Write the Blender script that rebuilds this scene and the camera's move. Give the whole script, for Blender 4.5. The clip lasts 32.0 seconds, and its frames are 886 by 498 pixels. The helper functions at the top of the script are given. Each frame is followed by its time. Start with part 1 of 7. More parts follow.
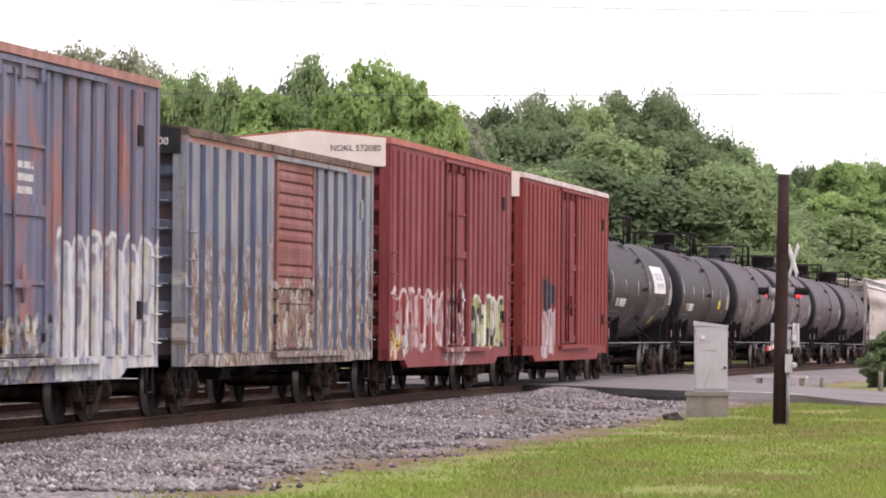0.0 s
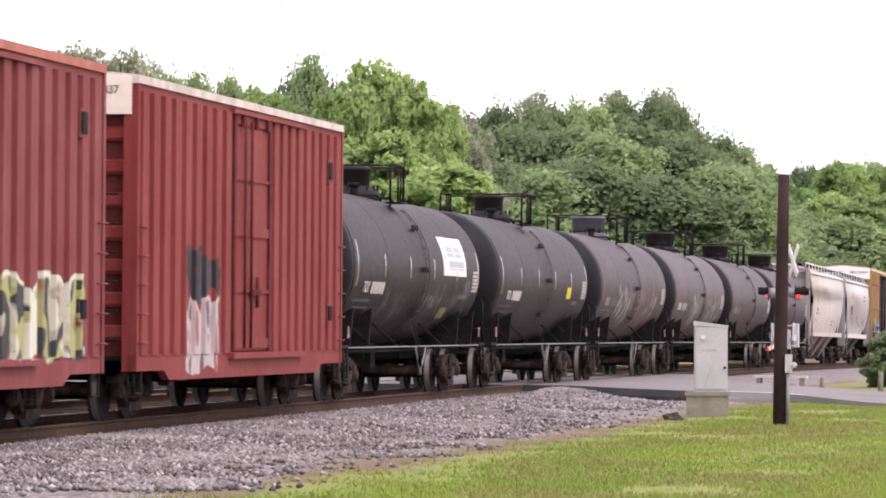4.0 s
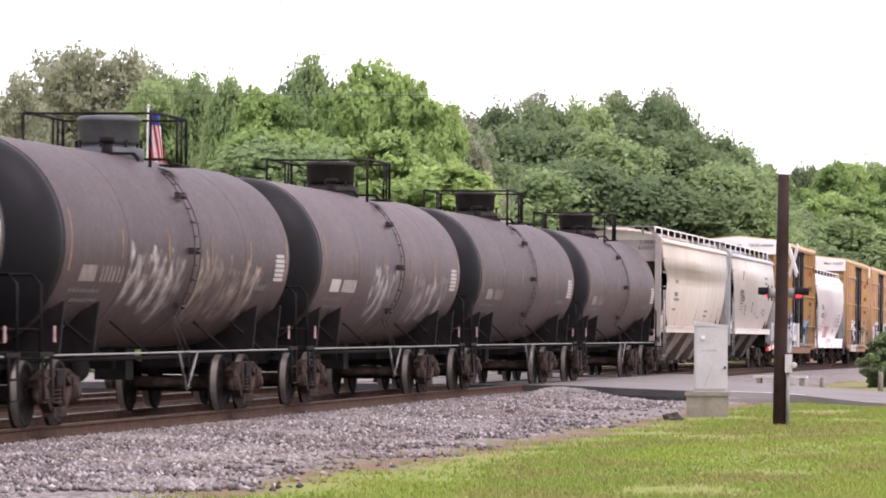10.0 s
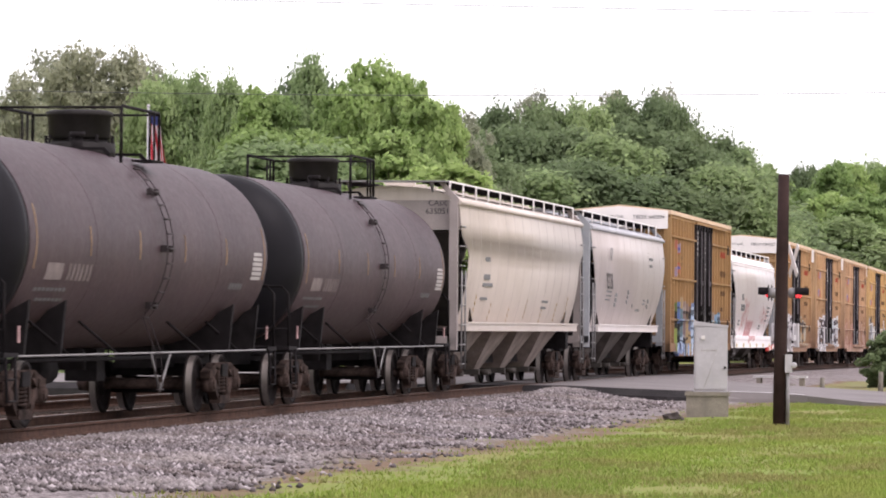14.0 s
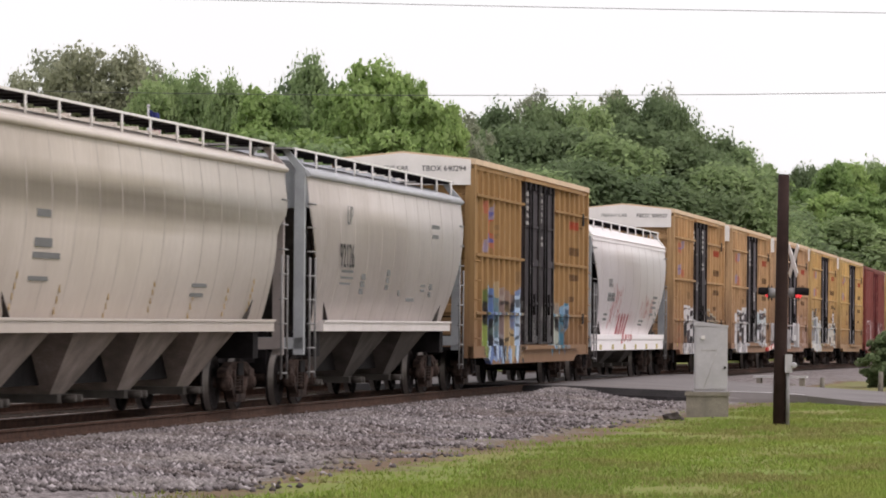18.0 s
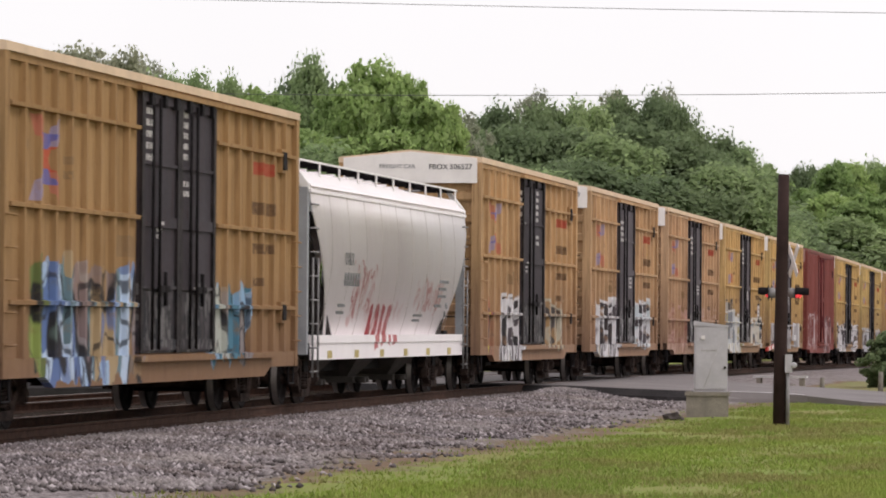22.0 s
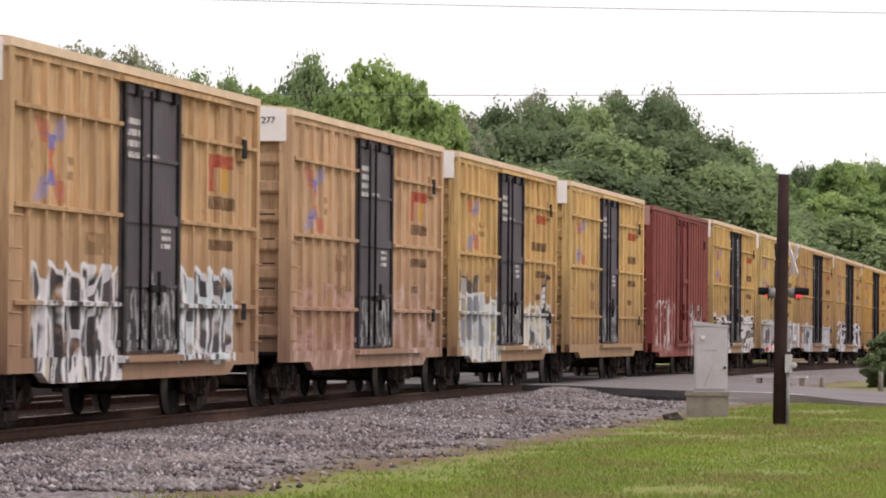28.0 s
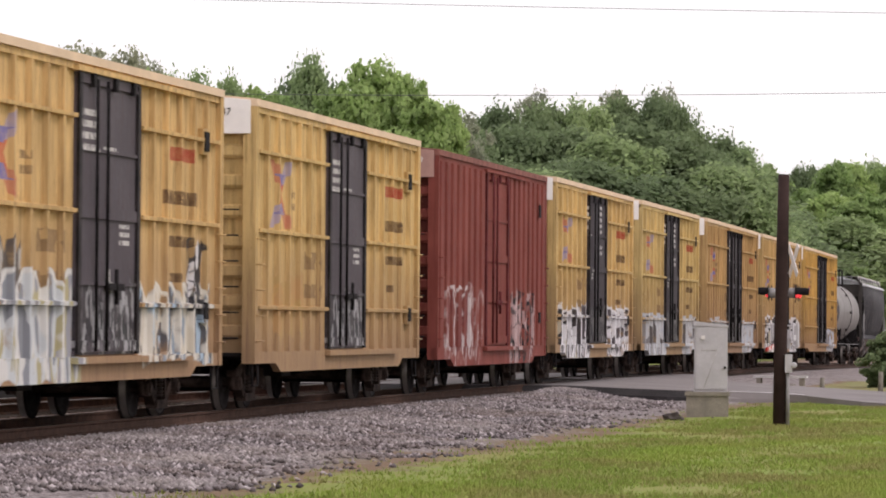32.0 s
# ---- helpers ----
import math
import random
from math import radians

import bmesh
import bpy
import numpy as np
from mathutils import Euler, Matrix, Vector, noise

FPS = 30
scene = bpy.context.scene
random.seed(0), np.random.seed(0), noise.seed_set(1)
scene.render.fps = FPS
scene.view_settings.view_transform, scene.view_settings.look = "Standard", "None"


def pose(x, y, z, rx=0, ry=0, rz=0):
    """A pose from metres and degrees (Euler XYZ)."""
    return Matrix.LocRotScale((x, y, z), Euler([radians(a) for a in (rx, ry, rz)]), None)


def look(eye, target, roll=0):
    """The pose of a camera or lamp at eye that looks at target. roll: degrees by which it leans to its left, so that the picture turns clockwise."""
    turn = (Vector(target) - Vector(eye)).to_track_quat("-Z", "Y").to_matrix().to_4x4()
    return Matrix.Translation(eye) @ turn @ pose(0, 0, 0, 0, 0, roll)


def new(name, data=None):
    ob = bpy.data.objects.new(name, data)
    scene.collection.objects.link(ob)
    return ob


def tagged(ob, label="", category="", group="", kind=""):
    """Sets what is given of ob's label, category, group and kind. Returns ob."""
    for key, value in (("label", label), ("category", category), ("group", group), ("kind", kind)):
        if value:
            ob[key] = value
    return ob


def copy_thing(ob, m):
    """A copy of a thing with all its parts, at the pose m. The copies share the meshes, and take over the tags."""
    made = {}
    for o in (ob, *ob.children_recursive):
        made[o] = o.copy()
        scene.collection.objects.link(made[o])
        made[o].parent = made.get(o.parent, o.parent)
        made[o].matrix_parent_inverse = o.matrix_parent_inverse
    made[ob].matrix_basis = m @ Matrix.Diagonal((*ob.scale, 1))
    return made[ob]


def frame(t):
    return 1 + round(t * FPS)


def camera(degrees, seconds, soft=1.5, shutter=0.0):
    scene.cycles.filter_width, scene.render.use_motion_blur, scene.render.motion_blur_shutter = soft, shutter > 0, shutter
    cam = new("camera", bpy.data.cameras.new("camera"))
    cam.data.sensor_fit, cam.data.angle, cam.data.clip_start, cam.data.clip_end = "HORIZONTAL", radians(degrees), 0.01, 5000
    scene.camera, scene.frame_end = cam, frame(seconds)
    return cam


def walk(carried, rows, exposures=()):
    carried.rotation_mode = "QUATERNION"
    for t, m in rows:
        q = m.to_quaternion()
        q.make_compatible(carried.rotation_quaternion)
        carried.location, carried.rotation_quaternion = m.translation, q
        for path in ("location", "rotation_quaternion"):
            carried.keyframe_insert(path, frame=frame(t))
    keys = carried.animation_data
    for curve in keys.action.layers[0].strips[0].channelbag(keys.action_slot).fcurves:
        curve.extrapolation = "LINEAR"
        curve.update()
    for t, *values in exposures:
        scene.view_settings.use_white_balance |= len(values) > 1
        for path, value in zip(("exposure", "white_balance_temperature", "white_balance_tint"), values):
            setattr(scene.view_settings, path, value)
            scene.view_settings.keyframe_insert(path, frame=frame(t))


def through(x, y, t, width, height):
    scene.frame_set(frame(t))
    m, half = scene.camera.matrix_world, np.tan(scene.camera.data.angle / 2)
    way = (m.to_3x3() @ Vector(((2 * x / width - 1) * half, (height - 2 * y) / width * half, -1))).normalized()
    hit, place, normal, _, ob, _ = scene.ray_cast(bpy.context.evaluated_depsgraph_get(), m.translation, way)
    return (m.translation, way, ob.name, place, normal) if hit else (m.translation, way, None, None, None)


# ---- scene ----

# The train comes towards the camera along -y; z counts from the top of the rail at the level crossing.
CAM = pose(0, 0, 1.239, 91.152, 0, 9.5627) @ pose(0, 0, 0, 0, 0, 0.4526)
cam = camera(12.0954, 32.0, soft=1.85, shutter=0.35)
walk(cam, [(0, CAM), (32, CAM)],
     exposures=[(0, 0.08, 6300, 25), (3, 0.25, 6300, 25), (6, 0.45, 6300, 25), (10, 0.36, 6300, 25), (14, 0.08, 6300, 24), (18, -0.44, 6400, 18),
                (21, -0.48, 6400, 18), (25, -0.45, 6450, 18), (28, -0.32, 6450, 20), (32, -0.32, 6450, 21)])

TRACK_X, TRACK2_X = -15.96, -20.4
SPEED = 9.455
WHEEL_R = 0.46


def rail_z(y):
    """Height of the rail's top along the line, a gentle crest at the crossing."""
    q = min(max(y - 110, -80), 190)
    z = 0.00067 * q - 2.25e-5 * q * q
    if y - 110 > 190:
        z += (y - 300) * (0.00067 - 4.5e-5 * 190)
    return z


def rail_slope(y):
    q = min(max(y - 110, -80), 190)
    return 0.0 if y < 30 else 0.00067 - 4.5e-5 * q


# ---- daylight: thin bright overcast, a veiled sun high over the camera's side of the line ----
SUN_EL, SUN_AZ = radians(52), radians(112)
world = bpy.data.worlds.new("overcast_sky")
scene.world = world
world.use_nodes = True
wn, wl = world.node_tree.nodes, world.node_tree.links
sky = wn.new("ShaderNodeTexSky")
sky.sky_type, sky.sun_disc = "NISHITA", False
sky.sun_elevation, sky.sun_rotation = SUN_EL, SUN_AZ
sky.dust_density, sky.air_density = 4.0, 1.0
cloud = wn.new("ShaderNodeTexNoise")
cloud.inputs["Scale"].default_value, cloud.inputs["Detail"].default_value = 2.2, 5
cramp = wn.new("ShaderNodeValToRGB")
cramp.color_ramp.elements[0].position, cramp.color_ramp.elements[0].color = 0.3, (12.4, 12.5, 12.0, 1)
cramp.color_ramp.elements[1].position, cramp.color_ramp.elements[1].color = 0.7, (14.2, 14.3, 13.6, 1)
veil = wn.new("ShaderNodeMix")
veil.data_type = "RGBA"
veil.inputs[0].default_value = 0.82
wl.new(cloud.outputs["Fac"], cramp.inputs[0])
wl.new(sky.outputs[0], veil.inputs[6])
wl.new(cramp.outputs[0], veil.inputs[7])
wl.new(veil.outputs[2], wn["Background"].inputs[0])
wn["Background"].inputs[1].default_value = 0.125
sun_data = bpy.data.lights.new("sun", "SUN")
sun_data.energy, sun_data.angle, sun_data.color = 1.5, radians(20), (1.0, 0.95, 0.88)
sun = new("sun", sun_data)
sun.matrix_world = look((30 * math.sin(SUN_AZ), 30 * math.cos(SUN_AZ), 40), (0, 0, 0))

# ---- materials ----
def nodes_of(name):
    m = bpy.data.materials.new(name)
    m.use_nodes = True
    nt = m.node_tree
    return m, nt, nt.nodes["Principled BSDF"]


class Tree:
    """Short hand for building shader nodes."""

    def __init__(self, nt):
        self.nt = nt

    def put(self, sock, v):
        if isinstance(v, bpy.types.NodeSocket):
            self.nt.links.new(v, sock)
        elif isinstance(v, (tuple, list)) and len(v) == 3 and sock.type == "RGBA":
            sock.default_value = (*v, 1)
        else:
            sock.default_value = v

    def coord(self, kind="Object"):
        return self.nt.nodes.new("ShaderNodeTexCoord").outputs[kind]

    def scaled(self, vec, sx, sy, sz):
        n = self.nt.nodes.new("ShaderNodeMapping")
        self.put(n.inputs[0], vec)
        n.inputs["Scale"].default_value = (sx, sy, sz)
        return n.outputs[0]

    def moved(self, vec, x, y, z):
        n = self.nt.nodes.new("ShaderNodeMapping")
        self.put(n.inputs[0], vec)
        n.inputs["Location"].default_value = (x, y, z)
        return n.outputs[0]

    def noise(self, vec, scale, detail=4, rough=0.55):
        n = self.nt.nodes.new("ShaderNodeTexNoise")
        self.put(n.inputs["Vector"], vec)
        n.inputs["Scale"].default_value, n.inputs["Detail"].default_value = scale, detail
        n.inputs["Roughness"].default_value = rough
        return n.outputs["Fac"]

    def voronoi(self, vec, scale, out="Distance"):
        n = self.nt.nodes.new("ShaderNodeTexVoronoi")
        self.put(n.inputs["Vector"], vec)
        n.inputs["Scale"].default_value = scale
        return n.outputs[out]

    def math(self, op, a, b=0.0, c=0.0):
        n = self.nt.nodes.new("ShaderNodeMath")
        n.operation = op
        for s, v in zip(n.inputs, (a, b, c)):
            self.put(s, v)
        return n.outputs[0]

    def ramp(self, fac, stops, mode="LINEAR"):
        n = self.nt.nodes.new("ShaderNodeValToRGB")
        cr = n.color_ramp
        cr.interpolation = mode
        while len(cr.elements) < len(stops):
            cr.elements.new(0.5)
        for e, (p, c) in zip(cr.elements, stops):
            e.position = p
            e.color = (c, c, c, 1) if isinstance(c, (int, float)) else (*c, 1)
        self.put(n.inputs[0], fac)
        return n.outputs[0]

    def mix(self, fac, a, b, mode="MIX"):
        n = self.nt.nodes.new("ShaderNodeMix")
        n.data_type, n.blend_type = "RGBA", mode
        self.put(n.inputs[0], fac)
        self.put(n.inputs[6], a)
        self.put(n.inputs[7], b)
        return n.outputs[2]

    def xyz(self, vec):
        n = self.nt.nodes.new("ShaderNodeSeparateXYZ")
        self.put(n.inputs[0], vec)
        return n.outputs

    def bump(self, height, strength=0.3, distance=0.02):
        n = self.nt.nodes.new("ShaderNodeBump")
        n.inputs["Strength"].default_value, n.inputs["Distance"].default_value = strength, distance
        self.put(n.inputs["Height"], height)
        return n.outputs[0]

    def random(self):
        return self.nt.nodes.new("ShaderNodeObjectInfo").outputs["Random"]

    def island(self):
        return self.nt.nodes.new("ShaderNodeNewGeometry").outputs["Random Per Island"]


def mul(c, k):
    return tuple(min(1.0, v * k) for v in c)


def surface(name, col, rough=0.7, metal=0.0, var=0.25, scale=3.0, fine=40.0, bump=0.15, tint=None, spread=0.0, spec=0.12):
    """A weathered surface: two scales of tone, fine relief, and an uneven gloss."""
    m, nt, b = nodes_of(name)
    g = Tree(nt)
    p = g.coord()
    big, small = g.noise(p, scale), g.noise(p, fine, 6)
    c = g.mix(g.ramp(big, [(0.3, 0.0), (0.7, 1.0)]), mul(col, 1 - var), tint or mul(col, 1 + var))
    c = g.mix(g.ramp(small, [(0.35, 0.35), (0.65, 0.0)]), c, mul(col, 1 - 1.5 * var if var < 0.6 else 0.15))
    if spread:
        c = g.mix(spread, c, g.ramp(g.random(), [(0.0, mul(col, 0.6)), (1.0, mul(col, 1.4))]))
    g.put(b.inputs["Base Color"], c)
    g.put(b.inputs["Roughness"], g.math("MULTIPLY_ADD", small, 0.3, rough - 0.15))
    b.inputs["Metallic"].default_value = metal
    b.inputs["Specular IOR Level"].default_value = spec
    g.put(b.inputs["Normal"], g.bump(small, bump))
    return m


def tag_of_kind(g, p, y, z, i, mask, inside_box, area, kind, cols, c):
    """Sprayed tags of three kinds: "block", upright outlined letters with arched tops; "slash", slanting fat strokes; "smear", a worn wash of paint."""
    y0, y1, z0, z1 = area
    mode, w = kind
    worn = g.ramp(g.noise(p, 4.0, 7, 0.7), [(0.30, 0.45), (0.44, 0.97)])
    wave = g.math("SUBTRACT", g.noise(g.moved(g.scaled(p, 0, 0.8, 1.1), 0, 7.1 * i, 2), 1.2, 2), 0.5)
    if mode == "smear":
        q = g.moved(g.scaled(p, 0.0, 1.5 / w, 0.9), 0, 3.3 * i, 0)
        lean = g.math("MULTIPLY_ADD", z, -0.35 / w, g.math("MULTIPLY", y, 1.1 / w))
        n = g.nt.nodes.new("ShaderNodeCombineXYZ")
        g.put(n.inputs[1], g.math("MULTIPLY", lean, 2.0))
        g.put(n.inputs[2], g.math("MULTIPLY", z, 1.7))
        n.inputs[0].default_value = 3.0 * i
        brush = g.ramp(g.noise(n.outputs[0], 1.0, 8, 0.72), [(0.46, 0.0), (0.62, 0.9)])
        patch = g.ramp(g.noise(q, 0.9, 3), [(0.38, 0.25), (0.55, 1.0)])
        return g.mix(g.math("MULTIPLY", g.math("MULTIPLY", brush, patch), mask), c, cols[0])
    slant = 0.30 if mode == "slash" else 0.04
    u = g.math("ADD", g.math("MULTIPLY", g.math("MULTIPLY_ADD", z, slant, y), 1.0 / w), g.math("MULTIPLY", wave, 1.0))
    edge = g.math("ABSOLUTE", g.math("SUBTRACT", g.math("FRACT", u), 0.5))
    top = g.math("SUBTRACT", z1, g.math("MULTIPLY", g.math("MULTIPLY", edge, edge), 1.2))
    inside = g.math("MULTIPLY", g.ramp(inside_box(y0, y1, z0, z1, g.math("MULTIPLY", wave, 0.5)), [(0.0, 0.0), (0.03, 1.0)]),
                    g.ramp(g.math("SUBTRACT", top, z), [(0.0, 0.0), (0.03, 1.0)]))
    if mode == "slash":
        bars_ = g.ramp(edge, [(0.27, 1.0), (0.31, 0.0)])
        return g.mix(g.math("MULTIPLY", g.math("MULTIPLY", bars_, inside), worn), c, cols[0])
    shade = g.noise(g.moved(g.scaled(p, 0, 1.25 / w, 0.55), 0, 5.3 * i, 1), 1.3, 2, 0.4)
    k = len(cols) - 1
    fill = g.ramp(shade, [(0.34 + 0.32 * m / k if m else 0.0, cc) for m, cc in enumerate(cols[1:])], "CONSTANT")
    bare = g.ramp(g.noise(g.moved(p, 0, 2.9 * i, 4), 1.6, 3), [(0.34, 0.25), (0.42, 1.0)])
    c = g.mix(g.math("MULTIPLY", g.math("MULTIPLY", inside, worn), bare), c, fill)
    half = g.math("ABSOLUTE", g.math("SUBTRACT", g.math("FRACT", g.math("MULTIPLY_ADD", u, 1.0, 0.37)), 0.5))
    thin = g.math("MULTIPLY", g.ramp(half, [(0.43, 0.0), (0.46, 0.9)]), g.ramp(shade, [(0.46, 0.0), (0.50, 1.0)]))
    stroke = g.math("MAXIMUM", g.ramp(edge, [(0.37, 0.0), (0.41, 1.0)]), thin)
    stroke = g.math("MAXIMUM", stroke, g.ramp(g.math("SUBTRACT", top, z), [(0.08, 1.0), (0.12, 0.0)]))
    return g.mix(g.math("MULTIPLY", g.math("MULTIPLY", stroke, inside), worn), c, cols[0])


def car_paint(name, col, fade=None, rust=(0.13, 0.055, 0.03), rust_amount=0.35, dirt=0.4, rough=0.6, low=None, low_z=1.9,
              tags=(), blotch=None, marks=(), emblem=None, outline=(0.035, 0.033, 0.036), gloss=0.02, blotch_at=0.47, fine=0.0):
    """Weathered car paint in the car's own space: fading, vertical streaks, rust, road dirt low down, painted tags.
    tags: (y0, y1, z0, z1, strokes per metre, colours); marks: (y0, y1, z0, z1, colour, lines of writing)."""
    m, nt, b = nodes_of(name)
    g = Tree(nt)
    p = g.coord()
    x, y, z = g.xyz(p)
    big = g.noise(p, 0.55, 5)
    c = g.mix(g.ramp(big, [(0.35, 0.0), (0.65, 1.0)]), col, fade or mul(col, 1.25))
    if blotch:
        bn = g.noise(g.scaled(g.moved(p, 3, 7, 1), 1, 0.9, 0.35), 1.1, 5, 0.62)
        c = g.mix(g.ramp(bn, [(blotch_at, 0.0), (blotch_at + 0.10, 0.85)]), c, blotch)
    streak = g.noise(g.scaled(p, 6.0, 6.0, 0.35), 1.0, 6, 0.65)
    c = g.mix(g.ramp(streak, [(0.45, 0.0), (0.78, dirt)]), c, mul(col, 0.35))
    run = g.noise(g.scaled(g.moved(p, 1, 5, 3), 15.0, 15.0, 0.6), 1.0, 5, 0.7)
    c = g.mix(g.ramp(run, [(0.50, 0.0), (0.68, min(1.0, dirt * 1.1 + fine))]), c, g.mix(0.5, mul(col, 0.3), rust))
    pale = g.noise(g.scaled(g.moved(p, 4, 2, 8), 11.0, 11.0, 0.9), 1.0, 5, 0.7)
    c = g.mix(g.ramp(pale, [(0.54, 0.0), (0.70, 0.30 + fine)]), c, mul(fade or mul(col, 1.25), 1.35))
    speck = g.noise(p, 9.0, 8, 0.7)
    c = g.mix(g.ramp(speck, [(0.60, 0.0), (0.70, rust_amount)]), c, rust)
    def inside_box(y0, y1, z0, z1, edge=0.0):
        dy = g.math("MINIMUM", g.math("SUBTRACT", y, y0), g.math("SUBTRACT", y1, y))
        dz = g.math("MINIMUM", g.math("SUBTRACT", z, z0), g.math("SUBTRACT", z1, z))
        return g.math("ADD", g.math("MINIMUM", dy, dz), edge)

    if low:
        h = g.math("ADD", z, g.math("MULTIPLY", g.math("SUBTRACT", streak, 0.5), 1.6))
        c = g.mix(g.ramp(g.math("MULTIPLY", h, 1.0 / low_z), [(0.3, 0.7), (1.0, 0.0)]), c, low)
    for y0, y1, z0, z1, mc, lines in marks:
        mask = g.ramp(inside_box(y0, y1, z0, z1), [(0.0, 0.0), (0.012, 1.0)])
        if lines:
            wave = g.math("FRACT", g.math("MULTIPLY", g.math("SUBTRACT", z, z0), lines / (z1 - z0)))
            word = g.noise(g.scaled(p, 0.0, 11.0 if lines > 1 else 4.5, lines / (z1 - z0) * 0.6), 1.0, 2)
            mask = g.math("MULTIPLY", mask, g.math("MULTIPLY", g.math("GREATER_THAN", wave, 0.42 if lines > 1 else 0.0), g.math("GREATER_THAN", word, 0.43)))
        c = g.mix(g.math("MULTIPLY", mask, g.ramp(speck, [(0.3, 0.5), (0.6, 0.95)])), c, mc)
    if emblem:
        ey, ez = g.math("SUBTRACT", y, emblem[0]), g.math("SUBTRACT", z, emblem[1])
        ay, az = g.math("ABSOLUTE", ey), g.math("ABSOLUTE", ez)
        off = g.math("SUBTRACT", g.math("MULTIPLY", az, 1.08), ay)
        arm = g.math("LESS_THAN", g.math("ABSOLUTE", off), 0.17)
        arm = g.math("MULTIPLY", arm, g.math("LESS_THAN", az, 0.57))
        wedge = g.math("MULTIPLY", g.math("GREATER_THAN", off, -0.05), g.math("MULTIPLY", g.math("LESS_THAN", az, 0.34), g.math("GREATER_THAN", az, 0.13)))
        waist = g.math("LESS_THAN", g.math("MAXIMUM", ay, az), 0.15)
        outer = g.mix(g.math("GREATER_THAN", g.math("MULTIPLY", ey, ez), 0.0), (0.46, 0.15, 0.11), (0.30, 0.27, 0.42))
        hue = g.mix(g.math("GREATER_THAN", az, 0.17), (0.50, 0.07, 0.05), outer)
        hue = g.mix(wedge, hue, (0.08, 0.11, 0.42))
        c = g.mix(g.math("MULTIPLY", g.math("MAXIMUM", g.math("MAXIMUM", arm, wedge), waist), g.ramp(speck, [(0.3, 0.45), (0.6, 0.8)])), c, hue)
    for i, (y0, y1, z0, z1, dens, cols) in enumerate(tags):
        ragged = g.noise(g.moved(g.scaled(p, 0.3, 1.3, 0.8), 0, 11.3 * i, 5), 1.6, 3)
        mask = g.ramp(inside_box(y0, y1, z0, z1, g.math("MULTIPLY", g.math("SUBTRACT", ragged, 0.5), 1.0)), [(0.0, 0.0), (0.03, 1.0)])
        if isinstance(dens, tuple):
            c = tag_of_kind(g, p, y, z, i, mask, inside_box, (y0, y1, z0, z1), dens, cols, c)
            continue
        q = g.scaled(g.moved(p, 0, 3.7 * i + dens, 0), 0.0, dens, dens * 0.62)
        n1, n2 = g.noise(q, 1.0, 1, 0.4), g.noise(g.moved(q, 9, 4, 2), 1.9, 1, 0.4)
        worn = g.ramp(g.noise(p, 4.0, 7, 0.7), [(0.30, 0.35), (0.46, 0.96)])
        off1 = g.math("ABSOLUTE", g.math("SUBTRACT", n1, 0.5))
        off2 = g.math("ABSOLUTE", g.math("SUBTRACT", n2, 0.5))
        if len(cols) == 1:      # thin scrawl
            line = g.math("MAXIMUM", g.ramp(off1, [(0.018, 1.0), (0.03, 0.0)]), g.ramp(off2, [(0.014, 0.9), (0.026, 0.0)]))
            c = g.mix(g.math("MULTIPLY", g.math("MULTIPLY", line, mask), worn), c, cols[0])
            continue
        step = 0.44 / len(cols)
        hue = g.ramp(g.noise(g.moved(g.scaled(q, 0, 1, 0.45), 3, 1, 7), 0.8, 1), [(0.28 + k * step, cc) for k, cc in enumerate(cols)], "CONSTANT")
        hue = g.mix(g.ramp(n2, [(0.56, 0.0), (0.58, 0.8)]), hue, cols[1])
        body = g.ramp(n1, [(0.445, 0.30), (0.455, 1.0)])
        c = g.mix(g.math("MULTIPLY", g.math("MULTIPLY", mask, worn), body), c, hue)
        off1 = g.math("ABSOLUTE", g.math("SUBTRACT", n1, 0.45))
        line = g.math("MAXIMUM", g.ramp(off1, [(0.022, 1.0), (0.034, 0.0)]), g.ramp(off2, [(0.012, 0.8), (0.024, 0.0)]))
        c = g.mix(g.math("MULTIPLY", g.math("MULTIPLY", line, mask), worn), c, outline)
    g.put(b.inputs["Base Color"], c)
    g.put(b.inputs["Roughness"], g.math("MULTIPLY_ADD", speck, 0.35 if gloss < 0.4 else 0.08, rough - (0.18 if gloss < 0.4 else 0.04)))
    b.inputs["Specular IOR Level"].default_value = gloss
    g.put(b.inputs["Normal"], g.bump(g.math("ADD", g.noise(p, 2.2, 3), g.math("MULTIPLY", speck, 0.3 if gloss < 0.4 else 0.03)), 0.25 if gloss < 0.4 else 0.12, 0.02))
    return m


M_STEEL = surface("blackened_steel", (0.017, 0.0145, 0.0155), 0.7, 0.0, 0.4, 4, 60, spec=0.06)
M_TRUCK = surface("dusty_truck_iron", (0.030, 0.023, 0.021), 0.8, 0.0, 0.45, 5, 50, tint=(0.105, 0.072, 0.062), spec=0.04)
M_WHEEL = surface("wheel_iron", (0.022, 0.018, 0.018), 0.7, 0.0, 0.4, 6, 50, spec=0.04)
M_TREAD = surface("worn_tread", (0.16, 0.14, 0.13), 0.4, 0.5, 0.3, 8, 50, 0.05)
M_RAILHEAD = surface("worn_rail_head", (0.12, 0.09, 0.075), 0.45, 0.4, 0.2, 6, 60, 0.05)
M_RAIL = surface("rusty_rail", (0.070, 0.040, 0.030), 0.85, 0.0, 0.3, 5, 70, tint=(0.105, 0.058, 0.042))
M_TIE = surface("creosoted_tie", (0.075, 0.058, 0.048), 0.95, 0.0, 0.35, 4, 40, 0.4, spread=0.5)
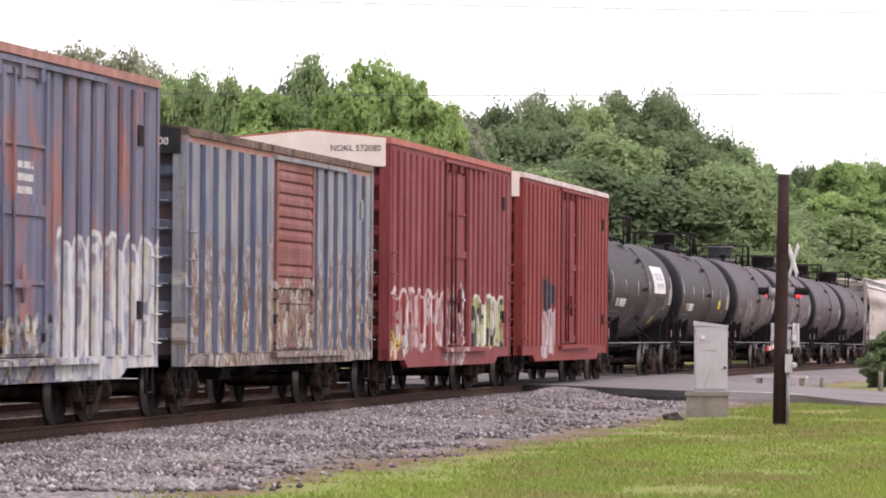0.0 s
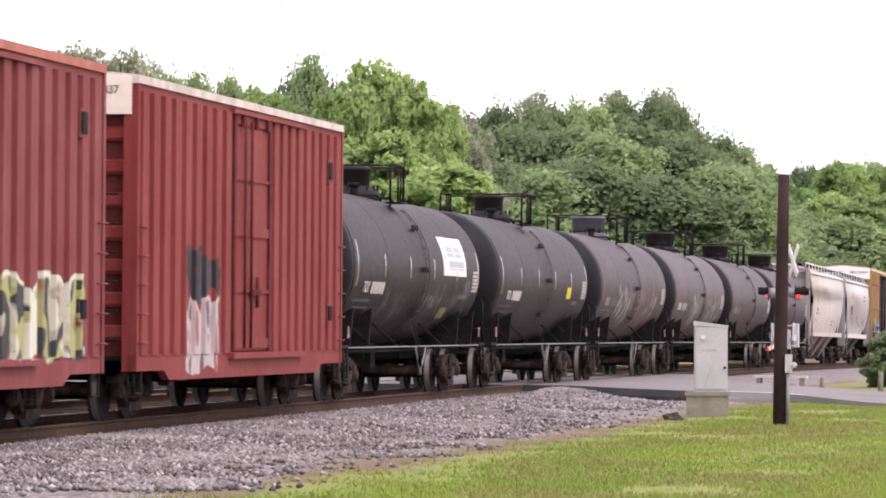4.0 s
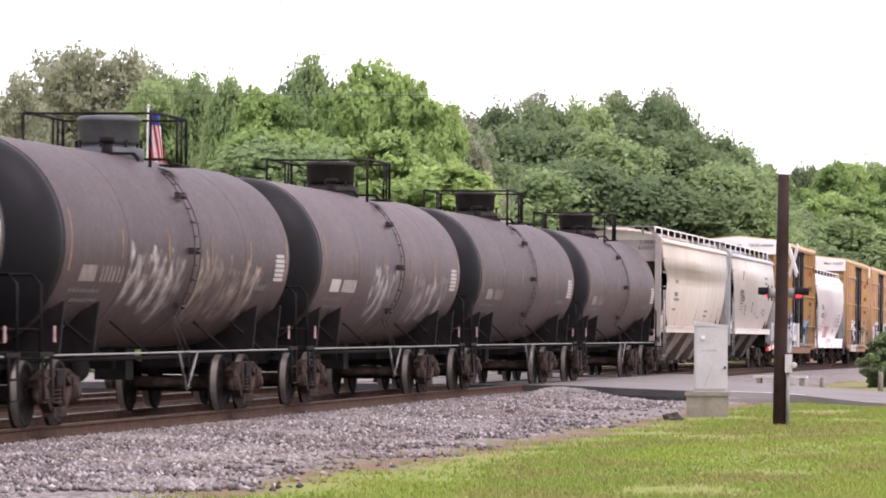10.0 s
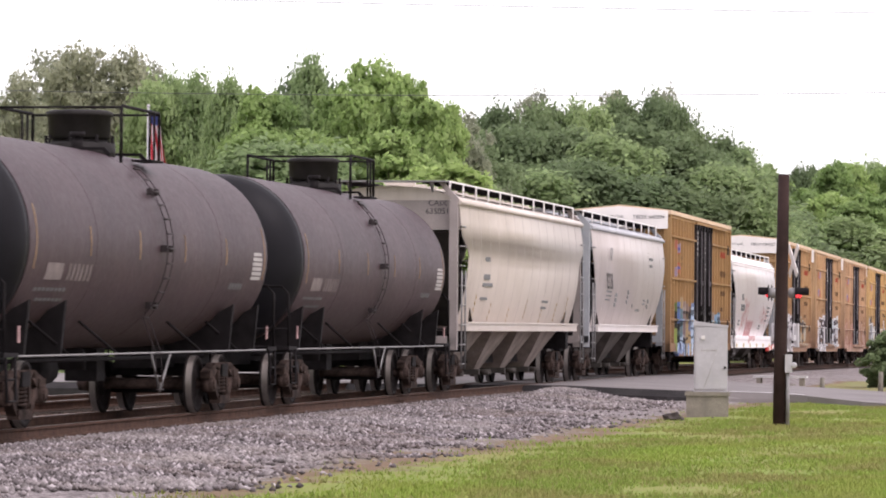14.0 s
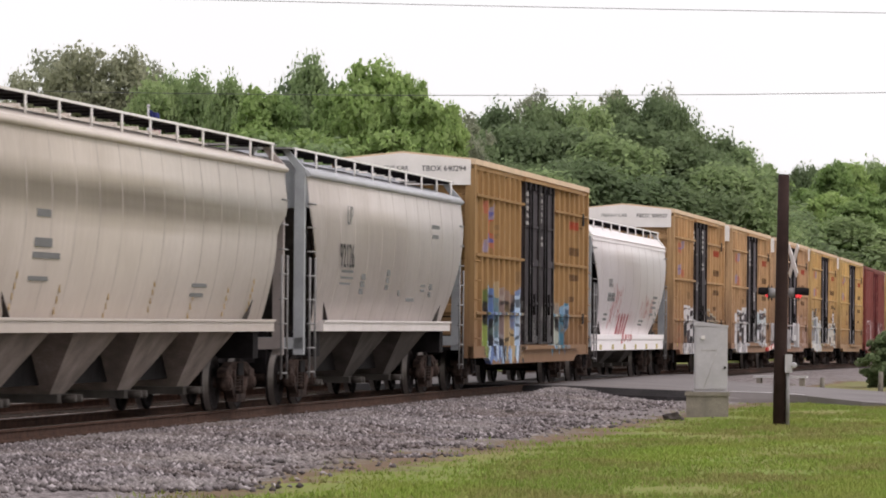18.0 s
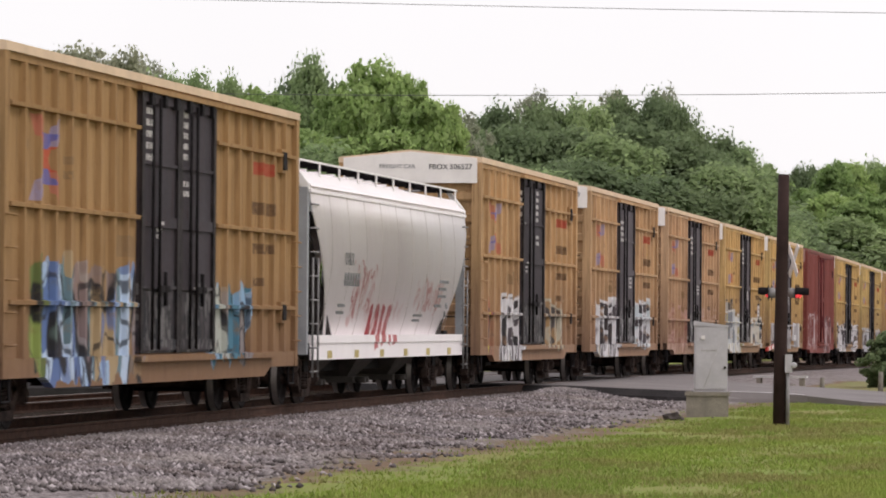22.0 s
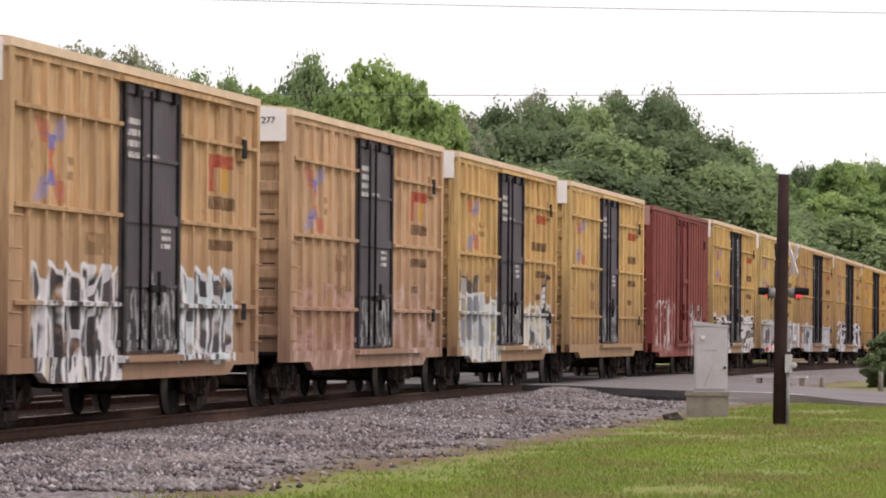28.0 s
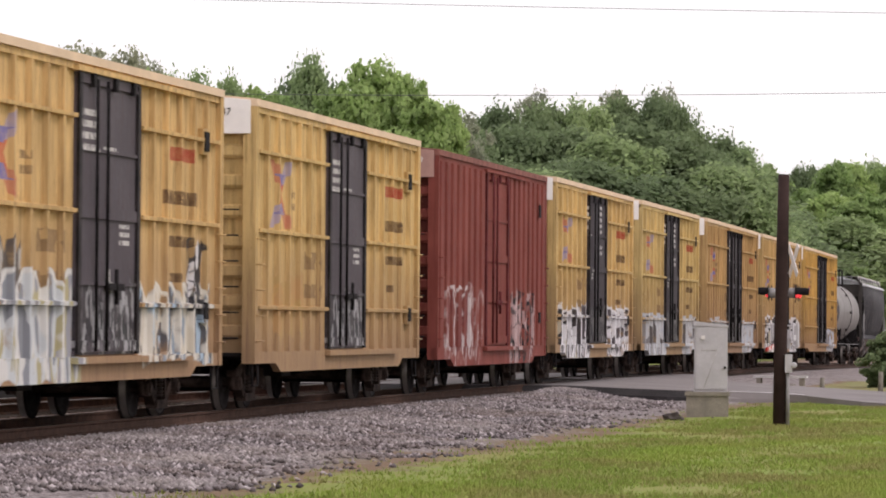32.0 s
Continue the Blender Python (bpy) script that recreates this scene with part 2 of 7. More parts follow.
M_GREYPIPE = surface("galvanised_pipe", (0.26, 0.25, 0.25), 0.55, 0.3, 0.2, 6, 60)
M_WHITE = surface("white_plate", (0.72, 0.68, 0.66), 0.6, 0.0, 0.08, 2, 40, 0.05)
M_BLACKTXT = surface("black_lettering", (0.02, 0.02, 0.022), 0.7, 0.0, 0.1)
M_CAPTXT = surface("worn_black_lettering", (0.07, 0.065, 0.07), 0.7, 0.0, 0.2)
M_GREYTXT = surface("grey_lettering", (0.16, 0.16, 0.16), 0.7, 0.0, 0.1)
M_PALETXT = surface("pale_lettering", (0.42, 0.39, 0.38), 0.7, 0.0, 0.15)
M_BRACE = surface("pale_bracket", (0.55, 0.53, 0.53), 0.6, 0.0, 0.2)
M_YELLOWTAPE = surface("amber_reflector", (0.52, 0.38, 0.22), 0.6, 0.0, 0.3)
M_POLE = surface("creosoted_pole", (0.040, 0.024, 0.022), 0.85, 0.0, 0.3, 2, 30, 0.4)
M_CABINET = surface("white_cabinet_paint", (0.50, 0.475, 0.50), 0.5, 0.0, 0.13, 1.6, 26, 0.08)
M_CONC = surface("weathered_concrete", (0.26, 0.23, 0.195), 0.9, 0.0, 0.25, 3, 40, 0.4)
M_ASPH = surface("grey_asphalt", (0.21, 0.19, 0.19), 0.9, 0.0, 0.16, 0.5, 60, 0.3)
M_ASPHSIDE = surface("dark_asphalt_edge", (0.030, 0.027, 0.028), 0.9, 0.0, 0.3, 2, 40, 0.5)
M_RUBBLE = surface("weathered_asphalt_lump", (0.085, 0.072, 0.066), 0.9, 0, 0.35, 6, 40, 0.4)
M_WIRE = surface("wire_black", (0.16, 0.16, 0.16), 0.6)
M_WOOD = surface("grey_post_wood", (0.22, 0.20, 0.17), 0.9, 0.0, 0.3, 3, 40, 0.4)
M_RED = surface("signal_red_paint", (0.45, 0.05, 0.04), 0.5, 0.0, 0.1)


def glow(name, col, strength):
    m, nt, b = nodes_of(name)
    b.inputs["Base Color"].default_value = (*col, 1)
    b.inputs["Emission Color"].default_value = (*col, 1)
    b.inputs["Emission Strength"].default_value = strength
    return m


M_LENS = glow("lit_red_lens", (1.0, 0.06, 0.07), 1.3)

# ---- mesh helpers ----
def part(name, bm, material, parent=None, label="", smooth=False):
    """Links a bmesh as one mesh object under a thing or part."""
    me = bpy.data.meshes.new(name)
    bm.normal_update()
    bm.to_mesh(me)
    bm.free()
    return link(name, me, material, parent, label)


def link(name, me, material, parent=None, label=""):
    if material is not None and not me.materials:
        me.materials.append(material)
    ob = new(name, me)
    if parent is not None:
        ob.parent = parent
    if label:
        tagged(ob, label)
    return ob


def thing(name, label, category, group="", kind="", at=None):
    ob = new(name)
    tagged(ob, label, category, group, kind)
    if at is not None:
        ob.matrix_world = at
    return ob


def box(bm, x0, x1, y0, y1, z0, z1):
    v = [bm.verts.new(c) for c in ((x0, y0, z0), (x1, y0, z0), (x1, y1, z0), (x0, y1, z0),
                                   (x0, y0, z1), (x1, y0, z1), (x1, y1, z1), (x0, y1, z1))]
    for f in ((3, 2, 1, 0), (4, 5, 6, 7), (0, 1, 5, 4), (1, 2, 6, 5), (2, 3, 7, 6), (3, 0, 4, 7)):
        bm.faces.new([v[i] for i in f])
    return bm


def prism(bm, pts, axis, a0, a1, smooth=False):
    """A polygon drawn across an axis and carried from a0 to a1 along it. axis y: points are (x, z); x: (y, z); z: (x, y)."""
    def at(p, a):
        return {"y": (p[0], a, p[1]), "x": (a, p[0], p[1]), "z": (p[0], p[1], a)}[axis]
    lo, hi = [bm.verts.new(at(p, a0)) for p in pts], [bm.verts.new(at(p, a1)) for p in pts]
    n = len(pts)
    fs = [bm.faces.new(lo), bm.faces.new(hi[::-1])]
    for i in range(n):
        f = bm.faces.new((lo[i], hi[i], hi[(i + 1) % n], lo[(i + 1) % n]))
        f.smooth = smooth
        fs.append(f)
    bmesh.ops.recalc_face_normals(bm, faces=fs)
    return bm


def tube(bm, pts, r, n=6, r1=None):
    """A round bar through the points."""
    pts = [Vector(p) for p in pts]
    rings = []
    for i, p in enumerate(pts):
        d = (pts[min(i + 1, len(pts) - 1)] - pts[max(i - 1, 0)]).normalized()
        a = d.orthogonal().normalized() if abs(d.z) > 0.9 else d.cross(Vector((0, 0, 1))).normalized()
        if abs(d.z) > 0.9:
            a = Vector((1, 0, 0)) - d * d.x
            a.normalize()
        c = d.cross(a)
        rr = r if r1 is None else r + (r1 - r) * i / (len(pts) - 1)
        rings.append([bm.verts.new(p + (a * math.cos(k * math.tau / n) + c * math.sin(k * math.tau / n)) * rr) for k in range(n)])
    for u, v in zip(rings, rings[1:]):
        for k in range(n):
            bm.faces.new((u[k], u[(k + 1) % n], v[(k + 1) % n], v[k])).smooth = True
    bm.faces.new(rings[0][::-1])
    bm.faces.new(rings[-1])
    return bm


def lathe(bm, profile, axis="x", n=24, centre=(0, 0, 0), smooth=True):
    """A profile of (along, radius) turned about an axis."""
    cx, cy, cz = centre
    rings = []
    for a, r in profile:
        ring = []
        for k in range(n):
            s, c = math.sin(k * math.tau / n) * r, math.cos(k * math.tau / n) * r
            ring.append(bm.verts.new({"x": (cx + a, cy + c, cz + s), "y": (cx + s, cy + a, cz + c), "z": (cx + c, cy + s, cz + a)}[axis]))
        rings.append(ring)
    for u, v in zip(rings, rings[1:]):
        for k in range(n):
            bm.faces.new((u[k], u[(k + 1) % n], v[(k + 1) % n], v[k])).smooth = smooth
    bm.faces.new(rings[0][::-1])
    bm.faces.new(rings[-1])
    return bm


def B():
    return bmesh.new()


def lettering(text, size, at, material, parent, name="lettering", squeeze=1.0):
    """Raised flat lettering in the built-in font, laid at the pose."""
    cu = bpy.data.curves.new(name, "FONT")
    cu.body, cu.size, cu.align_x, cu.align_y = text, size, "CENTER", "CENTER"
    cu.extrude = 0.002
    ob = new(name, cu)
    me = bpy.data.meshes.new_from_object(ob)
    bpy.data.objects.remove(ob)
    me.transform(at @ Matrix.Diagonal((squeeze, 1, 1, 1)))
    me.materials.clear()
    return link(name, me, material, parent)


ON_SIDE = Matrix(((0, 0, 1, 0), (1, 0, 0, 0), (0, 1, 0, 0), (0, 0, 0, 1)))     # text x along the car, up is z, facing +x
ON_END = Matrix(((1, 0, 0, 0), (0, 0, -1, 0), (0, 1, 0, 0), (0, 0, 0, 1)))     # text x along +x, up is z, facing -y


def sheet_bars(rows, material, parent, top=4.02, low=1.45):
    """Writing as bars that follow a hopper's bellied side."""
    for y0, y1, z, h in rows:
        bm = B()
        n = max(1, int(h / 0.12))
        for k in range(n):
            za, zb = z + h * k / n, z + h * (k + 1) / n
            x = hopper_side((za + zb) / 2, top, low=low) + 0.004
            box(bm, x - 0.004, x + 0.004, y0, y1, za, zb)
        part("stencil", bm, material, parent)


# ---- ground, track bed, road ----
GRASS_Z = -0.45


def bed_height(x, y):
    """Height of the ballasted bed and the lawn: two tracks on one bed, a shoulder, then level grass."""
    top = rail_z(y) - 0.19
    d = x - (TRACK_X + 1.9)
    lump = 0.05 * noise.noise((x * 0.9, y * 0.5, 0)) + 0.03 * noise.noise((x * 3.1, y * 3.1, 2))
    if d <= 0:
        far = (TRACK2_X - 1.9) - x
        if far <= 0:
            return top - 0.01
        k = min(1.0, far / 2.5)
        return top * (1 - k) + (GRASS_Z - 0.05) * k + lump * k
    k = min(1.0, d / 4.4)
    k = k * k * (3 - 2 * k)
    z = top * (1 - k) + GRASS_Z * k + lump * min(1.0, d) * (1.3 if k < 1 else 0.5)
    heap = math.exp(-((x + 13.7) / 0.8) ** 2 - ((y - 98.0) / 2.4) ** 2)
    ditch = math.exp(-((x + 12.7) / 0.95) ** 2 - ((y - 102.0) / 2.0) ** 2)
    return z + 0.14 * heap - 0.17 * ditch


def spaced(lo, hi, step, far, n=14):
    core = [lo + i * step for i in range(int((hi - lo) / step) + 1)]
    out = [(far - (hi - lo) / 2) * (i / n) ** 3 for i in range(1, n + 1)]
    return [lo - o for o in out[::-1]] + core + [core[-1] + o for o in out]


def ground_material():
    m, nt, b = nodes_of("lawn_and_ballast")
    g = Tree(nt)
    p = g.coord()
    x, y, z = g.xyz(p)
    wob = g.math("MULTIPLY", g.math("SUBTRACT", g.noise(p, 0.5, 5), 0.5), 3.2)
    wob = g.math("ADD", wob, g.math("MULTIPLY", g.math("SUBTRACT", g.noise(p, 3.0, 5), 0.5), 1.1))
    lawn = g.ramp(g.math("MULTIPLY_ADD", g.math("ADD", x, wob), 0.22, 0.22 * 9.5 + 0.5), [(0.35, 0.0), (0.65, 1.0)])
    back = g.ramp(g.math("MULTIPLY_ADD", g.math("ADD", x, wob), -0.3, -0.3 * 25.0 + 0.5), [(0.35, 0.0), (0.65, 1.0)])
    ragged = g.math("MULTIPLY", wob, 0.4)
    verge = g.math("MINIMUM", g.math("ADD", x, g.math("ADD", ragged, 11.0)), g.math("MULTIPLY_ADD", y, -0.22, g.math("ADD", g.math("ADD", x, ragged), 45.0)))
    verge = g.math("MULTIPLY", g.ramp(verge, [(0.0, 0.0), (0.5, 0.85)]), g.math("GREATER_THAN", y, 119.0))
    lawn = g.math("MULTIPLY", lawn, g.math("LESS_THAN", y, 119.0))
    grassy = g.math("MAXIMUM", g.math("MAXIMUM", lawn, back), verge)
    blade = g.noise(p, 22, 6, 0.7)
    patch = g.noise(g.scaled(p, 1, 0.35, 1), 0.55, 5)
    green = g.mix(g.ramp(blade, [(0.3, 0.0), (0.7, 1.0)]), (0.171, 0.222, 0.050), (0.219, 0.279, 0.068))
    dry = g.mix(blade, (0.211, 0.182, 0.071), (0.279, 0.251, 0.091))
    turf = g.mix(g.ramp(patch, [(0.46, 0.0), (0.66, 0.8)]), green, dry)
    turf = g.mix(g.ramp(g.noise(g.scaled(p, 1, 0.6, 1), 3.5, 5, 0.65), [(0.48, 0.0), (0.64, 0.5)]), turf, (0.257, 0.188, 0.097))
    stone = g.voronoi(p, 19, "Color")
    sx, sy, sz = g.xyz(stone)
    gravel = g.ramp(sx, [(0.0, (0.0950, 0.0827, 0.0783)), (0.5, (0.2112, 0.1830, 0.1848)), (1.0, (0.3590, 0.3168, 0.3186))])
    gravel = g.mix(g.ramp(g.noise(p, 0.8, 4), [(0.45, 0.0), (0.7, 0.45)]), gravel, (0.1373, 0.1056, 0.0950))
    rusty = g.ramp(g.math("MULTIPLY_ADD", x, -0.4, -0.4 * 16.8), [(0.0, 0.0), (1.0, 0.7)])
    gravel = g.mix(rusty, gravel, (0.240, 0.150, 0.114))
    soil = g.ramp(g.math("ABSOLUTE", g.math("SUBTRACT", grassy, 0.5)), [(0.1, 0.9), (0.5, 0.0)])
    c = g.mix(grassy, gravel, turf)
    c = g.mix(soil, c, g.mix(g.noise(p, 6.0, 5), (0.12, 0.072, 0.05), (0.22, 0.145, 0.10)))
    g.put(b.inputs["Base Color"], c)
    b.inputs["Roughness"].default_value = 0.95
    b.inputs["Specular IOR Level"].default_value = 0.15
    hgt = g.mix(grassy, g.voronoi(p, 19), blade)
    g.put(b.inputs["Normal"], g.bump(hgt, 0.6, 0.04))
    return m


M_GROUND = ground_material()


def make_ground():
    xs = spaced(-30.0, 8.0, 0.4, 3000)
    ys = spaced(34.0, 240.0, 0.8, 3000)
    verts = [(x, y, bed_height(x, y) if -60 < x < 30 and 0 < y < 420 else bed_height(-60 if x < 0 else 30, 420)) for y in ys for x in xs]
    n = len(xs)
    faces = [(j * n + i, j * n + i + 1, (j + 1) * n + i + 1, (j + 1) * n + i) for j in range(len(ys) - 1) for i in range(n - 1)]
    me = bpy.data.meshes.new("ground")
    me.from_pydata(verts, [], faces)
    for f in me.polygons:
        f.use_smooth = True
    return tagged(link("ground", me, M_GROUND), "mown lawn running into grey stone ballast", "ground", kind="structure")


make_ground()


def road_z(x):
    """Height of the road: level with the rails, then down to the lawn."""
    for x0, z0, x1, z1 in ((-60, -0.45, -24, -0.02), (-24, -0.02, -14.1, -0.02), (-14.1, -0.02, -10.9, -0.14), (-10.9, -0.14, -6, -0.38), (-6, -0.38, 60, -0.41)):
        if x <= x1:
            return z0 + (z1 - z0) * (x - x0) / (x1 - x0)
    return -0.41


def road_edges(x):
    far = 134.0 - 13.5 * min(1.0, max(0.0, (x + 14.0) / 2.0)) - min(2.0, max(0.0, (x + 12.0) * 0.4))
    bend = math.exp(-((x + 9.0) / 1.5) ** 2) * 3.6
    return 102.3 + bend - max(0.0, x + 9) * 0.5, far


def make_road():
    road = thing("road", "pale grey asphalt road over the level crossing", "road", kind="structure")
    bm, skirt = B(), B()
    xs = [-58 + i * 0.8 for i in range(104)]
    rows = []
    for x in xs:
        y0, y1 = road_edges(x)
        rows.append([bm.verts.new((x, y0 + (y1 - y0) * k / 12, road_z(x) + rail_z(y0 + (y1 - y0) * k / 12) * (1 if x < -10 else 0.3))) for k in range(13)])
    for a, c in zip(rows, rows[1:]):
        for k in range(12):
            bm.faces.new((a[k], c[k], c[k + 1], a[k + 1])).smooth = True
    lo = None
    for r in rows:
        v = r[0].co
        wide = 1.0 if v.x < -10.6 else 0.15
        cur = (skirt.verts.new((v.x, v.y, v.z - 0.003)), skirt.verts.new((v.x, v.y - 0.35 * wide, v.z - 0.16)), skirt.verts.new((v.x, v.y - 0.45 * wide, -0.75)))
        if lo:
            for k in range(2):
                skirt.faces.new((lo[k], lo[k + 1], cur[k + 1], cur[k])).material_index = 0 if wide == 1.0 else 1
        lo = cur
    part("carriageway", bm, M_ASPH, road)
    part("road_edge", skirt, M_ASPHSIDE, road, "dark broken asphalt edge").data.materials.append(M_ASPH)
    line = B()
    prev = None
    for i in range(6):
        x = -10.3 + i * 0.35
        y0, y1 = road_edges(x)
        z = road_z(x) + rail_z(y0) * 0.3 + 0.008
        cur = (line.verts.new((x, y0 + 0.25, z)), line.verts.new((x, y0 + 0.75, z)))
        if prev:
            line.faces.new((prev[0], cur[0], cur[1], prev[1]))
        prev = cur
    part("edge_line", line, surface("road_line_paint", (0.62, 0.60, 0.60), 0.8, 0, 0.15), road, "worn white edge line")
    return road


make_road()

RAIL_SECTION = [(-0.07, -0.178), (0.07, -0.178), (0.07, -0.165), (0.012, -0.14), (0.012, -0.05), (0.036, -0.038), (0.036, -0.006), (0.028, 0.0),
                (-0.028, 0.0), (-0.036, -0.006), (-0.036, -0.038), (-0.012, -0.05), (-0.012, -0.14), (-0.07, -0.165)]


def make_track(xc, label):
    track = thing("railway_track", label, "railway track", kind="structure")
    ys = [-60 + 6 * i for i in range(90)]
    for side in (-0.755, 0.755):
        bm, prev = B(), None
        for y in ys:
            ring = [bm.verts.new((xc + side + px, y, rail_z(y) + pz)) for px, pz in RAIL_SECTION]
            if prev:
                for k in range(len(ring)):
                    f = bm.faces.new((prev[k], ring[k], ring[(k + 1) % len(ring)], prev[(k + 1) % len(ring)]))
                    f.material_index = 1 if k in (6, 7, 8) else 0
            prev = ring
        bmesh.ops.recalc_face_normals(bm, faces=bm.faces)
        rail = part("rail", bm, M_RAIL, track, "rusty steel rail with a worn head")
        rail.data.materials.append(M_RAILHEAD)
    return track


TRACK_A = make_track(TRACK_X, "main railway track with rusty steel rails")
TRACK_B = make_track(TRACK2_X, "empty second railway track behind the main one")

# ---- rolling stock: shared running gear ----
def wheel_mesh():
    bm = B()
    prof = [(-0.075, 0.10), (-0.075, 0.17), (-0.03, 0.22), (-0.02, 0.36), (-0.07, 0.39), (-0.07, 0.485), (-0.038, 0.487), (-0.03, WHEEL_R + 0.004),
            (0.07, WHEEL_R), (0.07, 0.39), (0.035, 0.375), (0.02, 0.23), (0.06, 0.17), (0.06, 0.10)]
    lathe(bm, prof, "x", 28)
    for f in bm.faces:
        c = f.calc_center_median()
        r = math.hypot(c.y, c.z)
        if r > 0.455 and -0.03 < c.x < 0.08:
            f.material_index = 1
    me = bpy.data.meshes.new("wheel")
    bm.to_mesh(me)
    bm.free()
    me.materials.append(M_WHEEL)
    me.materials.append(M_TREAD)
    return me


def axle_mesh():
    me = bpy.data.meshes.new("axle")
    bm = lathe(B(), [(-1.02, 0.07), (-0.9, 0.08), (-0.7, 0.10), (0, 0.085), (0.7, 0.10), (0.9, 0.08), (1.02, 0.07)], "x", 12)
    for s in (-1, 1):
        lathe(bm, [(s * 1.0 - 0.05, 0.13), (s * 1.0 + 0.05, 0.13)], "x", 10)
    bm.to_mesh(bm_me := me)
    bm.free()
    me.materials.append(M_TRUCK)
    return me


def frame_mesh():
    """One cast side frame: arched top chord, deep bottom chord, pedestals over the axle boxes."""
    bm = B()
    x0, x1 = 0.93, 1.07
    for s in (-1, 1):
        box(bm, x0, x1 + 0.02, s * 0.89 - 0.17, s * 0.89 + 0.17, 0.56, 0.68)
        prism(bm, [(s * 1.05, 0.55), (s * 1.10, 0.66), (s * 0.55, 0.80), (s * 0.40, 0.70), (s * 0.66, 0.56)], "x", x0, x1)
        prism(bm, [(s * 0.72, 0.60), (s * 0.66, 0.42), (s * 0.32, 0.16), (s * 0.25, 0.30), (s * 0.56, 0.52)], "x", x0, x1)
        prism(bm, [(s * 0.36, 0.28), (s * 0.36, 0.72), (s * 0.26, 0.72), (s * 0.26, 0.28)], "x", x0, x1)
        lathe(bm, [(x0, 0.125), (x1 + 0.05, 0.125)], "x", 12, (0, s * 0.89, WHEEL_R))
        lathe(bm, [(x1 + 0.045, 0.095), (x1 + 0.075, 0.08)], "x", 12, (0, s * 0.89, WHEEL_R))
    box(bm, x0, x1, -0.55, 0.55, 0.69, 0.80)
    box(bm, x0, x1 + 0.03, -0.36, 0.36, 0.14, 0.27)
    me = bpy.data.meshes.new("side_frame")
    bm.to_mesh(me)
    bm.free()
    me.materials.append(M_TRUCK)
    return me


def spring_mesh():
    bm = B()
    pts = [(1.0 + 0.085 * math.cos(a * 0.7), 0.13 * math.sin(a * 0.7), 0.28 + a * 0.0062) for a in range(52)]
    tube(bm, pts, 0.026, 5)
    me = bpy.data.meshes.new("spring")
    bm.to_mesh(me)
    bm.free()
    me.materials.append(M_TRUCK)
    return me


def bolster_mesh():
    bm = B()
    box(bm, -1.1, 1.1, -0.2, 0.2, 0.58, 0.78)
    box(bm, -0.3, 0.3, -0.35, 0.35, 0.76, 0.86)
    for s in (-1, 1):
        box(bm, -0.78, 0.78, s * 0.36 - 0.05, s * 0.36 + 0.05, 0.30, 0.52)
        box(bm, -0.05, 0.05, min(0, s * 0.36), max(0, s * 0.36), 0.34, 0.46)
    me = bpy.data.meshes.new("bolster")
    bm.to_mesh(me)
    bm.free()
    me.materials.append(M_STEEL)
    return me


def coupler_mesh():
    """A knuckle coupler reaching out along -y from a striker at the origin."""
    bm = B()
    box(bm, -0.09, 0.09, -0.42, 0.35, -0.08, 0.10)
    prism(bm, [(-0.2, -0.42), (0.2, -0.42), (0.24, -0.60), (0.10, -0.72), (0.02, -0.60), (-0.10, -0.62), (-0.2, -0.75), (-0.24, -0.60)], "z", -0.14, 0.16)
    box(bm, -0.32, 0.32, -0.03, 0.04, -0.2, 0.22)
    tube(bm, [(0.15, -0.1, -0.12), (0.3, -0.35, -0.42), (0.2, -0.75, -0.45)], 0.03, 6)
    me = bpy.data.meshes.new("coupler")
    bm.to_mesh(me)
    bm.free()
    me.materials.append(M_STEEL)
    return me


WHEEL, AXLE, FRAME_SIDE, SPRINGS, BOLSTER, COUPLER = wheel_mesh(), axle_mesh(), frame_mesh(), spring_mesh(), bolster_mesh(), coupler_mesh()
FLIP = Matrix.Rotation(math.pi, 4, "Z")
CARS, WHEELSETS = [], []


def running_gear(car, truck_y, striker_y):
    """Two trucks at y = +-truck_y and a coupler at each end."""
    for c in (-truck_y, truck_y):
        for a in (-0.89, 0.89):
            axle = link("wheelset", AXLE, None, car)
            axle.matrix_basis = pose(0, c + a, WHEEL_R)
            for s in (-1, 1):
                w = link("wheel", WHEEL, None, axle)
                w.matrix_basis = pose(s * 0.775, 0, 0) if s > 0 else pose(-0.775, 0, 0, 0, 0, 180)
            WHEELSETS.append((axle, c + a))
        for s in (0, 1):
            fr = link("side_frame", FRAME_SIDE, None, car)
            fr.matrix_basis = pose(0, c, 0) @ (FLIP if s else Matrix())
            sp = link("spring", SPRINGS, None, fr)
        bo = link("bolster", BOLSTER, None, car)
        bo.matrix_basis = pose(0, c, 0)
    for s in (0, 1):
        cp = link("coupler", COUPLER, None, car)
        cp.matrix_basis = (pose(0, -striker_y, 0.88) if not s else FLIP @ pose(0, -striker_y, 0.88))


def make_car(name, label, category, y0, y1, group="freight cars of the train"):
    """An Empty at the car's middle on the rail; y0, y1: where its body lies along the line at 16 s."""
    car = thing(name, label, category, group)
    CARS.append((car, (y0 + y1) / 2))
    return car


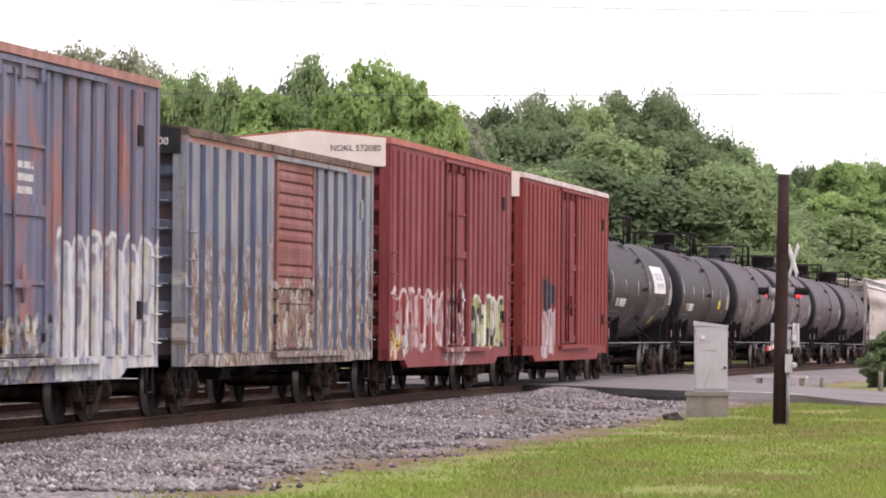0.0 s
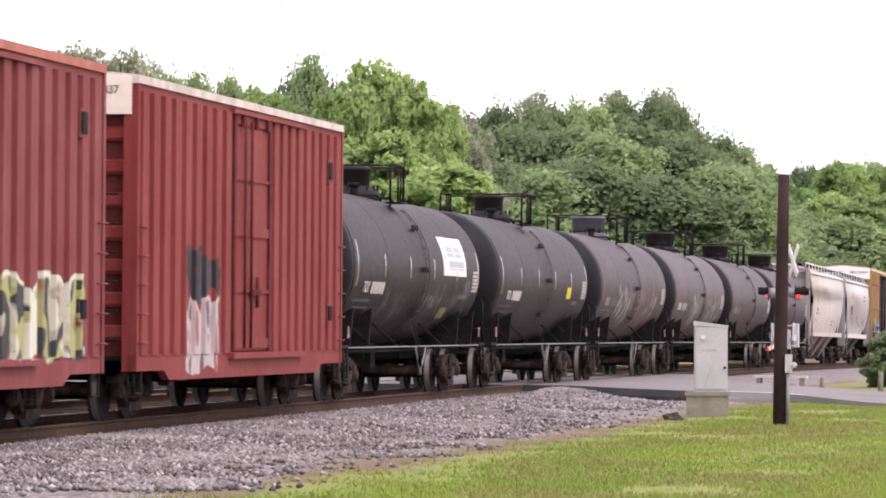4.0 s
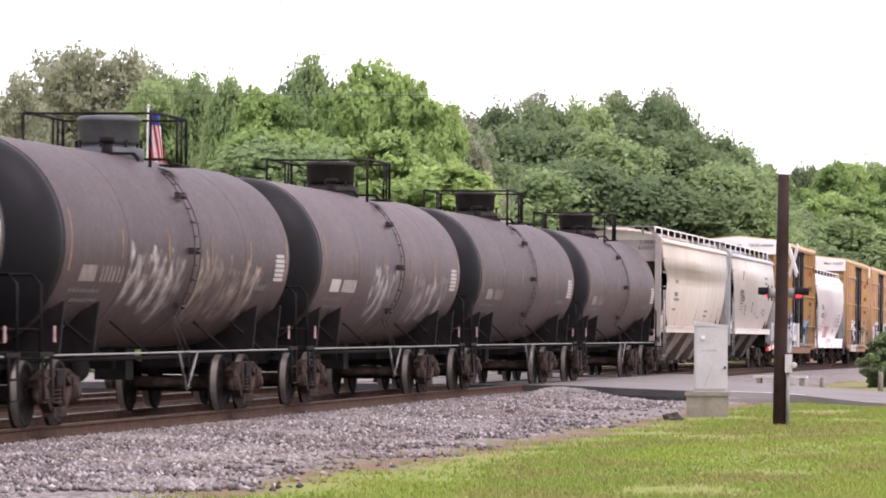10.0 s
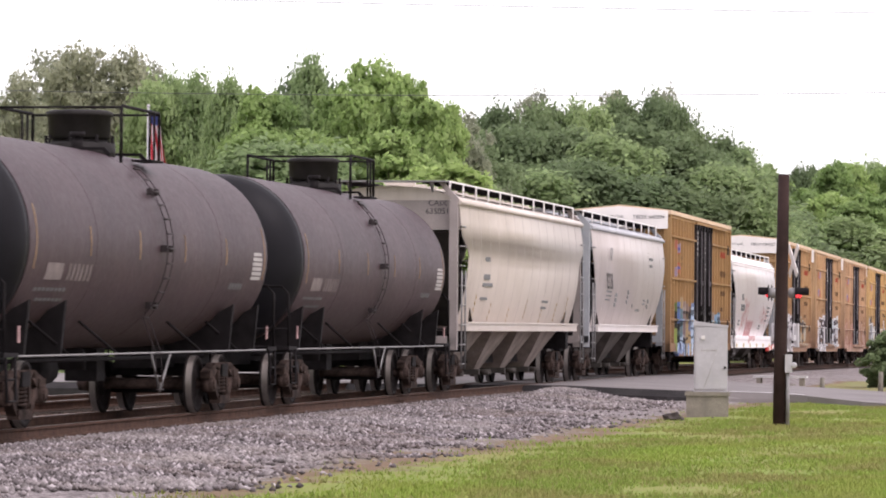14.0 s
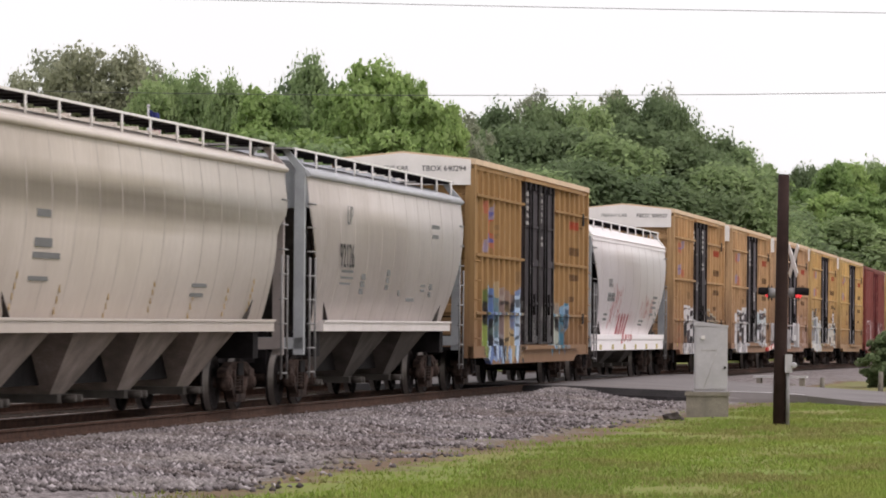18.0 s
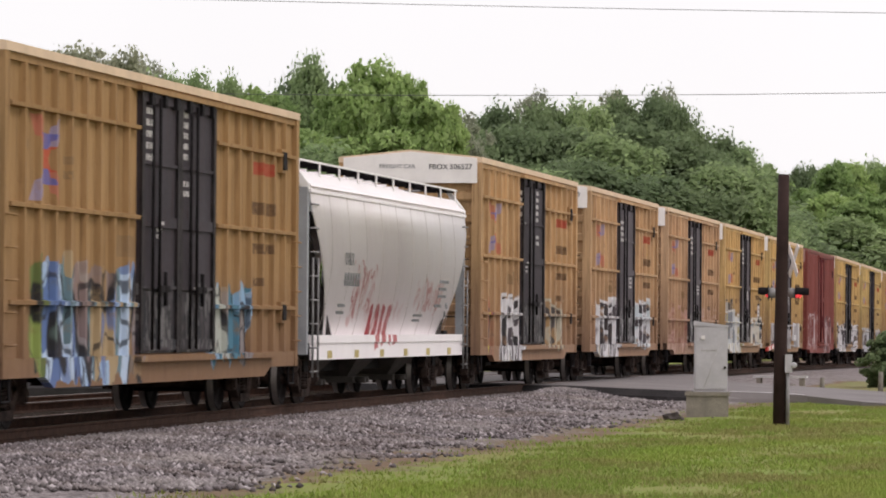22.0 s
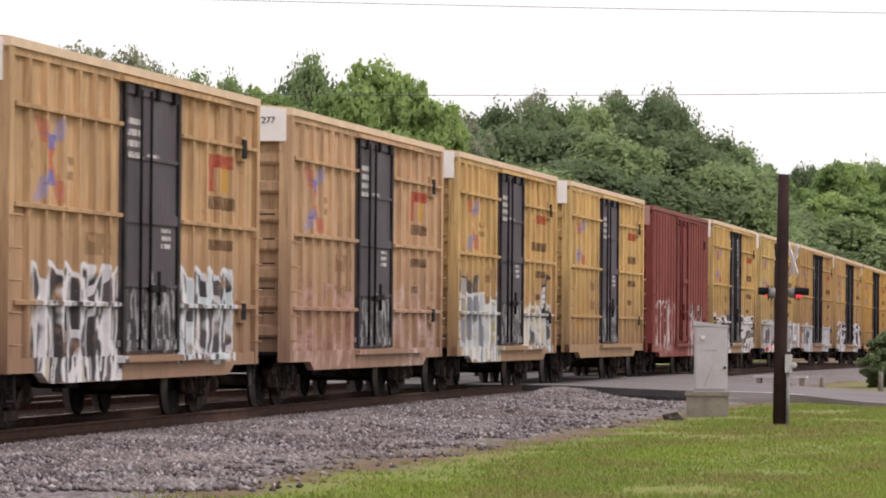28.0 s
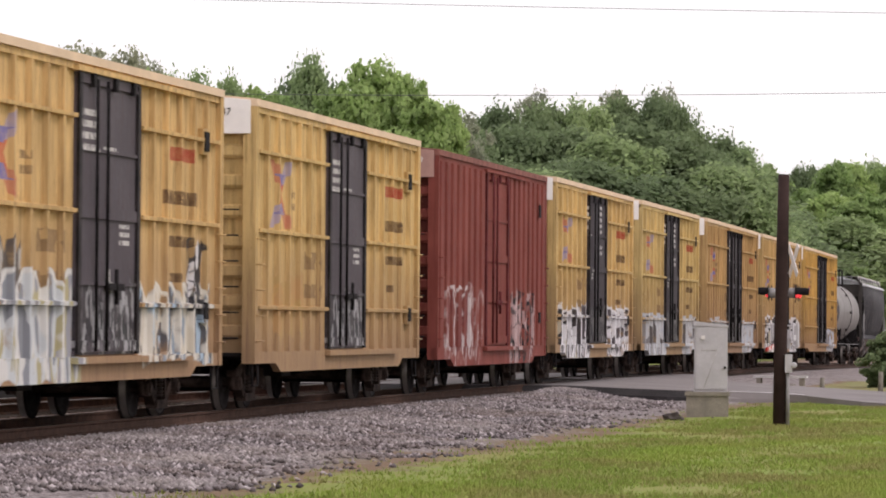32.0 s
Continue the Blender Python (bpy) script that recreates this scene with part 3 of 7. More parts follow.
def underframe(car, half, z=0.95, mat=None):
    bm = B()
    box(bm, -0.18, 0.18, -half, half, 0.72, 0.98)
    for k in range(7):
        y = -half + 0.8 + k * (2 * half - 1.6) / 6
        box(bm, -1.3, 1.3, y - 0.06, y + 0.06, 0.84, z)
    part("centre_sill", bm, M_STEEL, car)
    bm = B()
    lathe(bm, [(-0.55, 0.2), (0.55, 0.2)], "y", 12, (0.5, 1.2, 0.72))
    tube(bm, [(0.5, -half + 0.6, 0.66), (0.5, half - 0.6, 0.66)], 0.03)
    box(bm, 0.25, 0.7, -1.4, -0.6, 0.5, 0.85)
    box(bm, -0.7, -0.2, 0.4, 1.9, 0.48, 0.86)
    tube(bm, [(-0.6, -half + 0.6, 0.62), (-0.6, half - 0.6, 0.62)], 0.03)
    for y in (-half * 0.45, half * 0.45):
        box(bm, -1.2, 1.2, y - 0.05, y + 0.05, 0.60, 0.86)
    part("brake_gear", bm, M_STEEL, car)


# ---- boxcars ----
M_DOORBAR = surface("black_door_hardware", (0.018, 0.016, 0.018), 0.6, 0, 0.4, 3, 40, tint=(0.05, 0.04, 0.04), spec=0.08)


def boxcar(label, y0, y1, side, roof_m, door_m, end_m, eave=5.05, doors=(), posts=6, belts=(), cap=None, text="", text_m=None, ribbed=False, sill=0.78,
           sill_drop=True, trim=None, plate=None, slats=0, panel=None, cap_h=0.47, plug=True, roof_drop=0.0, end_ribs=7, note="", rods=None, grab=None, rib=0.075, wall_m=None):
    """A boxcar. doors: (y from, y to) in the car's own space, both sides; belts: heights of the horizontal side girts."""
    L = y1 - y0
    h = L / 2
    trim = trim or side
    car = make_car("boxcar", label, "boxcar", y0, y1)
    X, cw = 1.47, (0.12 if ribbed else 0.22)
    bm = B()
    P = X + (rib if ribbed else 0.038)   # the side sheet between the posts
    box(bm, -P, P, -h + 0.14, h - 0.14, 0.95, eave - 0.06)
    # a given panel paints shade into the sheet between the ribs
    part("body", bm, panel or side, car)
    # roof: low gable with seam caps
    bm = B()
    prism(bm, [(-1.60, eave - 0.12), (1.60, eave - 0.12), (1.60, eave), (0, eave + 0.16), (-1.60, eave)], "y", -h, h)
    n = int(L / 1.2)
    for i in range(1, n):
        y = -h + i * L / n
        prism(bm, [(-1.45, eave + 0.005), (0, eave + 0.15), (1.45, eave + 0.005), (1.40, eave + 0.045), (0, eave + 0.19), (-1.40, eave + 0.045)], "y", y - 0.04, y + 0.04)
    part("roof", bm, roof_m, car)
    for s in (-1, 1):
        # side sill, deeper amidships
        drop = sill - (0.15 if sill_drop else 0.02)
        a, c = h * 0.77, h * 0.72
        bm = B()
        prism(bm, [(-h, sill), (-a, sill), (-c, drop), (c, drop), (a, sill), (h, sill), (h, 0.98), (-h, 0.98)], "x", s * (X - 0.02), s * (X + 0.10))
        part("side_sill", bm, side, car)
        bm = B()
        box(bm, min(s * (X - 0.01), s * (X + 0.09)), max(s * (X - 0.01), s * (X + 0.09)), -h, h, eave - 0.22, eave - 0.121)
        part("top_plate", bm, plate or trim, car)
        for e in (-1, 1):
            bm = B()
            box(bm, min(s * (X - 0.1), s * (X + 0.12)), max(s * (X - 0.1), s * (X + 0.12)), min(e * h, e * (h - cw)), max(e * h, e * (h - cw)), sill, eave - 0.121)
            part("corner_post", bm, trim, car)
        d0, d1 = doors[0][0], doors[-1][1]
        for e, (p, q) in enumerate(((-h + cw, d0 - 0.06), (d1 + 0.06, h - cw))):
            k = posts if not isinstance(posts, tuple) else posts[e]
            for i in range(k):
                y = p + (q - p) * (i + 0.5) / k
                if not ribbed:
                    ya, yb = (-h + 1.04, d0 - 0.74) if e == 0 else (d1 + 0.90, h - 1.08)
                    y = ya + (yb - ya) * i / (k - 1)
                bm = B()
                if ribbed:
                    w = (q - p) / k * 0.5
                    prism(bm, [(s * P, y - w * 0.60), (s * (X + 0.125), y - w * 0.53), (s * (X + 0.125), y + w * 0.56), (s * P, y + w * 0.60)], "z", 0.97, eave - 0.22)
                else:
                    prism(bm, [(s * P, y - 0.075), (s * (X + 0.12), y - 0.05), (s * (X + 0.12), y + 0.05), (s * P, y + 0.075)], "z", 0.97, eave - 0.22)
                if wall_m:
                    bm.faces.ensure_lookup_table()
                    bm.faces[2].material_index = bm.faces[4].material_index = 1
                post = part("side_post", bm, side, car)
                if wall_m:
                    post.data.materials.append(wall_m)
            for z in belts:
                bm = B()
                prism(bm, [(s * P, z - 0.045), (s * (X + 0.135), z - 0.035), (s * (X + 0.14), z + 0.02), (s * P, z + 0.04)], "y", p + 0.05, q - 0.05)
                part("girt", bm, trim, car)
        # doors with their rails
        for (p, q) in doors:
            bm = B()
            D = max(X + 0.082, P + 0.018)
            x0, x1 = sorted((s * (X - 0.02), s * D))
            box(bm, x0, x1, p, q, 1.0, eave - 0.24)
            door = part("door", bm, door_m, car)
            w = q - p
            for k in range(5):
                z = 1.04 + k * (eave - 1.42) / 4
                xa, xb = sorted((s * (D - 0.002), s * (D + 0.032)))
                part("door_rail", box(B(), xa, xb, p + 0.03, q - 0.03, z, z + (0.16 if k % 2 == 0 else 0.05)), door_m, door)
            for yy in (p + 0.01, q - 0.17):
                xa, xb = sorted((s * (D - 0.002), s * (D + 0.045)))
                part("door_frame", box(B(), xa, xb, yy, yy + 0.16, 1.0, eave - 0.26), rods or (M_DOORBAR if plug else door_m), door)
            for k in range(slats):
                z = 2.02 + (eave - 2.40) * k / slats
                bm = B()
                prism(bm, [(s * (D - 0.002), z), (s * (D + 0.035), z + 0.03), (s * (D + 0.035), z + 0.11), (s * (D - 0.002), z + 0.2)], "y", p + 0.1, q - 0.1)
                part("door_slat", bm, door_m, door)
            for yy in (p + w * 0.27, p + w * 0.44) if plug else ():
                bm = B()
                tube(bm, [(s * (D + 0.055), yy, 1.05), (s * (D + 0.055), yy, eave - 0.3)], 0.025)
                part("locking_rod", bm, rods or (M_STEEL if plug else door_m), door)
            if plug:
                for yy in (p + w * 0.2, p + w * 0.55, p + w * 0.85):
                    bm = B()
                    xa, xb = sorted((s * (X + 0.1), s * (X + 0.17)))
                    box(bm, xa, xb, yy - 0.07, yy + 0.07, eave - 0.42, eave - 0.24)
                    part("door_hanger", bm, rods or M_STEEL, door)
                bm = B()
                xa, xb = sorted((s * (X + 0.1), s * (X + 0.16)))
                box(bm, xa, xb, p + w * 0.45, p + w * 0.7, 1.9, 2.0)
                tube(bm, [(s * (X + 0.15), p + w * 0.58, 1.7), (s * (X + 0.15), p + w * 0.58, 2.2)], 0.03)
                part("door_handle", bm, rods or M_STEEL, door)
        bm = B()
        dw = doors[-1][1] - doors[0][0]
        xa, xb = sorted((s * (X + 0.02), s * (X + 0.20)))
        box(bm, xa, xb, doors[0][0] - 0.25, min(h - 0.4, doors[-1][1] + dw * 0.9), 0.88, 0.97)
        part("lower_door_rail", bm, side, car)
        bm = B()
        xa, xb = sorted((s * (X + 0.02), s * (X + 0.17)))
        box(bm, xa, xb, doors[0][0] - 0.2, min(h - 0.4, doors[-1][1] + dw * 0.9), eave - 0.235, eave - 0.165)
        part("upper_door_rail", bm, side, car)
        # rungs by the ends
        for e in (-1, 1):
            for k in range(5):
                bm = B()
                z = 1.15 + k * 0.42
                y = e * (h - 0.26)
                tube(bm, [(s * (X + 0.1), y - 0.2, z), (s * (X + 0.18), y - 0.2, z), (s * (X + 0.18), y + 0.2, z), (s * (X + 0.1), y + 0.2, z)], 0.014, 5)
                part("grab_iron", bm, grab or trim, car)
            bm = B()
            y = e * (h - 0.3)
            tube(bm, [(s * (X + 0.05), y - 0.22, sill + 0.1), (s * (X + 0.06), y - 0.22, 0.42), (s * (X + 0.06), y + 0.22, 0.42), (s * (X + 0.05), y + 0.22, sill + 0.1)], 0.022, 5)
            part("sill_step", bm, M_STEEL, car)
        xa, xb = sorted((s * P, s * (X + 0.150)))
        for ya, yb, za, zb in ((h - 1.40, h - 1.12, eave - 1.02, eave - 0.72), (h - 1.36, h - 1.10, 1.50, 1.76)):
            bm = box(B(), xa, xb, ya, yb, za, zb)
            holder = part("placard_holder", bm, M_STEEL if plug else trim, car)
            bm = B()
            xc = s * (X + 0.125)
            for f in ((ya - 0.05, ya - 0.005, za - 0.05, zb + 0.05), (yb + 0.005, yb + 0.05, za - 0.05, zb + 0.05), (ya - 0.005, yb + 0.005, zb + 0.005, zb + 0.05), (ya - 0.005, yb + 0.005, za - 0.05, za - 0.005)):
                box(bm, min(s * P, xc), max(s * P, xc), *f)
            part("holder_frame", bm, trim, holder)
    # corrugated ends
    for e in (-1, 1):
        bm = B()
        a, c = sorted((e * (h - 0.16), e * (h - 0.10)))
        box(bm, -X + 0.1, X - 0.1, a - e * 0.12, c - e * 0.12, 0.95, eave - 0.12)
        part("end_wall", bm, end_m, car)
        z1 = eave - 0.2 - (cap_h if cap else 0)
        step = (z1 - 1.0) / end_ribs
        for k in range(end_ribs):
            z = 1.0 + k * step
            bm = B()
            prism(bm, [(e * (h - 0.25), z + step * 0.36), (e * (h - 0.10), z + step * 0.40), (e * (h - 0.07), z + step * 0.50), (e * (h - 0.08), z + step * 0.80), (e * (h - 0.25), z + step * 0.97)], "x", -X + 0.11, X - 0.105)
            part("end_rib", bm, end_m, car)
        if cap:
            bm = B()
            a, c = sorted((e * (h + 0.02), e * (h - 0.04)))
            prism(bm, [(-X - 0.02, eave - 0.1 - cap_h), (X + 0.02, eave - 0.1 - cap_h), (X + 0.02, eave - 0.02), (0, eave + 0.12), (-X - 0.02, eave - 0.02)], "y", a, c)
            panel = part("end_panel", bm, cap, car)
            if text and e < 0:
                lettering(text, 0.165, Matrix.Translation((0.90 if len(text) > 7 else 1.18 - 0.11 * max(0, len(text) - 3), -h - 0.026, eave - 0.22)) @ ON_END, text_m or M_CAPTXT, panel)
                if note:
                    lettering(note, 0.13, Matrix.Translation((-0.28, -h - 0.026, eave - 0.21)) @ ON_END, M_GREYTXT, panel)
        for k in range(6):
            bm = B()
            z = 1.2 + k * 0.42
            tube(bm, [(X - 0.62, e * (h + 0.05), z), (X - 0.62, e * (h + 0.18), z), (X - 0.16, e * (h + 0.18), z), (X - 0.16, e * (h + 0.05), z)], 0.014, 5)
            part("ladder_rung", bm, grab or (M_STEEL if plug else trim), car)
        bm = B()
        lathe(bm, [(0.0, 0.3), (0.03, 0.3)], "y", 16, (-0.5, e * (h + 0.16), 2.2))
        box(bm, -1.1, 1.1, min(e * h, e * (h + 0.3)), max(e * h, e * (h + 0.3)), 1.14, 1.17)
        part("brake_platform", bm, M_STEEL, car)
    bm = B()
    box(bm, -1.45, 1.45, -h + 0.1, h - 0.1, 0.9, 0.96)
    part("floor", bm, M_STEEL, car)
    underframe(car, h - 0.1)
    running_gear(car, h - 1.95, h + 0.02)
    return car, h

# ---- tank cars ----
M_PINKREFLECTOR = surface("worn_red_white_reflector", (0.42, 0.26, 0.26), 0.6, 0, 0.4, 12, 40)
M_LADDER = surface("grimy_ladder_iron", (0.045, 0.036, 0.038), 0.7, 0, 0.3)
TANK_R, TANK_Z = 1.5, 2.55


def shell_patch(y0, y1, a0, a1, lift=0.006, R=TANK_R, zc=TANK_Z):
    """A thin curved plate on the shell's near side, between two angles above the level."""
    bm, prev = B(), None
    n = max(2, int(abs(a1 - a0) / 6))
    for k in range(n + 1):
        a = radians(a0 + (a1 - a0) * k / n)
        c, s = math.cos(a), math.sin(a)
        cur = [bm.verts.new(((R + d) * c, y, zc + (R + d) * s)) for y, d in ((y0, lift), (y1, lift), (y1, 0.0), (y0, 0.0))]
        if prev:
            for i in range(4):
                bm.faces.new((prev[i], cur[i], cur[(i + 1) % 4], prev[(i + 1) % 4]))
        else:
            bm.faces.new(cur[::-1])
        prev = cur
    bm.faces.new(prev)
    bmesh.ops.recalc_face_normals(bm, faces=bm.faces)
    return bm


def tank_car(label, y0, y1, shell_m, head_m, dome_m, tapes=6, tape_m=None, plates=(), marks=(), rail_m=None, guard=(-0.6, 1.8), dome=(0.8, 0.48), pale_tape=None):
    """A tank car. y0, y1: the ends of the round shell's straight part. plates: (y, y, angle, angle, material); marks: bars of lettering."""
    L = y1 - y0
    h = L / 2
    car = make_car("tank_car", label, "tank car", y0, y1)
    bm = B()
    lathe(bm, [(-h, TANK_R - 0.001), (-h + 0.03, TANK_R)] + [(-h + L * k / 8, TANK_R) for k in range(1, 8)] + [(h - 0.03, TANK_R), (h, TANK_R - 0.001)], "y", 64, (0, 0, TANK_Z))
    part("shell", bm, shell_m, car)
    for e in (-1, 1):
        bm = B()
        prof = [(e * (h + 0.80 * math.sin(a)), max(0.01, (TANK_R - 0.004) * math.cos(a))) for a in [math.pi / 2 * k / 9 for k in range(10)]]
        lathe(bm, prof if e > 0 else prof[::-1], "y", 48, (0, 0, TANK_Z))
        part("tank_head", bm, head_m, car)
    for y in (-L * 0.26, L * 0.02, L * 0.27):
        bm = B()
        lathe(bm, [(y - 0.025, TANK_R + 0.0), (y - 0.012, TANK_R + 0.003), (y + 0.012, TANK_R + 0.003), (y + 0.025, TANK_R + 0.0)], "y", 64, (0, 0, TANK_Z))
        part("weld_seam", bm, shell_m, car)
    # manway housing and its platform
    bm = B()
    zt = TANK_Z + TANK_R
    dy, dr = dome
    lathe(bm, [(-0.15, 0.55), (0.10, 0.55), (0.12, 0.42), (0.20, 0.40)], "z", 20, (0, dy, zt))
    manway = part("manway", bm, dome_m, car)
    bm = B()
    lathe(bm, [(0.16, dr - 0.06), (0.20, dr - 0.01), (0.50, dr), (0.51, dr + 0.03), (0.57, dr + 0.03), (0.60, dr - 0.04), (0.61, 0.1)], "z", 24, (0, dy, zt))
    part("valve_housing", bm, dome_m, manway)
    for k in range(8):
        a = k * math.tau / 8
        bm = B()
        tube(bm, [(0.52 * math.cos(a), dy + 0.52 * math.sin(a), zt - 0.05), (0.52 * math.cos(a), dy + 0.52 * math.sin(a), zt + 0.22)], 0.025, 5)
        part("bolt", bm, M_STEEL, manway)
    bm = B()
    tube(bm, [(0.2, dy - 0.9, zt - 0.1), (0.2, dy - 0.9, zt + 0.16)], 0.09, 10)
    tube(bm, [(0.2, dy - 0.9, zt + 0.16), (0.2, dy - 0.9, zt + 0.24)], 0.12, 10)
    part("vent_valve", bm, M_STEEL, manway)
    g0, g1 = guard
    platform = part("platform", box(B(), 0.75, 1.08, g1 - 0.75, g1, zt - 0.16, zt - 0.13), M_STEEL, car)
    part("platform", box(B(), -1.08, -0.75, g1 - 0.75, g1, zt - 0.16, zt - 0.13), M_STEEL, car)
    for y in (g0 + 0.05, g1 - 0.1):
        bm = B()
        prism(bm, [(-0.80, zt - 0.16), (-0.70, zt - 0.05), (0.70, zt - 0.05), (0.80, zt - 0.16), (0.82, zt - 0.10), (0.74, zt - 0.01), (-0.74, zt - 0.01), (-0.82, zt - 0.10)], "y", y, y + 0.05)
        part("platform_bracket", bm, M_STEEL, car)
    top = zt + 0.60
    for s in (-1, 1):
        bm = B()
        tube(bm, [(s * 1.0, g0, zt - 0.24), (s * 1.0, g0, top - 0.04), (s * 1.0, g0 + 0.04, top), (s * 1.0, g1 - 0.04, top), (s * 1.0, g1, top - 0.04), (s * 1.0, g1, zt - 0.16)], 0.026)
        for y in (g1 - 0.62, g1 - 0.32):
            tube(bm, [(s * 1.0, y, zt - 0.16), (s * 1.0, y, top)], 0.02)
        part("guard_rail", bm, M_STEEL, platform)
    for y in (g0, g1):
        bm = B()
        tube(bm, [(-1.0, y, top - 0.02), (1.0, y, top - 0.02)], 0.02)
        part("end_rail", bm, M_STEEL, platform)
    # side ladder round the shell
    for s in (-1, 1):
        bm = B()
        pts = [(s * (TANK_R + 0.10) * math.cos(radians(a)), TANK_Z + (TANK_R + 0.10) * math.sin(radians(a))) for a in range(48, -41, -8)]
        pts += [(s * 1.42, 1.0)]
        if s > 0:
            pts += [(1.45, 0.45)]
        for y in (-0.08, 0.28):
            tube(bm, [(x, y, z) for x, z in pts], 0.008, 5)
        for i, (x, z) in enumerate(pts):
            tube(bm, [(x, -0.12, z), (x, 0.32, z)], 0.018 if i % 2 == 0 else 0.012, 5)
            if i % 4 == 2:
                for y in (-0.08, 0.28):
                    box(bm, min(x, x * 0.94), max(x, x * 0.94), y - 0.05, y + 0.05, z - 0.05, z + 0.05)
        part("ladder", bm, M_LADDER, car)
    # running rail along the side, with its struts
    rail_m = rail_m or M_GREYPIPE
    for s in (-1, 1):
        bm = B()
        tube(bm, [(s * 1.42, -h - 0.3, 1.0), (s * 1.42, h + 0.3, 1.0)], 0.017)
        part("side_rail", bm, rail_m, car)
        for y in (-h * 0.72, -h * 0.36, h * 0.36, h * 0.72):
            bm = B()
            tube(bm, [(s * 1.42, y + 0.3, 1.0), (s * 1.02, y - 0.45, 1.48)], 0.022, 5)
            part("strut", bm, M_STEEL, car)
        bm = B()
        for y in (-0.35, 0.9):
            tube(bm, [(s * 1.42, y, 1.0), (s * 1.40, 0.3, 0.42)], 0.018, 5)
        part("step_brace", bm, rail_m, car)
    for e in (-1, 1):
        # saddle, stub sill, end platform with handrails
        for yy in (e * (h - 0.3), e * (h - 2.2)):
            bm = B()
            prism(bm, [(-1.35, 1.0), (1.35, 1.0), (1.42, 1.75), (1.15, 1.6), (0.6, 1.2), (-0.6, 1.2), (-1.15, 1.6), (-1.42, 1.75)], "y", yy - 0.05, yy + 0.05)
            part("saddle", bm, M_STEEL, car)
        bm = B()
        a, c = sorted((e * (h - 3.2), e * (h + 1.0)))
        box(bm, -0.3, 0.3, a, c, 0.72, 1.08)
        part("stub_sill", bm, M_STEEL, car)
        bm = B()
        a, c = sorted((e * (h + 0.35), e * (h + 1.05)))
        box(bm, -1.45, 1.45, a, c, 0.99, 1.05)
        plat = part("end_platform", bm, M_STEEL, car)
        y = e * (h + 0.95)
        for s in (-1, 1):
            bm = B()
            tube(bm, [(s * 1.42, y, 1.03), (s * 1.42, y, 1.95), (s * 1.30, y, 2.08), (s * 0.75, y, 2.08), (s * 0.65, y, 1.96), (s * 0.65, y, 1.03)], 0.024)
            tube(bm, [(s * 1.42, y, 1.35), (s * 0.65, y, 1.35)], 0.02)
            part("handrail", bm, M_STEEL, plat)
        for s in (-1, 1):
            bm = B()
            y = e * (h + 0.7)
            tube(bm, [(s * 1.44, y - 0.22, 1.0), (s * 1.46, y - 0.22, 0.42), (s * 1.46, y + 0.22, 0.42), (s * 1.44, y + 0.22, 1.0)], 0.022, 5)
            tube(bm, [(s * 1.44, y - 0.22, 0.7), (s * 1.44, y + 0.22, 0.7)], 0.018, 5)
            part("sill_step", bm, M_STEEL, car)
        bm = B()
        box(bm, 1.43, 1.45, e * (h + 0.3) - 0.04, e * (h + 0.3) + 0.04, 1.18, 1.40)
        part("placard", bm, M_PINKREFLECTOR, car, "red and white reflector strip")
    bm = B()
    tube(bm, [(0.5, -h + 0.4, 0.9), (0.5, h - 0.4, 0.9)], 0.035)
    lathe(bm, [(-0.5, 0.22), (0.5, 0.22)], "y", 12, (0.0, -1.6, 0.75))
    box(bm, -0.25, 0.25, 1.0, 1.5, 0.55, 1.05)
    part("brake_gear", bm, M_STEEL, car)
    bm = B()
    lathe(bm, [(-0.25, 0.28), (0.0, 0.28), (0.12, 0.2)], "z", 16, (0, 0.2, 0.98))
    part("bottom_valve", bm, M_STEEL, car)
    if tapes:
        for k in range(tapes):
            y = -h + 0.35 + (L - 0.55) * k / (tapes - 1)
            lo, mid, hi = (-15, 0, 18) if k in (0, tapes - 1) else (-7, 1, 9)
            part("reflector_tape", shell_patch(y - 0.025, y + 0.025, lo, mid), tape_m or M_YELLOWTAPE, car, "amber reflector strip")
            part("reflector_tape", shell_patch(y - 0.025, y + 0.025, mid, hi), pale_tape or tape_m or M_YELLOWTAPE, car)
    for ya, yb, a0, a1, m in plates:
        part("decal", shell_patch(ya, yb, a0, a1), m, car)
    for ya, yb, a0, a1, m in marks:
        n = max(1, int((yb - ya) / 0.2))
        for k in range(n):
            w = (yb - ya) / n
            part("lettering", shell_patch(ya + k * w, ya + k * w + w * 0.5, a0, a1), m, car)
    running_gear(car, h - 1.35, h + 1.1)
    return car, h


# ---- covered hoppers ----
# the shade on the downward-facing chutes is part of this colour
CHUTE = surface("shaded_chute_steel", (0.27, 0.222, 0.20), 0.8, 0, 0.35, 2, 30)
M_GATE = surface("grey_gate_iron", (0.075, 0.066, 0.06), 0.7, 0, 0.3)

M_DECALYELLOW = surface("faded_yellow_reflector", (0.50, 0.40, 0.16), 0.6, 0, 0.2)
SEAM = surface("streaked_weld_seam", (0.43, 0.375, 0.345), 0.7, 0, 0.3, 1.5, 20, 0.05)
M_RAILWHITE = surface("white_rail_paint", (0.82, 0.79, 0.78), 0.6, 0, 0.1)
M_GRATING = surface("dark_walkway_grating", (0.035, 0.030, 0.036), 0.8, 0, 0.3, 2, 40, spec=0.05)


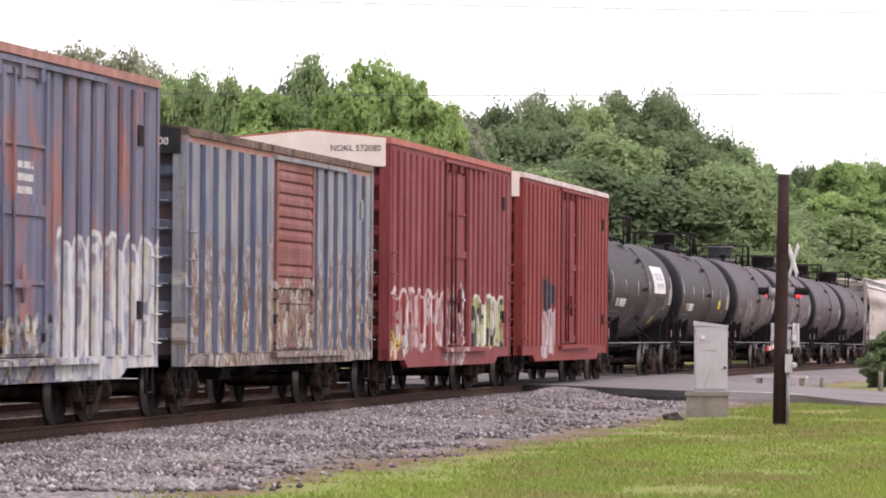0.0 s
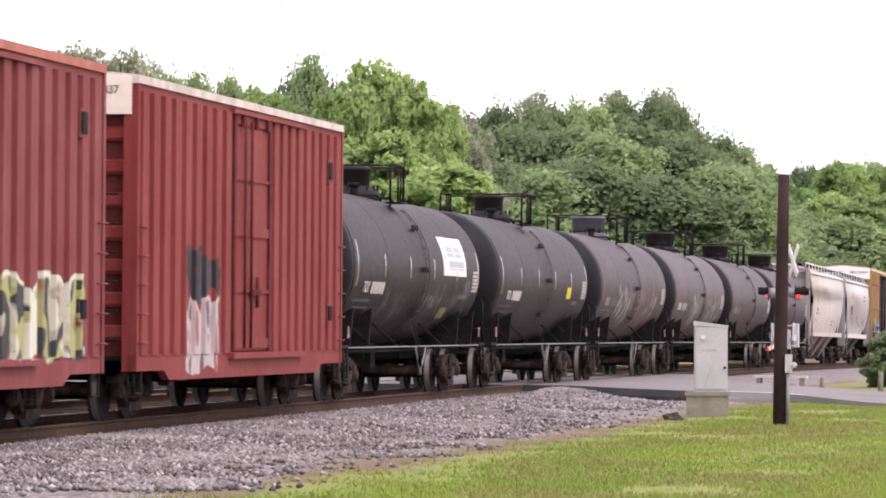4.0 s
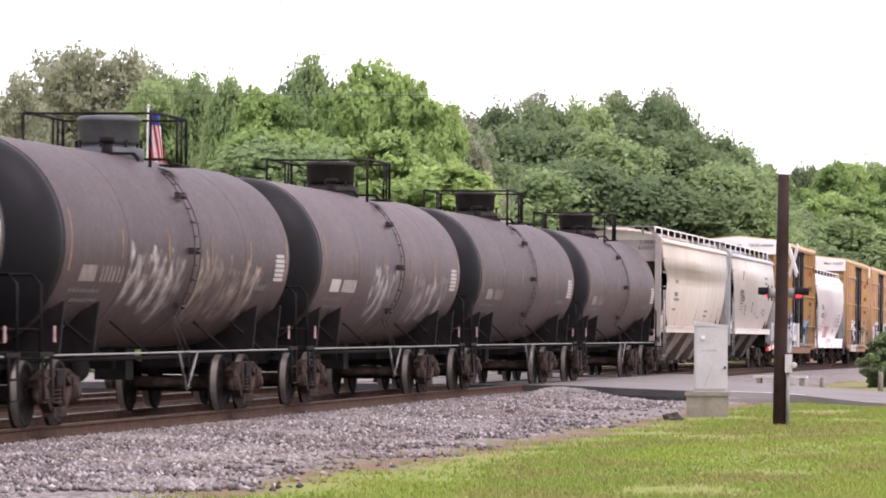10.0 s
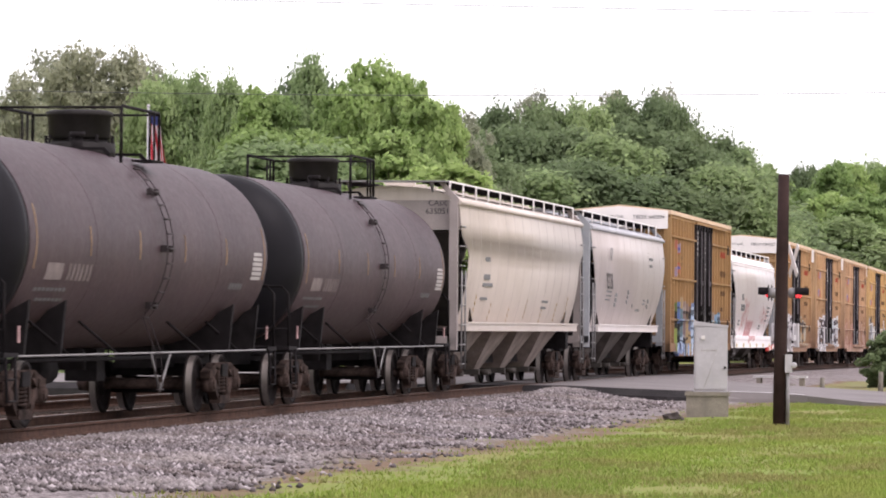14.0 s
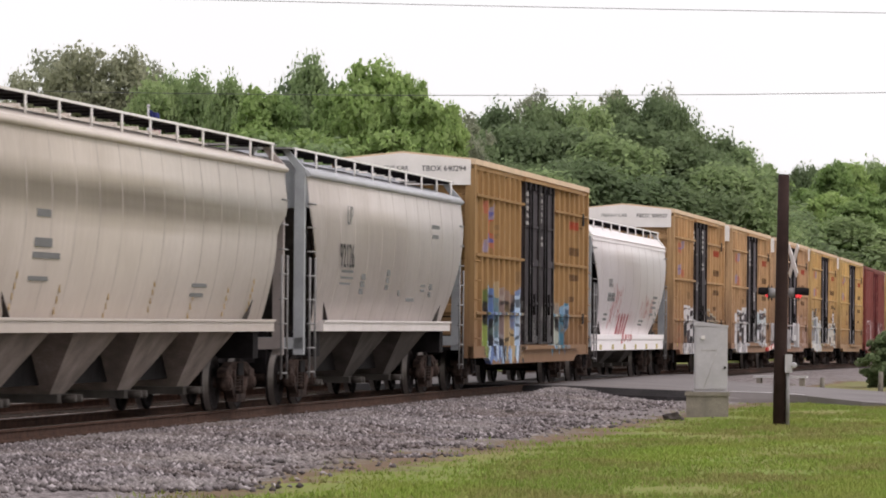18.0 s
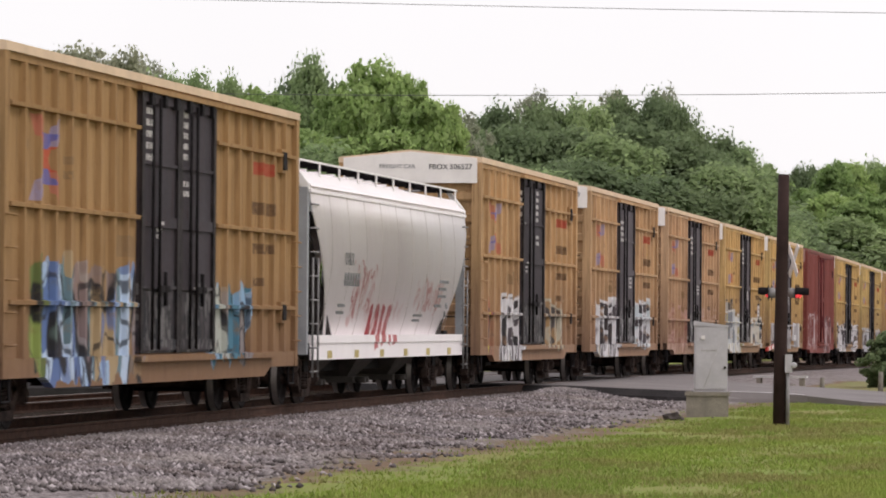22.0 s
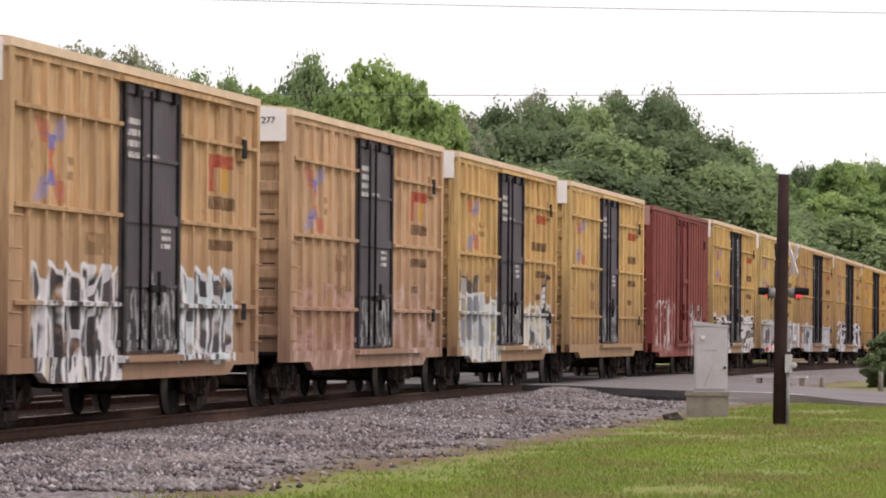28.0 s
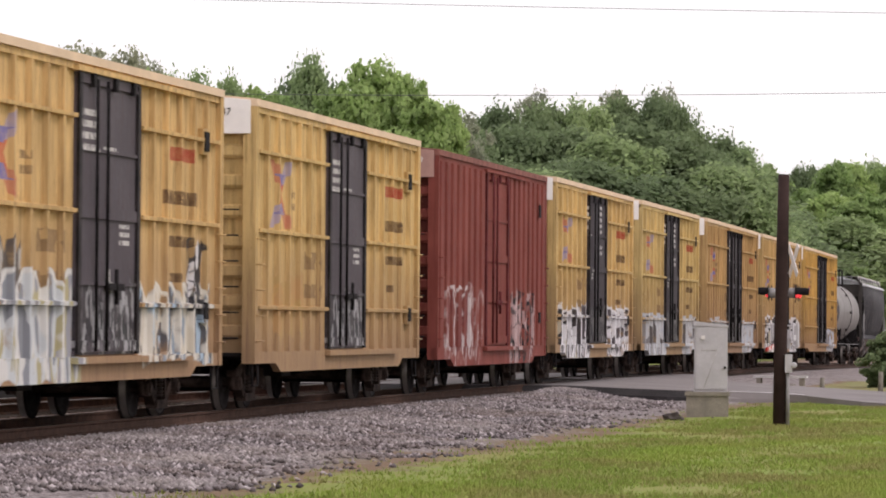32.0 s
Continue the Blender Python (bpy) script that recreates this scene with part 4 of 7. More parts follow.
def hopper_side(zs, top=4.02, bulge=0.12, x=1.47, low=1.45, inn=0.20):
    """Half-width of the body at a height: bellied side sheets."""
    k = (zs - low) / (top - low)
    return x - inn * (1 - k) ** 2 + bulge * math.sin(math.pi * min(1, max(0, k))) - 0.0


def covered_hopper(label, y0, y1, side_m, roof_m, end_m, dark_m, pockets=4, top=4.02, low=1.45, crown=4.42, seams=16, sill_h=0.14, skirt=False,
                   open_end=2.6, hatch=True, rail_m=None, notch=1.0, seam_m=None, square=False, chute_m=None):
    L = y1 - y0
    h = L / 2
    b = h - 0.16
    car = make_car("covered_hopper", label, "covered hopper", y0, y1)
    zs = [low + (top - low) * k / 14 for k in range(15)]
    for s in (-1, 1):
        bm, prev = B(), None
        for z in zs:
            xx = hopper_side(z, top, low=low)
            ye = b - notch * (max(0.0, 3.45 - z) / (3.45 - low)) ** 1.1      # the sheet is cut back below the shoulder
            if square:
                k = min(1.0, max(0.0, (3.40 - z) / 0.45))
                ye = b - notch * k * k * (3 - 2 * k)
            cur = [bm.verts.new((s * xx, -ye, z)), bm.verts.new((s * xx, ye, z)), bm.verts.new((s * (xx - 0.02), ye, z)), bm.verts.new((s * (xx - 0.02), -ye, z))]
            if prev:
                for i in range(4):
                    f = bm.faces.new((prev[i], cur[i], cur[(i + 1) % 4], prev[(i + 1) % 4]))
                    f.smooth = i in (0, 2)
            prev = cur
        bmesh.ops.recalc_face_normals(bm, faces=bm.faces)
        part("side_sheet", bm, side_m, car)
        for k in range(1, seams):
            y = -b + 2 * b * k / seams
            bm, prev = B(), None
            for z in zs:
                xx = hopper_side(z, top, low=low)
                cur = (bm.verts.new((s * (xx + 0.001), y - 0.02, z)), bm.verts.new((s * (xx + 0.0012), y, z)), bm.verts.new((s * (xx + 0.001), y + 0.02, z)))
                if prev:
                    bm.faces.new((prev[0], cur[0], cur[1], prev[1]))
                    bm.faces.new((prev[1], cur[1], cur[2], prev[2]))
                prev = cur
            part("weld_seam", bm, seam_m or SEAM, car)
        bm = B()
        xa, xb = sorted((s * 1.26, s * 1.50))
        box(bm, xa, xb, -b + (0.2 if skirt else 0.95 * notch), b - (0.2 if skirt else 0.95 * notch), low - sill_h, low + 0.02)
        if skirt:
            box(bm, min(s * 1.44, s * 1.47), max(s * 1.44, s * 1.47), -b + 0.2, b - 0.2, low - 0.42, low - sill_h + 0.001)
        part("side_sill", bm, side_m, car)
        for k in range(6) if skirt else ():
            y = -b + 1.9 + (2 * b - 3.8) * k / 5
            xa, xb = sorted((s * 1.469, s * 1.476))
            part("reflector", box(B(), xa, xb, y - 0.2, y + 0.2, low - 0.40, low - 0.26), M_DECALYELLOW, car)
        if not skirt:
            bm = B()
            xa, xb = sorted((s * 1.40, s * 1.53))
            box(bm, xa, xb, -b + 0.95 * notch, b - 0.95 * notch, low + 0.021, low + 0.06)
            part("sill_flange", bm, side_m, car)
        bm = B()
        if skirt:
            prism(bm, [(s * 1.42, top - 0.03), (s * 1.50, top - 0.03), (s * 1.50, top + 0.03), (s * 1.44, top + 0.05), (s * 1.44, top + 0.09), (s * 1.38, top + 0.11), (s * 1.38, top + 0.15),
                       (s * 1.24, top + 0.34), (s * 1.1, top + 0.3)], "y", -h + 0.1, h - 0.1)
        else:
            prism(bm, [(s * 1.42, top - 0.02), (s * 1.53, top + 0.0), (s * 1.545, top + 0.05), (s * 1.48, top + 0.11), (s * 1.38, top + 0.09)], "y", -h + 0.1, h - 0.1, True)
        part("roof_edge", bm, roof_m, car)
    # roof
    bm = B()
    pts = [(-1.5, top + 0.08), (1.5, top + 0.08), (1.46, top + 0.13), (0.75, crown - 0.06), (0.0, crown), (-0.75, crown - 0.06), (-1.46, top + 0.13)]
    prism(bm, pts, "y", -h + 0.15, h - 0.15)
    part("roof", bm, roof_m, car)
    if hatch:
        bm = B()
        box(bm, -0.30, 0.30, -b + 0.9, b - 0.9, crown - 0.02, crown + 0.06)
        for k in range(int(L / 1.4)):
            y = -b + 1.0 + k * 1.4
            if y < b - 0.9:
                box(bm, -0.34, 0.34, y - 0.05, y + 0.05, crown + 0.05, crown + 0.10)
        part("hatch_cover", bm, roof_m, car)
    for s in (-1, 1):
        n = int(2 * b / 1.7)
        bm = B()
        box(bm, min(s * 0.66, s * 1.24), max(s * 0.66, s * 1.24), -h + 0.05, h - 0.05, crown + 0.06, crown + 0.085)
        for k in range(2 * n + 1):
            y = -b + b * k / n
            box(bm, min(s * 0.66, s * 1.22), max(s * 0.66, s * 1.22), y - 0.03, y + 0.03, crown + 0.03, crown + 0.0595)
        run = part("running_board", bm, M_GRATING, car, "dark steel grating walkway")
        bm = B()
        xa, xb = sorted((s * 1.242, s * 1.275))
        box(bm, xa, xb, -h + 0.05, h - 0.05, crown + 0.065, crown + 0.10)
        part("walkway_edge", bm, rail_m or M_RAILWHITE, run)
        for k in range(n + 1):
            y = -b + 2 * b * k / n
            bm = B()
            tube(bm, [(s * 1.26, y, top + 0.16), (s * 1.26, y, crown + 0.075)], 0.022, 5)
            part("stanchion", bm, rail_m or M_RAILWHITE, run)
    for e in (-1, 1):
        # end sheet, slope sheet, posts, ladder, platform
        bm = B()
        a, c = sorted((e * b, e * (b - 0.03)))
        pts = [(hopper_side(z, top, low=low) - 0.01, z) for z in zs if z > 3.3]
        pts = pts + [(0.75, crown - 0.08), (-0.75, crown - 0.08)] + [(-x, z) for x, z in pts[::-1]]
        prism(bm, pts, "y", a, c)
        part("end_sheet", bm, end_m, car)
        # dark_m colours the slope sheet with the open end's shade
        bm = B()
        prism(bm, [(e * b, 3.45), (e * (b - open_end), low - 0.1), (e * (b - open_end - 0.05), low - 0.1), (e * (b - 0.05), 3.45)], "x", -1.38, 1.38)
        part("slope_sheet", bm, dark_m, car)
        for s in (-1, 1):
            bm = B()
            box(bm, min(s * 1.28, s * 1.46), max(s * 1.28, s * 1.46), min(e * h, e * (h - 0.14)), max(e * h, e * (h - 0.14)), 0.9, top + 0.06)
            part("end_post", bm, end_m, car)
            bm = B()
            yy = e * (h - 0.07)
            prism(bm, [(s * 1.36, top + 0.02), (s * 1.47, top + 0.02), (s * 1.47, top + 0.12), (s * 1.12, crown + 0.10), (s * 1.02, crown + 0.10)], "y", yy - 0.06, yy + 0.06)
            part("end_brace", bm, M_RAILWHITE if skirt else end_m, car)
            for k in range(8):
                bm = B()
                z = 0.6 + k * 0.42
                tube(bm, [(s * 1.49, e * (h - 0.12), z), (s * 1.54, e * (h - 0.12), z), (s * 1.54, e * (h - 0.62), z), (s * 1.49, e * (h - 0.62), z)], 0.016, 5)
                part("ladder_rung", bm, M_GREYPIPE, car)
            for yy in (h - 0.14, h - 0.62):
                bm = B()
                tube(bm, [(s * 1.54, e * yy, 0.5), (s * 1.54, e * yy, 2.6)], 0.02, 5)
                part("ladder_rail", bm, M_GREYPIPE, car)
        bm = B()
        a, c = sorted((e * (h - 0.2), e * h))
        box(bm, -1.45, 1.45, a, c, 1.0, 1.2)
        box(bm, -0.12, 0.12, a, c, 1.2, 3.0)
        part("end_frame", bm, end_m, car)
        bm = B()
        a, c = sorted((e * (h - 0.25), e * (h + 0.3)))
        box(bm, -1.24, 1.24, a, c, crown + 0.06, crown + 0.09)
        for xx in (-0.9, 0.9):
            prism(bm, [(e * (h - 0.15), crown - 0.15), (e * (h + 0.28), crown + 0.06), (e * (h - 0.15), crown + 0.06)], "x", xx - 0.02, xx + 0.02)
        part("end_walkway", bm, M_GREYPIPE, car)
        bm = B()
        a, c = sorted((e * (h - 2.9), e * (h + 0.05)))
        box(bm, -0.3, 0.3, a, c, 0.74, 1.1)
        box(bm, -1.35, 1.35, e * (h - 1.8) - 0.2, e * (h - 1.8) + 0.2, 0.86, 1.32)
        part("stub_sill", bm, M_STEEL, car)
    # discharge pockets
    span = 2 * (b - open_end * 0.72)
    w = span / pockets
    for k in range(pockets):
        yc, g = -span / 2 + (k + 0.5) * w, 0.36
        bm = B()
        lo = [bm.verts.new((x, y, 0.42)) for x, y in ((-0.62, yc - 0.42), (0.62, yc - 0.42), (0.62, yc + 0.42), (-0.62, yc + 0.42))]
        hi = [bm.verts.new((x, y, low - 0.03)) for x, y in ((-1.27, yc - w * g), (1.27, yc - w * g), (1.27, yc + w * g), (-1.27, yc + w * g))]
        bm.faces.new(lo[::-1])
        bm.faces.new(hi)
        for i in range(4):
            bm.faces.new((lo[i], lo[(i + 1) % 4], hi[(i + 1) % 4], hi[i]))
        # chute tones sit below the body's, with underside shade painted in
        pocket = part("discharge_chute", bm, chute_m or (CHUTE if not skirt else M_GATE), car)
        bm = B()
        box(bm, -0.75, 0.75, yc - 0.5, yc + 0.5, 0.30, 0.42)
        tube(bm, [(0.75, yc - 0.2, 0.36), (0.95, yc - 0.2, 0.36)], 0.06, 8)
        tube(bm, [(0.75, yc + 0.25, 0.36), (0.92, yc + 0.25, 0.36)], 0.06, 8)
        part("outlet_gate", bm, M_GATE, pocket)
    # sill widened into a black box that stands in for shade between chutes
    bm = B()
    box(bm, -0.5, 0.5, -b + 1.2, b - 1.2, 0.55, 1.3)
    part("centre_sill", bm, M_STEEL, car)
    running_gear(car, h - 1.75, h + 0.05)
    return car, h

# ---- the train, in its order ----
# paler than the sides: the eave's light sheen is mixed into the colour
PALE_ROOF = surface("pale_yellow_roof", (0.68, 0.51, 0.36), 0.7, 0, 0.12, 1.5, 30)
RED_L, GOLD_L, BROWN_L, PALE_L = (0.36, 0.06, 0.04), (0.50, 0.27, 0.03), (0.11, 0.065, 0.04), (0.60, 0.57, 0.55)


FAINT_L = (0.24, 0.155, 0.085)


def side_marks(h, full, doors_at=-1.55):
    """Faded side lettering and an arrow emblem, as plain shapes: the marks and the emblem's middle."""
    y, e = h - 3.2, -h + 2.25
    w = doors_at
    rows = [(w - 1.9, w - 0.5, 2.38, 2.70, FAINT_L, 1), (w - 1.9, w - 0.7, 1.88, 2.14, FAINT_L, 1), (e - 1.2, e - 0.8, 3.35, 3.85, FAINT_L, 2), (e + 0.95, e + 1.3, 3.3, 3.7, FAINT_L, 2),
            (y - 0.4, y + 1.2, 3.88, 4.10, RED_L, 0), (y - 0.6, y + 1.7, 3.22, 3.44, BROWN_L, 1), (y - 0.2, y + 1.2, 2.58, 2.76, BROWN_L, 1), (y - 0.1, y + 0.6, 2.05, 2.2, BROWN_L, 1)]
    if full:
        rows += [(y - 0.2, y + 0.15, 3.5, 3.9, RED_L, 0), (y + 0.55, y + 1.1, 3.5, 3.9, GOLD_L, 0)]
    return rows, (e, 3.62)


DOOR_MARKS = ((-1.6, -1.15, 3.75, 4.6, PALE_L, 5), (0.72, 1.12, 3.85, 4.65, PALE_L, 5), (-0.9, -0.55, 2.65, 2.95, PALE_L, 3), (1.45, 1.75, 1.75, 2.0, PALE_L, 2), (0.75, 1.2, 3.3, 3.6, PALE_L, 2))

M_DOORGREY = car_paint("charcoal_door_paint", (0.040, 0.034, 0.040), (0.060, 0.052, 0.060), rust_amount=0.5, dirt=0.3, rough=0.5, marks=DOOR_MARKS,
                       tags=((-3, 3, 1.0, 2.0, 3.0, ((0.03, 0.03, 0.03), (0.16, 0.15, 0.15), (0.03, 0.03, 0.035), (0.06, 0.05, 0.05))),))
M_DOORSLATE = car_paint("slate_door_paint", (0.080, 0.068, 0.078), (0.110, 0.095, 0.108), rust_amount=0.4, dirt=0.3, rough=0.5, marks=((-1.35, -0.35, 3.75, 4.4, PALE_L, 4), (0.9, 1.5, 2.5, 2.85, PALE_L, 3), (-0.1, 0.7, 3.85, 3.92, PALE_L, 1), (0.2, 0.4, 1.7, 2.2, PALE_L, 0)),
                        tags=((-3, 3, 1.0, 2.0, 3.0, ((0.05, 0.05, 0.05), (0.34, 0.33, 0.34), (0.05, 0.045, 0.05), (0.08, 0.07, 0.07))),))
W, K, G, S = (0.66, 0.64, 0.66), (0.03, 0.03, 0.035), (0.25, 0.25, 0.27), (0.45, 0.47, 0.52)
PINK = (0.55, 0.36, 0.32)

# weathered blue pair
def shaded_channel(name, col, tint):
    """Old paint between pressed ribs, darkened to give the channels shade, browned in patches."""
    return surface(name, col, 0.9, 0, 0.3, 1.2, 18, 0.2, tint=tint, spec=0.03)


NAVY = car_paint("faded_navy_paint", (0.142, 0.148, 0.216), (0.190, 0.190, 0.252), rust_amount=0.4, dirt=0.5, blotch=(0.36, 0.145, 0.11), blotch_at=0.53, marks=((0.15, 0.95, 3.05, 3.55, (0.6, 0.58, 0.58), 3), (0.4, 0.75, 1.25, 1.42, (0.62, 0.32, 0.05), 0), (3.3, 3.65, 1.18, 1.35, (0.62, 0.32, 0.05), 0), (5.3, 5.65, 0.82, 0.98, (0.62, 0.32, 0.05), 0)),
                 tags=((2.0, 8.3, 0.6, 2.75, ("block", 0.95), ((0.54, 0.53, 0.54), (0.26, 0.27, 0.33), (0.42, 0.42, 0.43), (0.20, 0.21, 0.27), (0.46, 0.43, 0.36), (0.36, 0.37, 0.41))), (2.0, 8.0, 0.6, 2.3, ("smear", 0.8), ((0.44, 0.43, 0.44),)), (-8, 2.0, 0.6, 1.6, 3.5, ((0.30, 0.28, 0.26), (0.16, 0.17, 0.22), (0.4, 0.38, 0.36), (0.36, 0.26, 0.14), (0.5, 0.48, 0.46), G))))
BLUEROOF = surface("rusting_roof", (0.38, 0.20, 0.17), 0.8, 0, 0.3, 3, 30)
boxcar("weathered blue boxcar with peeling paint and pale tags", -107.0, -91.2, NAVY, BLUEROOF, NAVY, NAVY, eave=5.02, doors=((-1.6, 1.6),), posts=8, ribbed=True, plug=True, sill=0.8, rods=NAVY, panel=shaded_channel("shaded_navy_channel", (0.050, 0.048, 0.070), (0.14, 0.07, 0.055)))
GREYBLUE = car_paint("streaked_grey_blue_paint", (0.232, 0.240, 0.276), (0.325, 0.316, 0.325), rust=(0.10, 0.045, 0.035), rust_amount=0.8, dirt=0.6, fine=0.25, blotch=(0.17, 0.19, 0.27), blotch_at=0.54, outline=(0.17, 0.13, 0.11),
                     marks=tuple((yy, yy + 0.34, 1.22, 1.42, (0.62, 0.30, 0.04), 0) for yy in (-6.6, -4.4, -2.3, 2.6, 4.9, 6.9)),
                     tags=((-7.7, 7.7, 0.5, 2.2, 3.6, ((0.46, 0.41, 0.37), (0.13, 0.085, 0.065), (0.50, 0.46, 0.43), (0.20, 0.12, 0.06), (0.40, 0.35, 0.31), (0.10, 0.085, 0.085))),
                           (-7.7, 7.7, 1.9, 2.75, 5.0, ((0.10, 0.055, 0.045), (0.34, 0.33, 0.36), (0.20, 0.12, 0.10), (0.40, 0.39, 0.42), (0.14, 0.10, 0.10)))))
RUSTDOOR = car_paint("red_brown_door_paint", (0.22, 0.085, 0.078), (0.31, 0.155, 0.145), rust_amount=0.7, dirt=0.5, fine=0.2,
                     tags=((-7.7, 7.7, 0.6, 2.2, 4.0, ((0.40, 0.36, 0.32), (0.24, 0.16, 0.12), (0.50, 0.46, 0.42), (0.26, 0.19, 0.12))),))
# slate blue for the rib flanks, darker than the outer faces
WALLBLUE = car_paint("slate_wall_paint", (0.105, 0.125, 0.195), (0.15, 0.17, 0.24), rust=(0.09, 0.045, 0.03), rust_amount=0.8, dirt=0.7, fine=0.2)
BLUEEND = car_paint("slate_blue_end_paint", (0.11, 0.135, 0.19), (0.17, 0.18, 0.22), rust_amount=0.4, dirt=0.5)
TARROOF = surface("patchy_tarred_roof", (0.075, 0.060, 0.055), 0.8, 0, 0.5, 3, 30, tint=(0.30, 0.20, 0.16))
M_BLACKCAP = surface("black_end_plate", (0.03, 0.03, 0.033), 0.7)
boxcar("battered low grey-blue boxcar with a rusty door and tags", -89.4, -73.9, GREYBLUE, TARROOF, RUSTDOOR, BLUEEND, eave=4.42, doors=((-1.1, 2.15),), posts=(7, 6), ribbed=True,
       plug=False, sill=0.78, sill_drop=False, cap=M_BLACKCAP, cap_h=0.3, text="000", text_m=M_WHITE, trim=GREYBLUE, plate=BLUEROOF, slats=10, panel=shaded_channel("shaded_rusty_slate_channel", (0.13, 0.14, 0.19), (0.13, 0.070, 0.05)), rib=0.05, wall_m=WALLBLUE)

# red pair
MAROON = surface("grimy_maroon_hardware", (0.125, 0.030, 0.032), 0.7, 0, 0.35, 3, 30, spec=0.04)
CREAM = surface("cream_end_plate", (0.78, 0.67, 0.60), 0.6, 0, 0.1, 2, 30, 0.05)
RED1 = car_paint("brick_red_paint", (0.205, 0.047, 0.050), (0.255, 0.075, 0.077), rust_amount=0.15, dirt=0.35, rough=0.5,
                 tags=((-7.5, -1.6, 0.95, 2.2, ("block", 0.95), ((0.60, 0.50, 0.50), (0.26, 0.06, 0.06), (0.42, 0.30, 0.30), (0.28, 0.07, 0.06), (0.34, 0.22, 0.22))), (-7.5, -5.6, 0.85, 1.3, 1.4, ((0.60, 0.42, 0.10), (0.55, 0.5, 0.5), (0.3, 0.08, 0.07))), (-1.5, 1.7, 0.6, 2.2, 2.6, (W, (0.30, 0.08, 0.07), (0.55, 0.45, 0.45), (0.24, 0.07, 0.06), (0.62, 0.55, 0.56))), (2.4, 6.6, 0.95, 2.15, ("block", 1.9), ((0.62, 0.60, 0.50), (0.05, 0.06, 0.06), (0.36, 0.36, 0.16), (0.05, 0.06, 0.06), (0.40, 0.38, 0.30)))))
REDROOF = surface("red_roof_paint", (0.42, 0.15, 0.12), 0.7, 0, 0.2, 2, 30)
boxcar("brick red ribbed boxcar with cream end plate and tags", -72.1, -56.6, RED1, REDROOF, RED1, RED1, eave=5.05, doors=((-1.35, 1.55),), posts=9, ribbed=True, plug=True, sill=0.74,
       cap=CREAM, text="NOKL 572080", end_ribs=7, rods=MAROON, rib=0.05, panel=shaded_channel("shaded_red_channel", (0.105, 0.026, 0.028), (0.15, 0.045, 0.042)))
RED2 = car_paint("bright_brick_red_paint", (0.205, 0.040, 0.037), (0.25, 0.058, 0.054), rust_amount=0.12, dirt=0.3, rough=0.5,
                 tags=((-4.6, -2.4, 1.85, 2.5, 0.4, (K, (0.05, 0.05, 0.06), K)), (-4.6, -2.4, 0.7, 1.9, ("block", 0.9), ((0.50, 0.40, 0.40), (0.12, 0.10, 0.11), (0.46, 0.38, 0.38), (0.30, 0.12, 0.11)))))
WHITEROOF = surface("chalky_roof", (0.60, 0.50, 0.47), 0.7, 0, 0.25, 2.5, 30)
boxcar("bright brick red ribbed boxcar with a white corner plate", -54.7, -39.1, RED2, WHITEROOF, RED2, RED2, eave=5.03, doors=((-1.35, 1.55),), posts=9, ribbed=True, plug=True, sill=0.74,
       cap=CREAM, text="837", end_ribs=7, rods=MAROON, rib=0.05, panel=shaded_channel("shaded_bright_red_channel", (0.12, 0.026, 0.026), (0.16, 0.045, 0.042)))

# six tank cars
def tank_paint(name, col, fade, **kw):
    return car_paint(name, col, fade, rust=(0.09, 0.06, 0.05), rust_amount=0.2, dirt=0.35, rough=0.5, gloss=0.12, **kw)


# near-black heads, darker than the brown shells
HEADBLACK = surface("plain_black_head", (0.011, 0.010, 0.013), 0.5, 0, 0.2, 1.5, 30, 0.05)
DOMEBLACK = surface("black_manway", (0.025, 0.022, 0.022), 0.6, 0, 0.3, 3, 30)
DOMEGREY = surface("grey_manway", (0.10, 0.10, 0.115), 0.5, 0, 0.2, 3, 30)
GREYPATCH = surface("grey_repaint_patch", (0.10, 0.09, 0.095), 0.6, 0, 0.3)
M_DIMTXT = surface("dimmed_lettering", (0.20, 0.165, 0.16), 0.7, 0, 0.3)
M_DIMTAPE = surface("dimmed_reflector", (0.30, 0.20, 0.12), 0.7, 0, 0.4)
M_OLDYELLOW = surface("old_yellow_decal", (0.26, 0.21, 0.08), 0.7, 0, 0.4, 4, 20)
M_FADE = surface("faded_grey_print", (0.42, 0.42, 0.48), 0.7, 0, 0.1)
TANKS = (
    ("black tank car with a large white notice panel", -37.4, -22.75, (0.0145, 0.0085, 0.0113), (0.0218, 0.0127, 0.0165), DOMEBLACK),
    ("black tank car with amber reflector strips", -19.65, -4.8, (0.0197, 0.0120, 0.0156), (0.0286, 0.0174, 0.0217), DOMEBLACK),
    ("dusty brown-black tank car with white scrawls", -1.7, 13.3, (0.0485, 0.0313, 0.0378), (0.0705, 0.0459, 0.0531), DOMEGREY),
    ("dusty grey-brown tank car with white scrawls", 16.2, 31.3, (0.0660, 0.0447, 0.0531), (0.0969, 0.0656, 0.0753), DOMEBLACK),
    ("dusty brown-black tank car", 34.3, 49.3, (0.0511, 0.0327, 0.0393), (0.0722, 0.0466, 0.0538), DOMEBLACK),
    ("dusty brown-black tank car coupled to a hopper", 52.45, 67.2, (0.0511, 0.0327, 0.0393), (0.0749, 0.0489, 0.0562), DOMEBLACK),
)
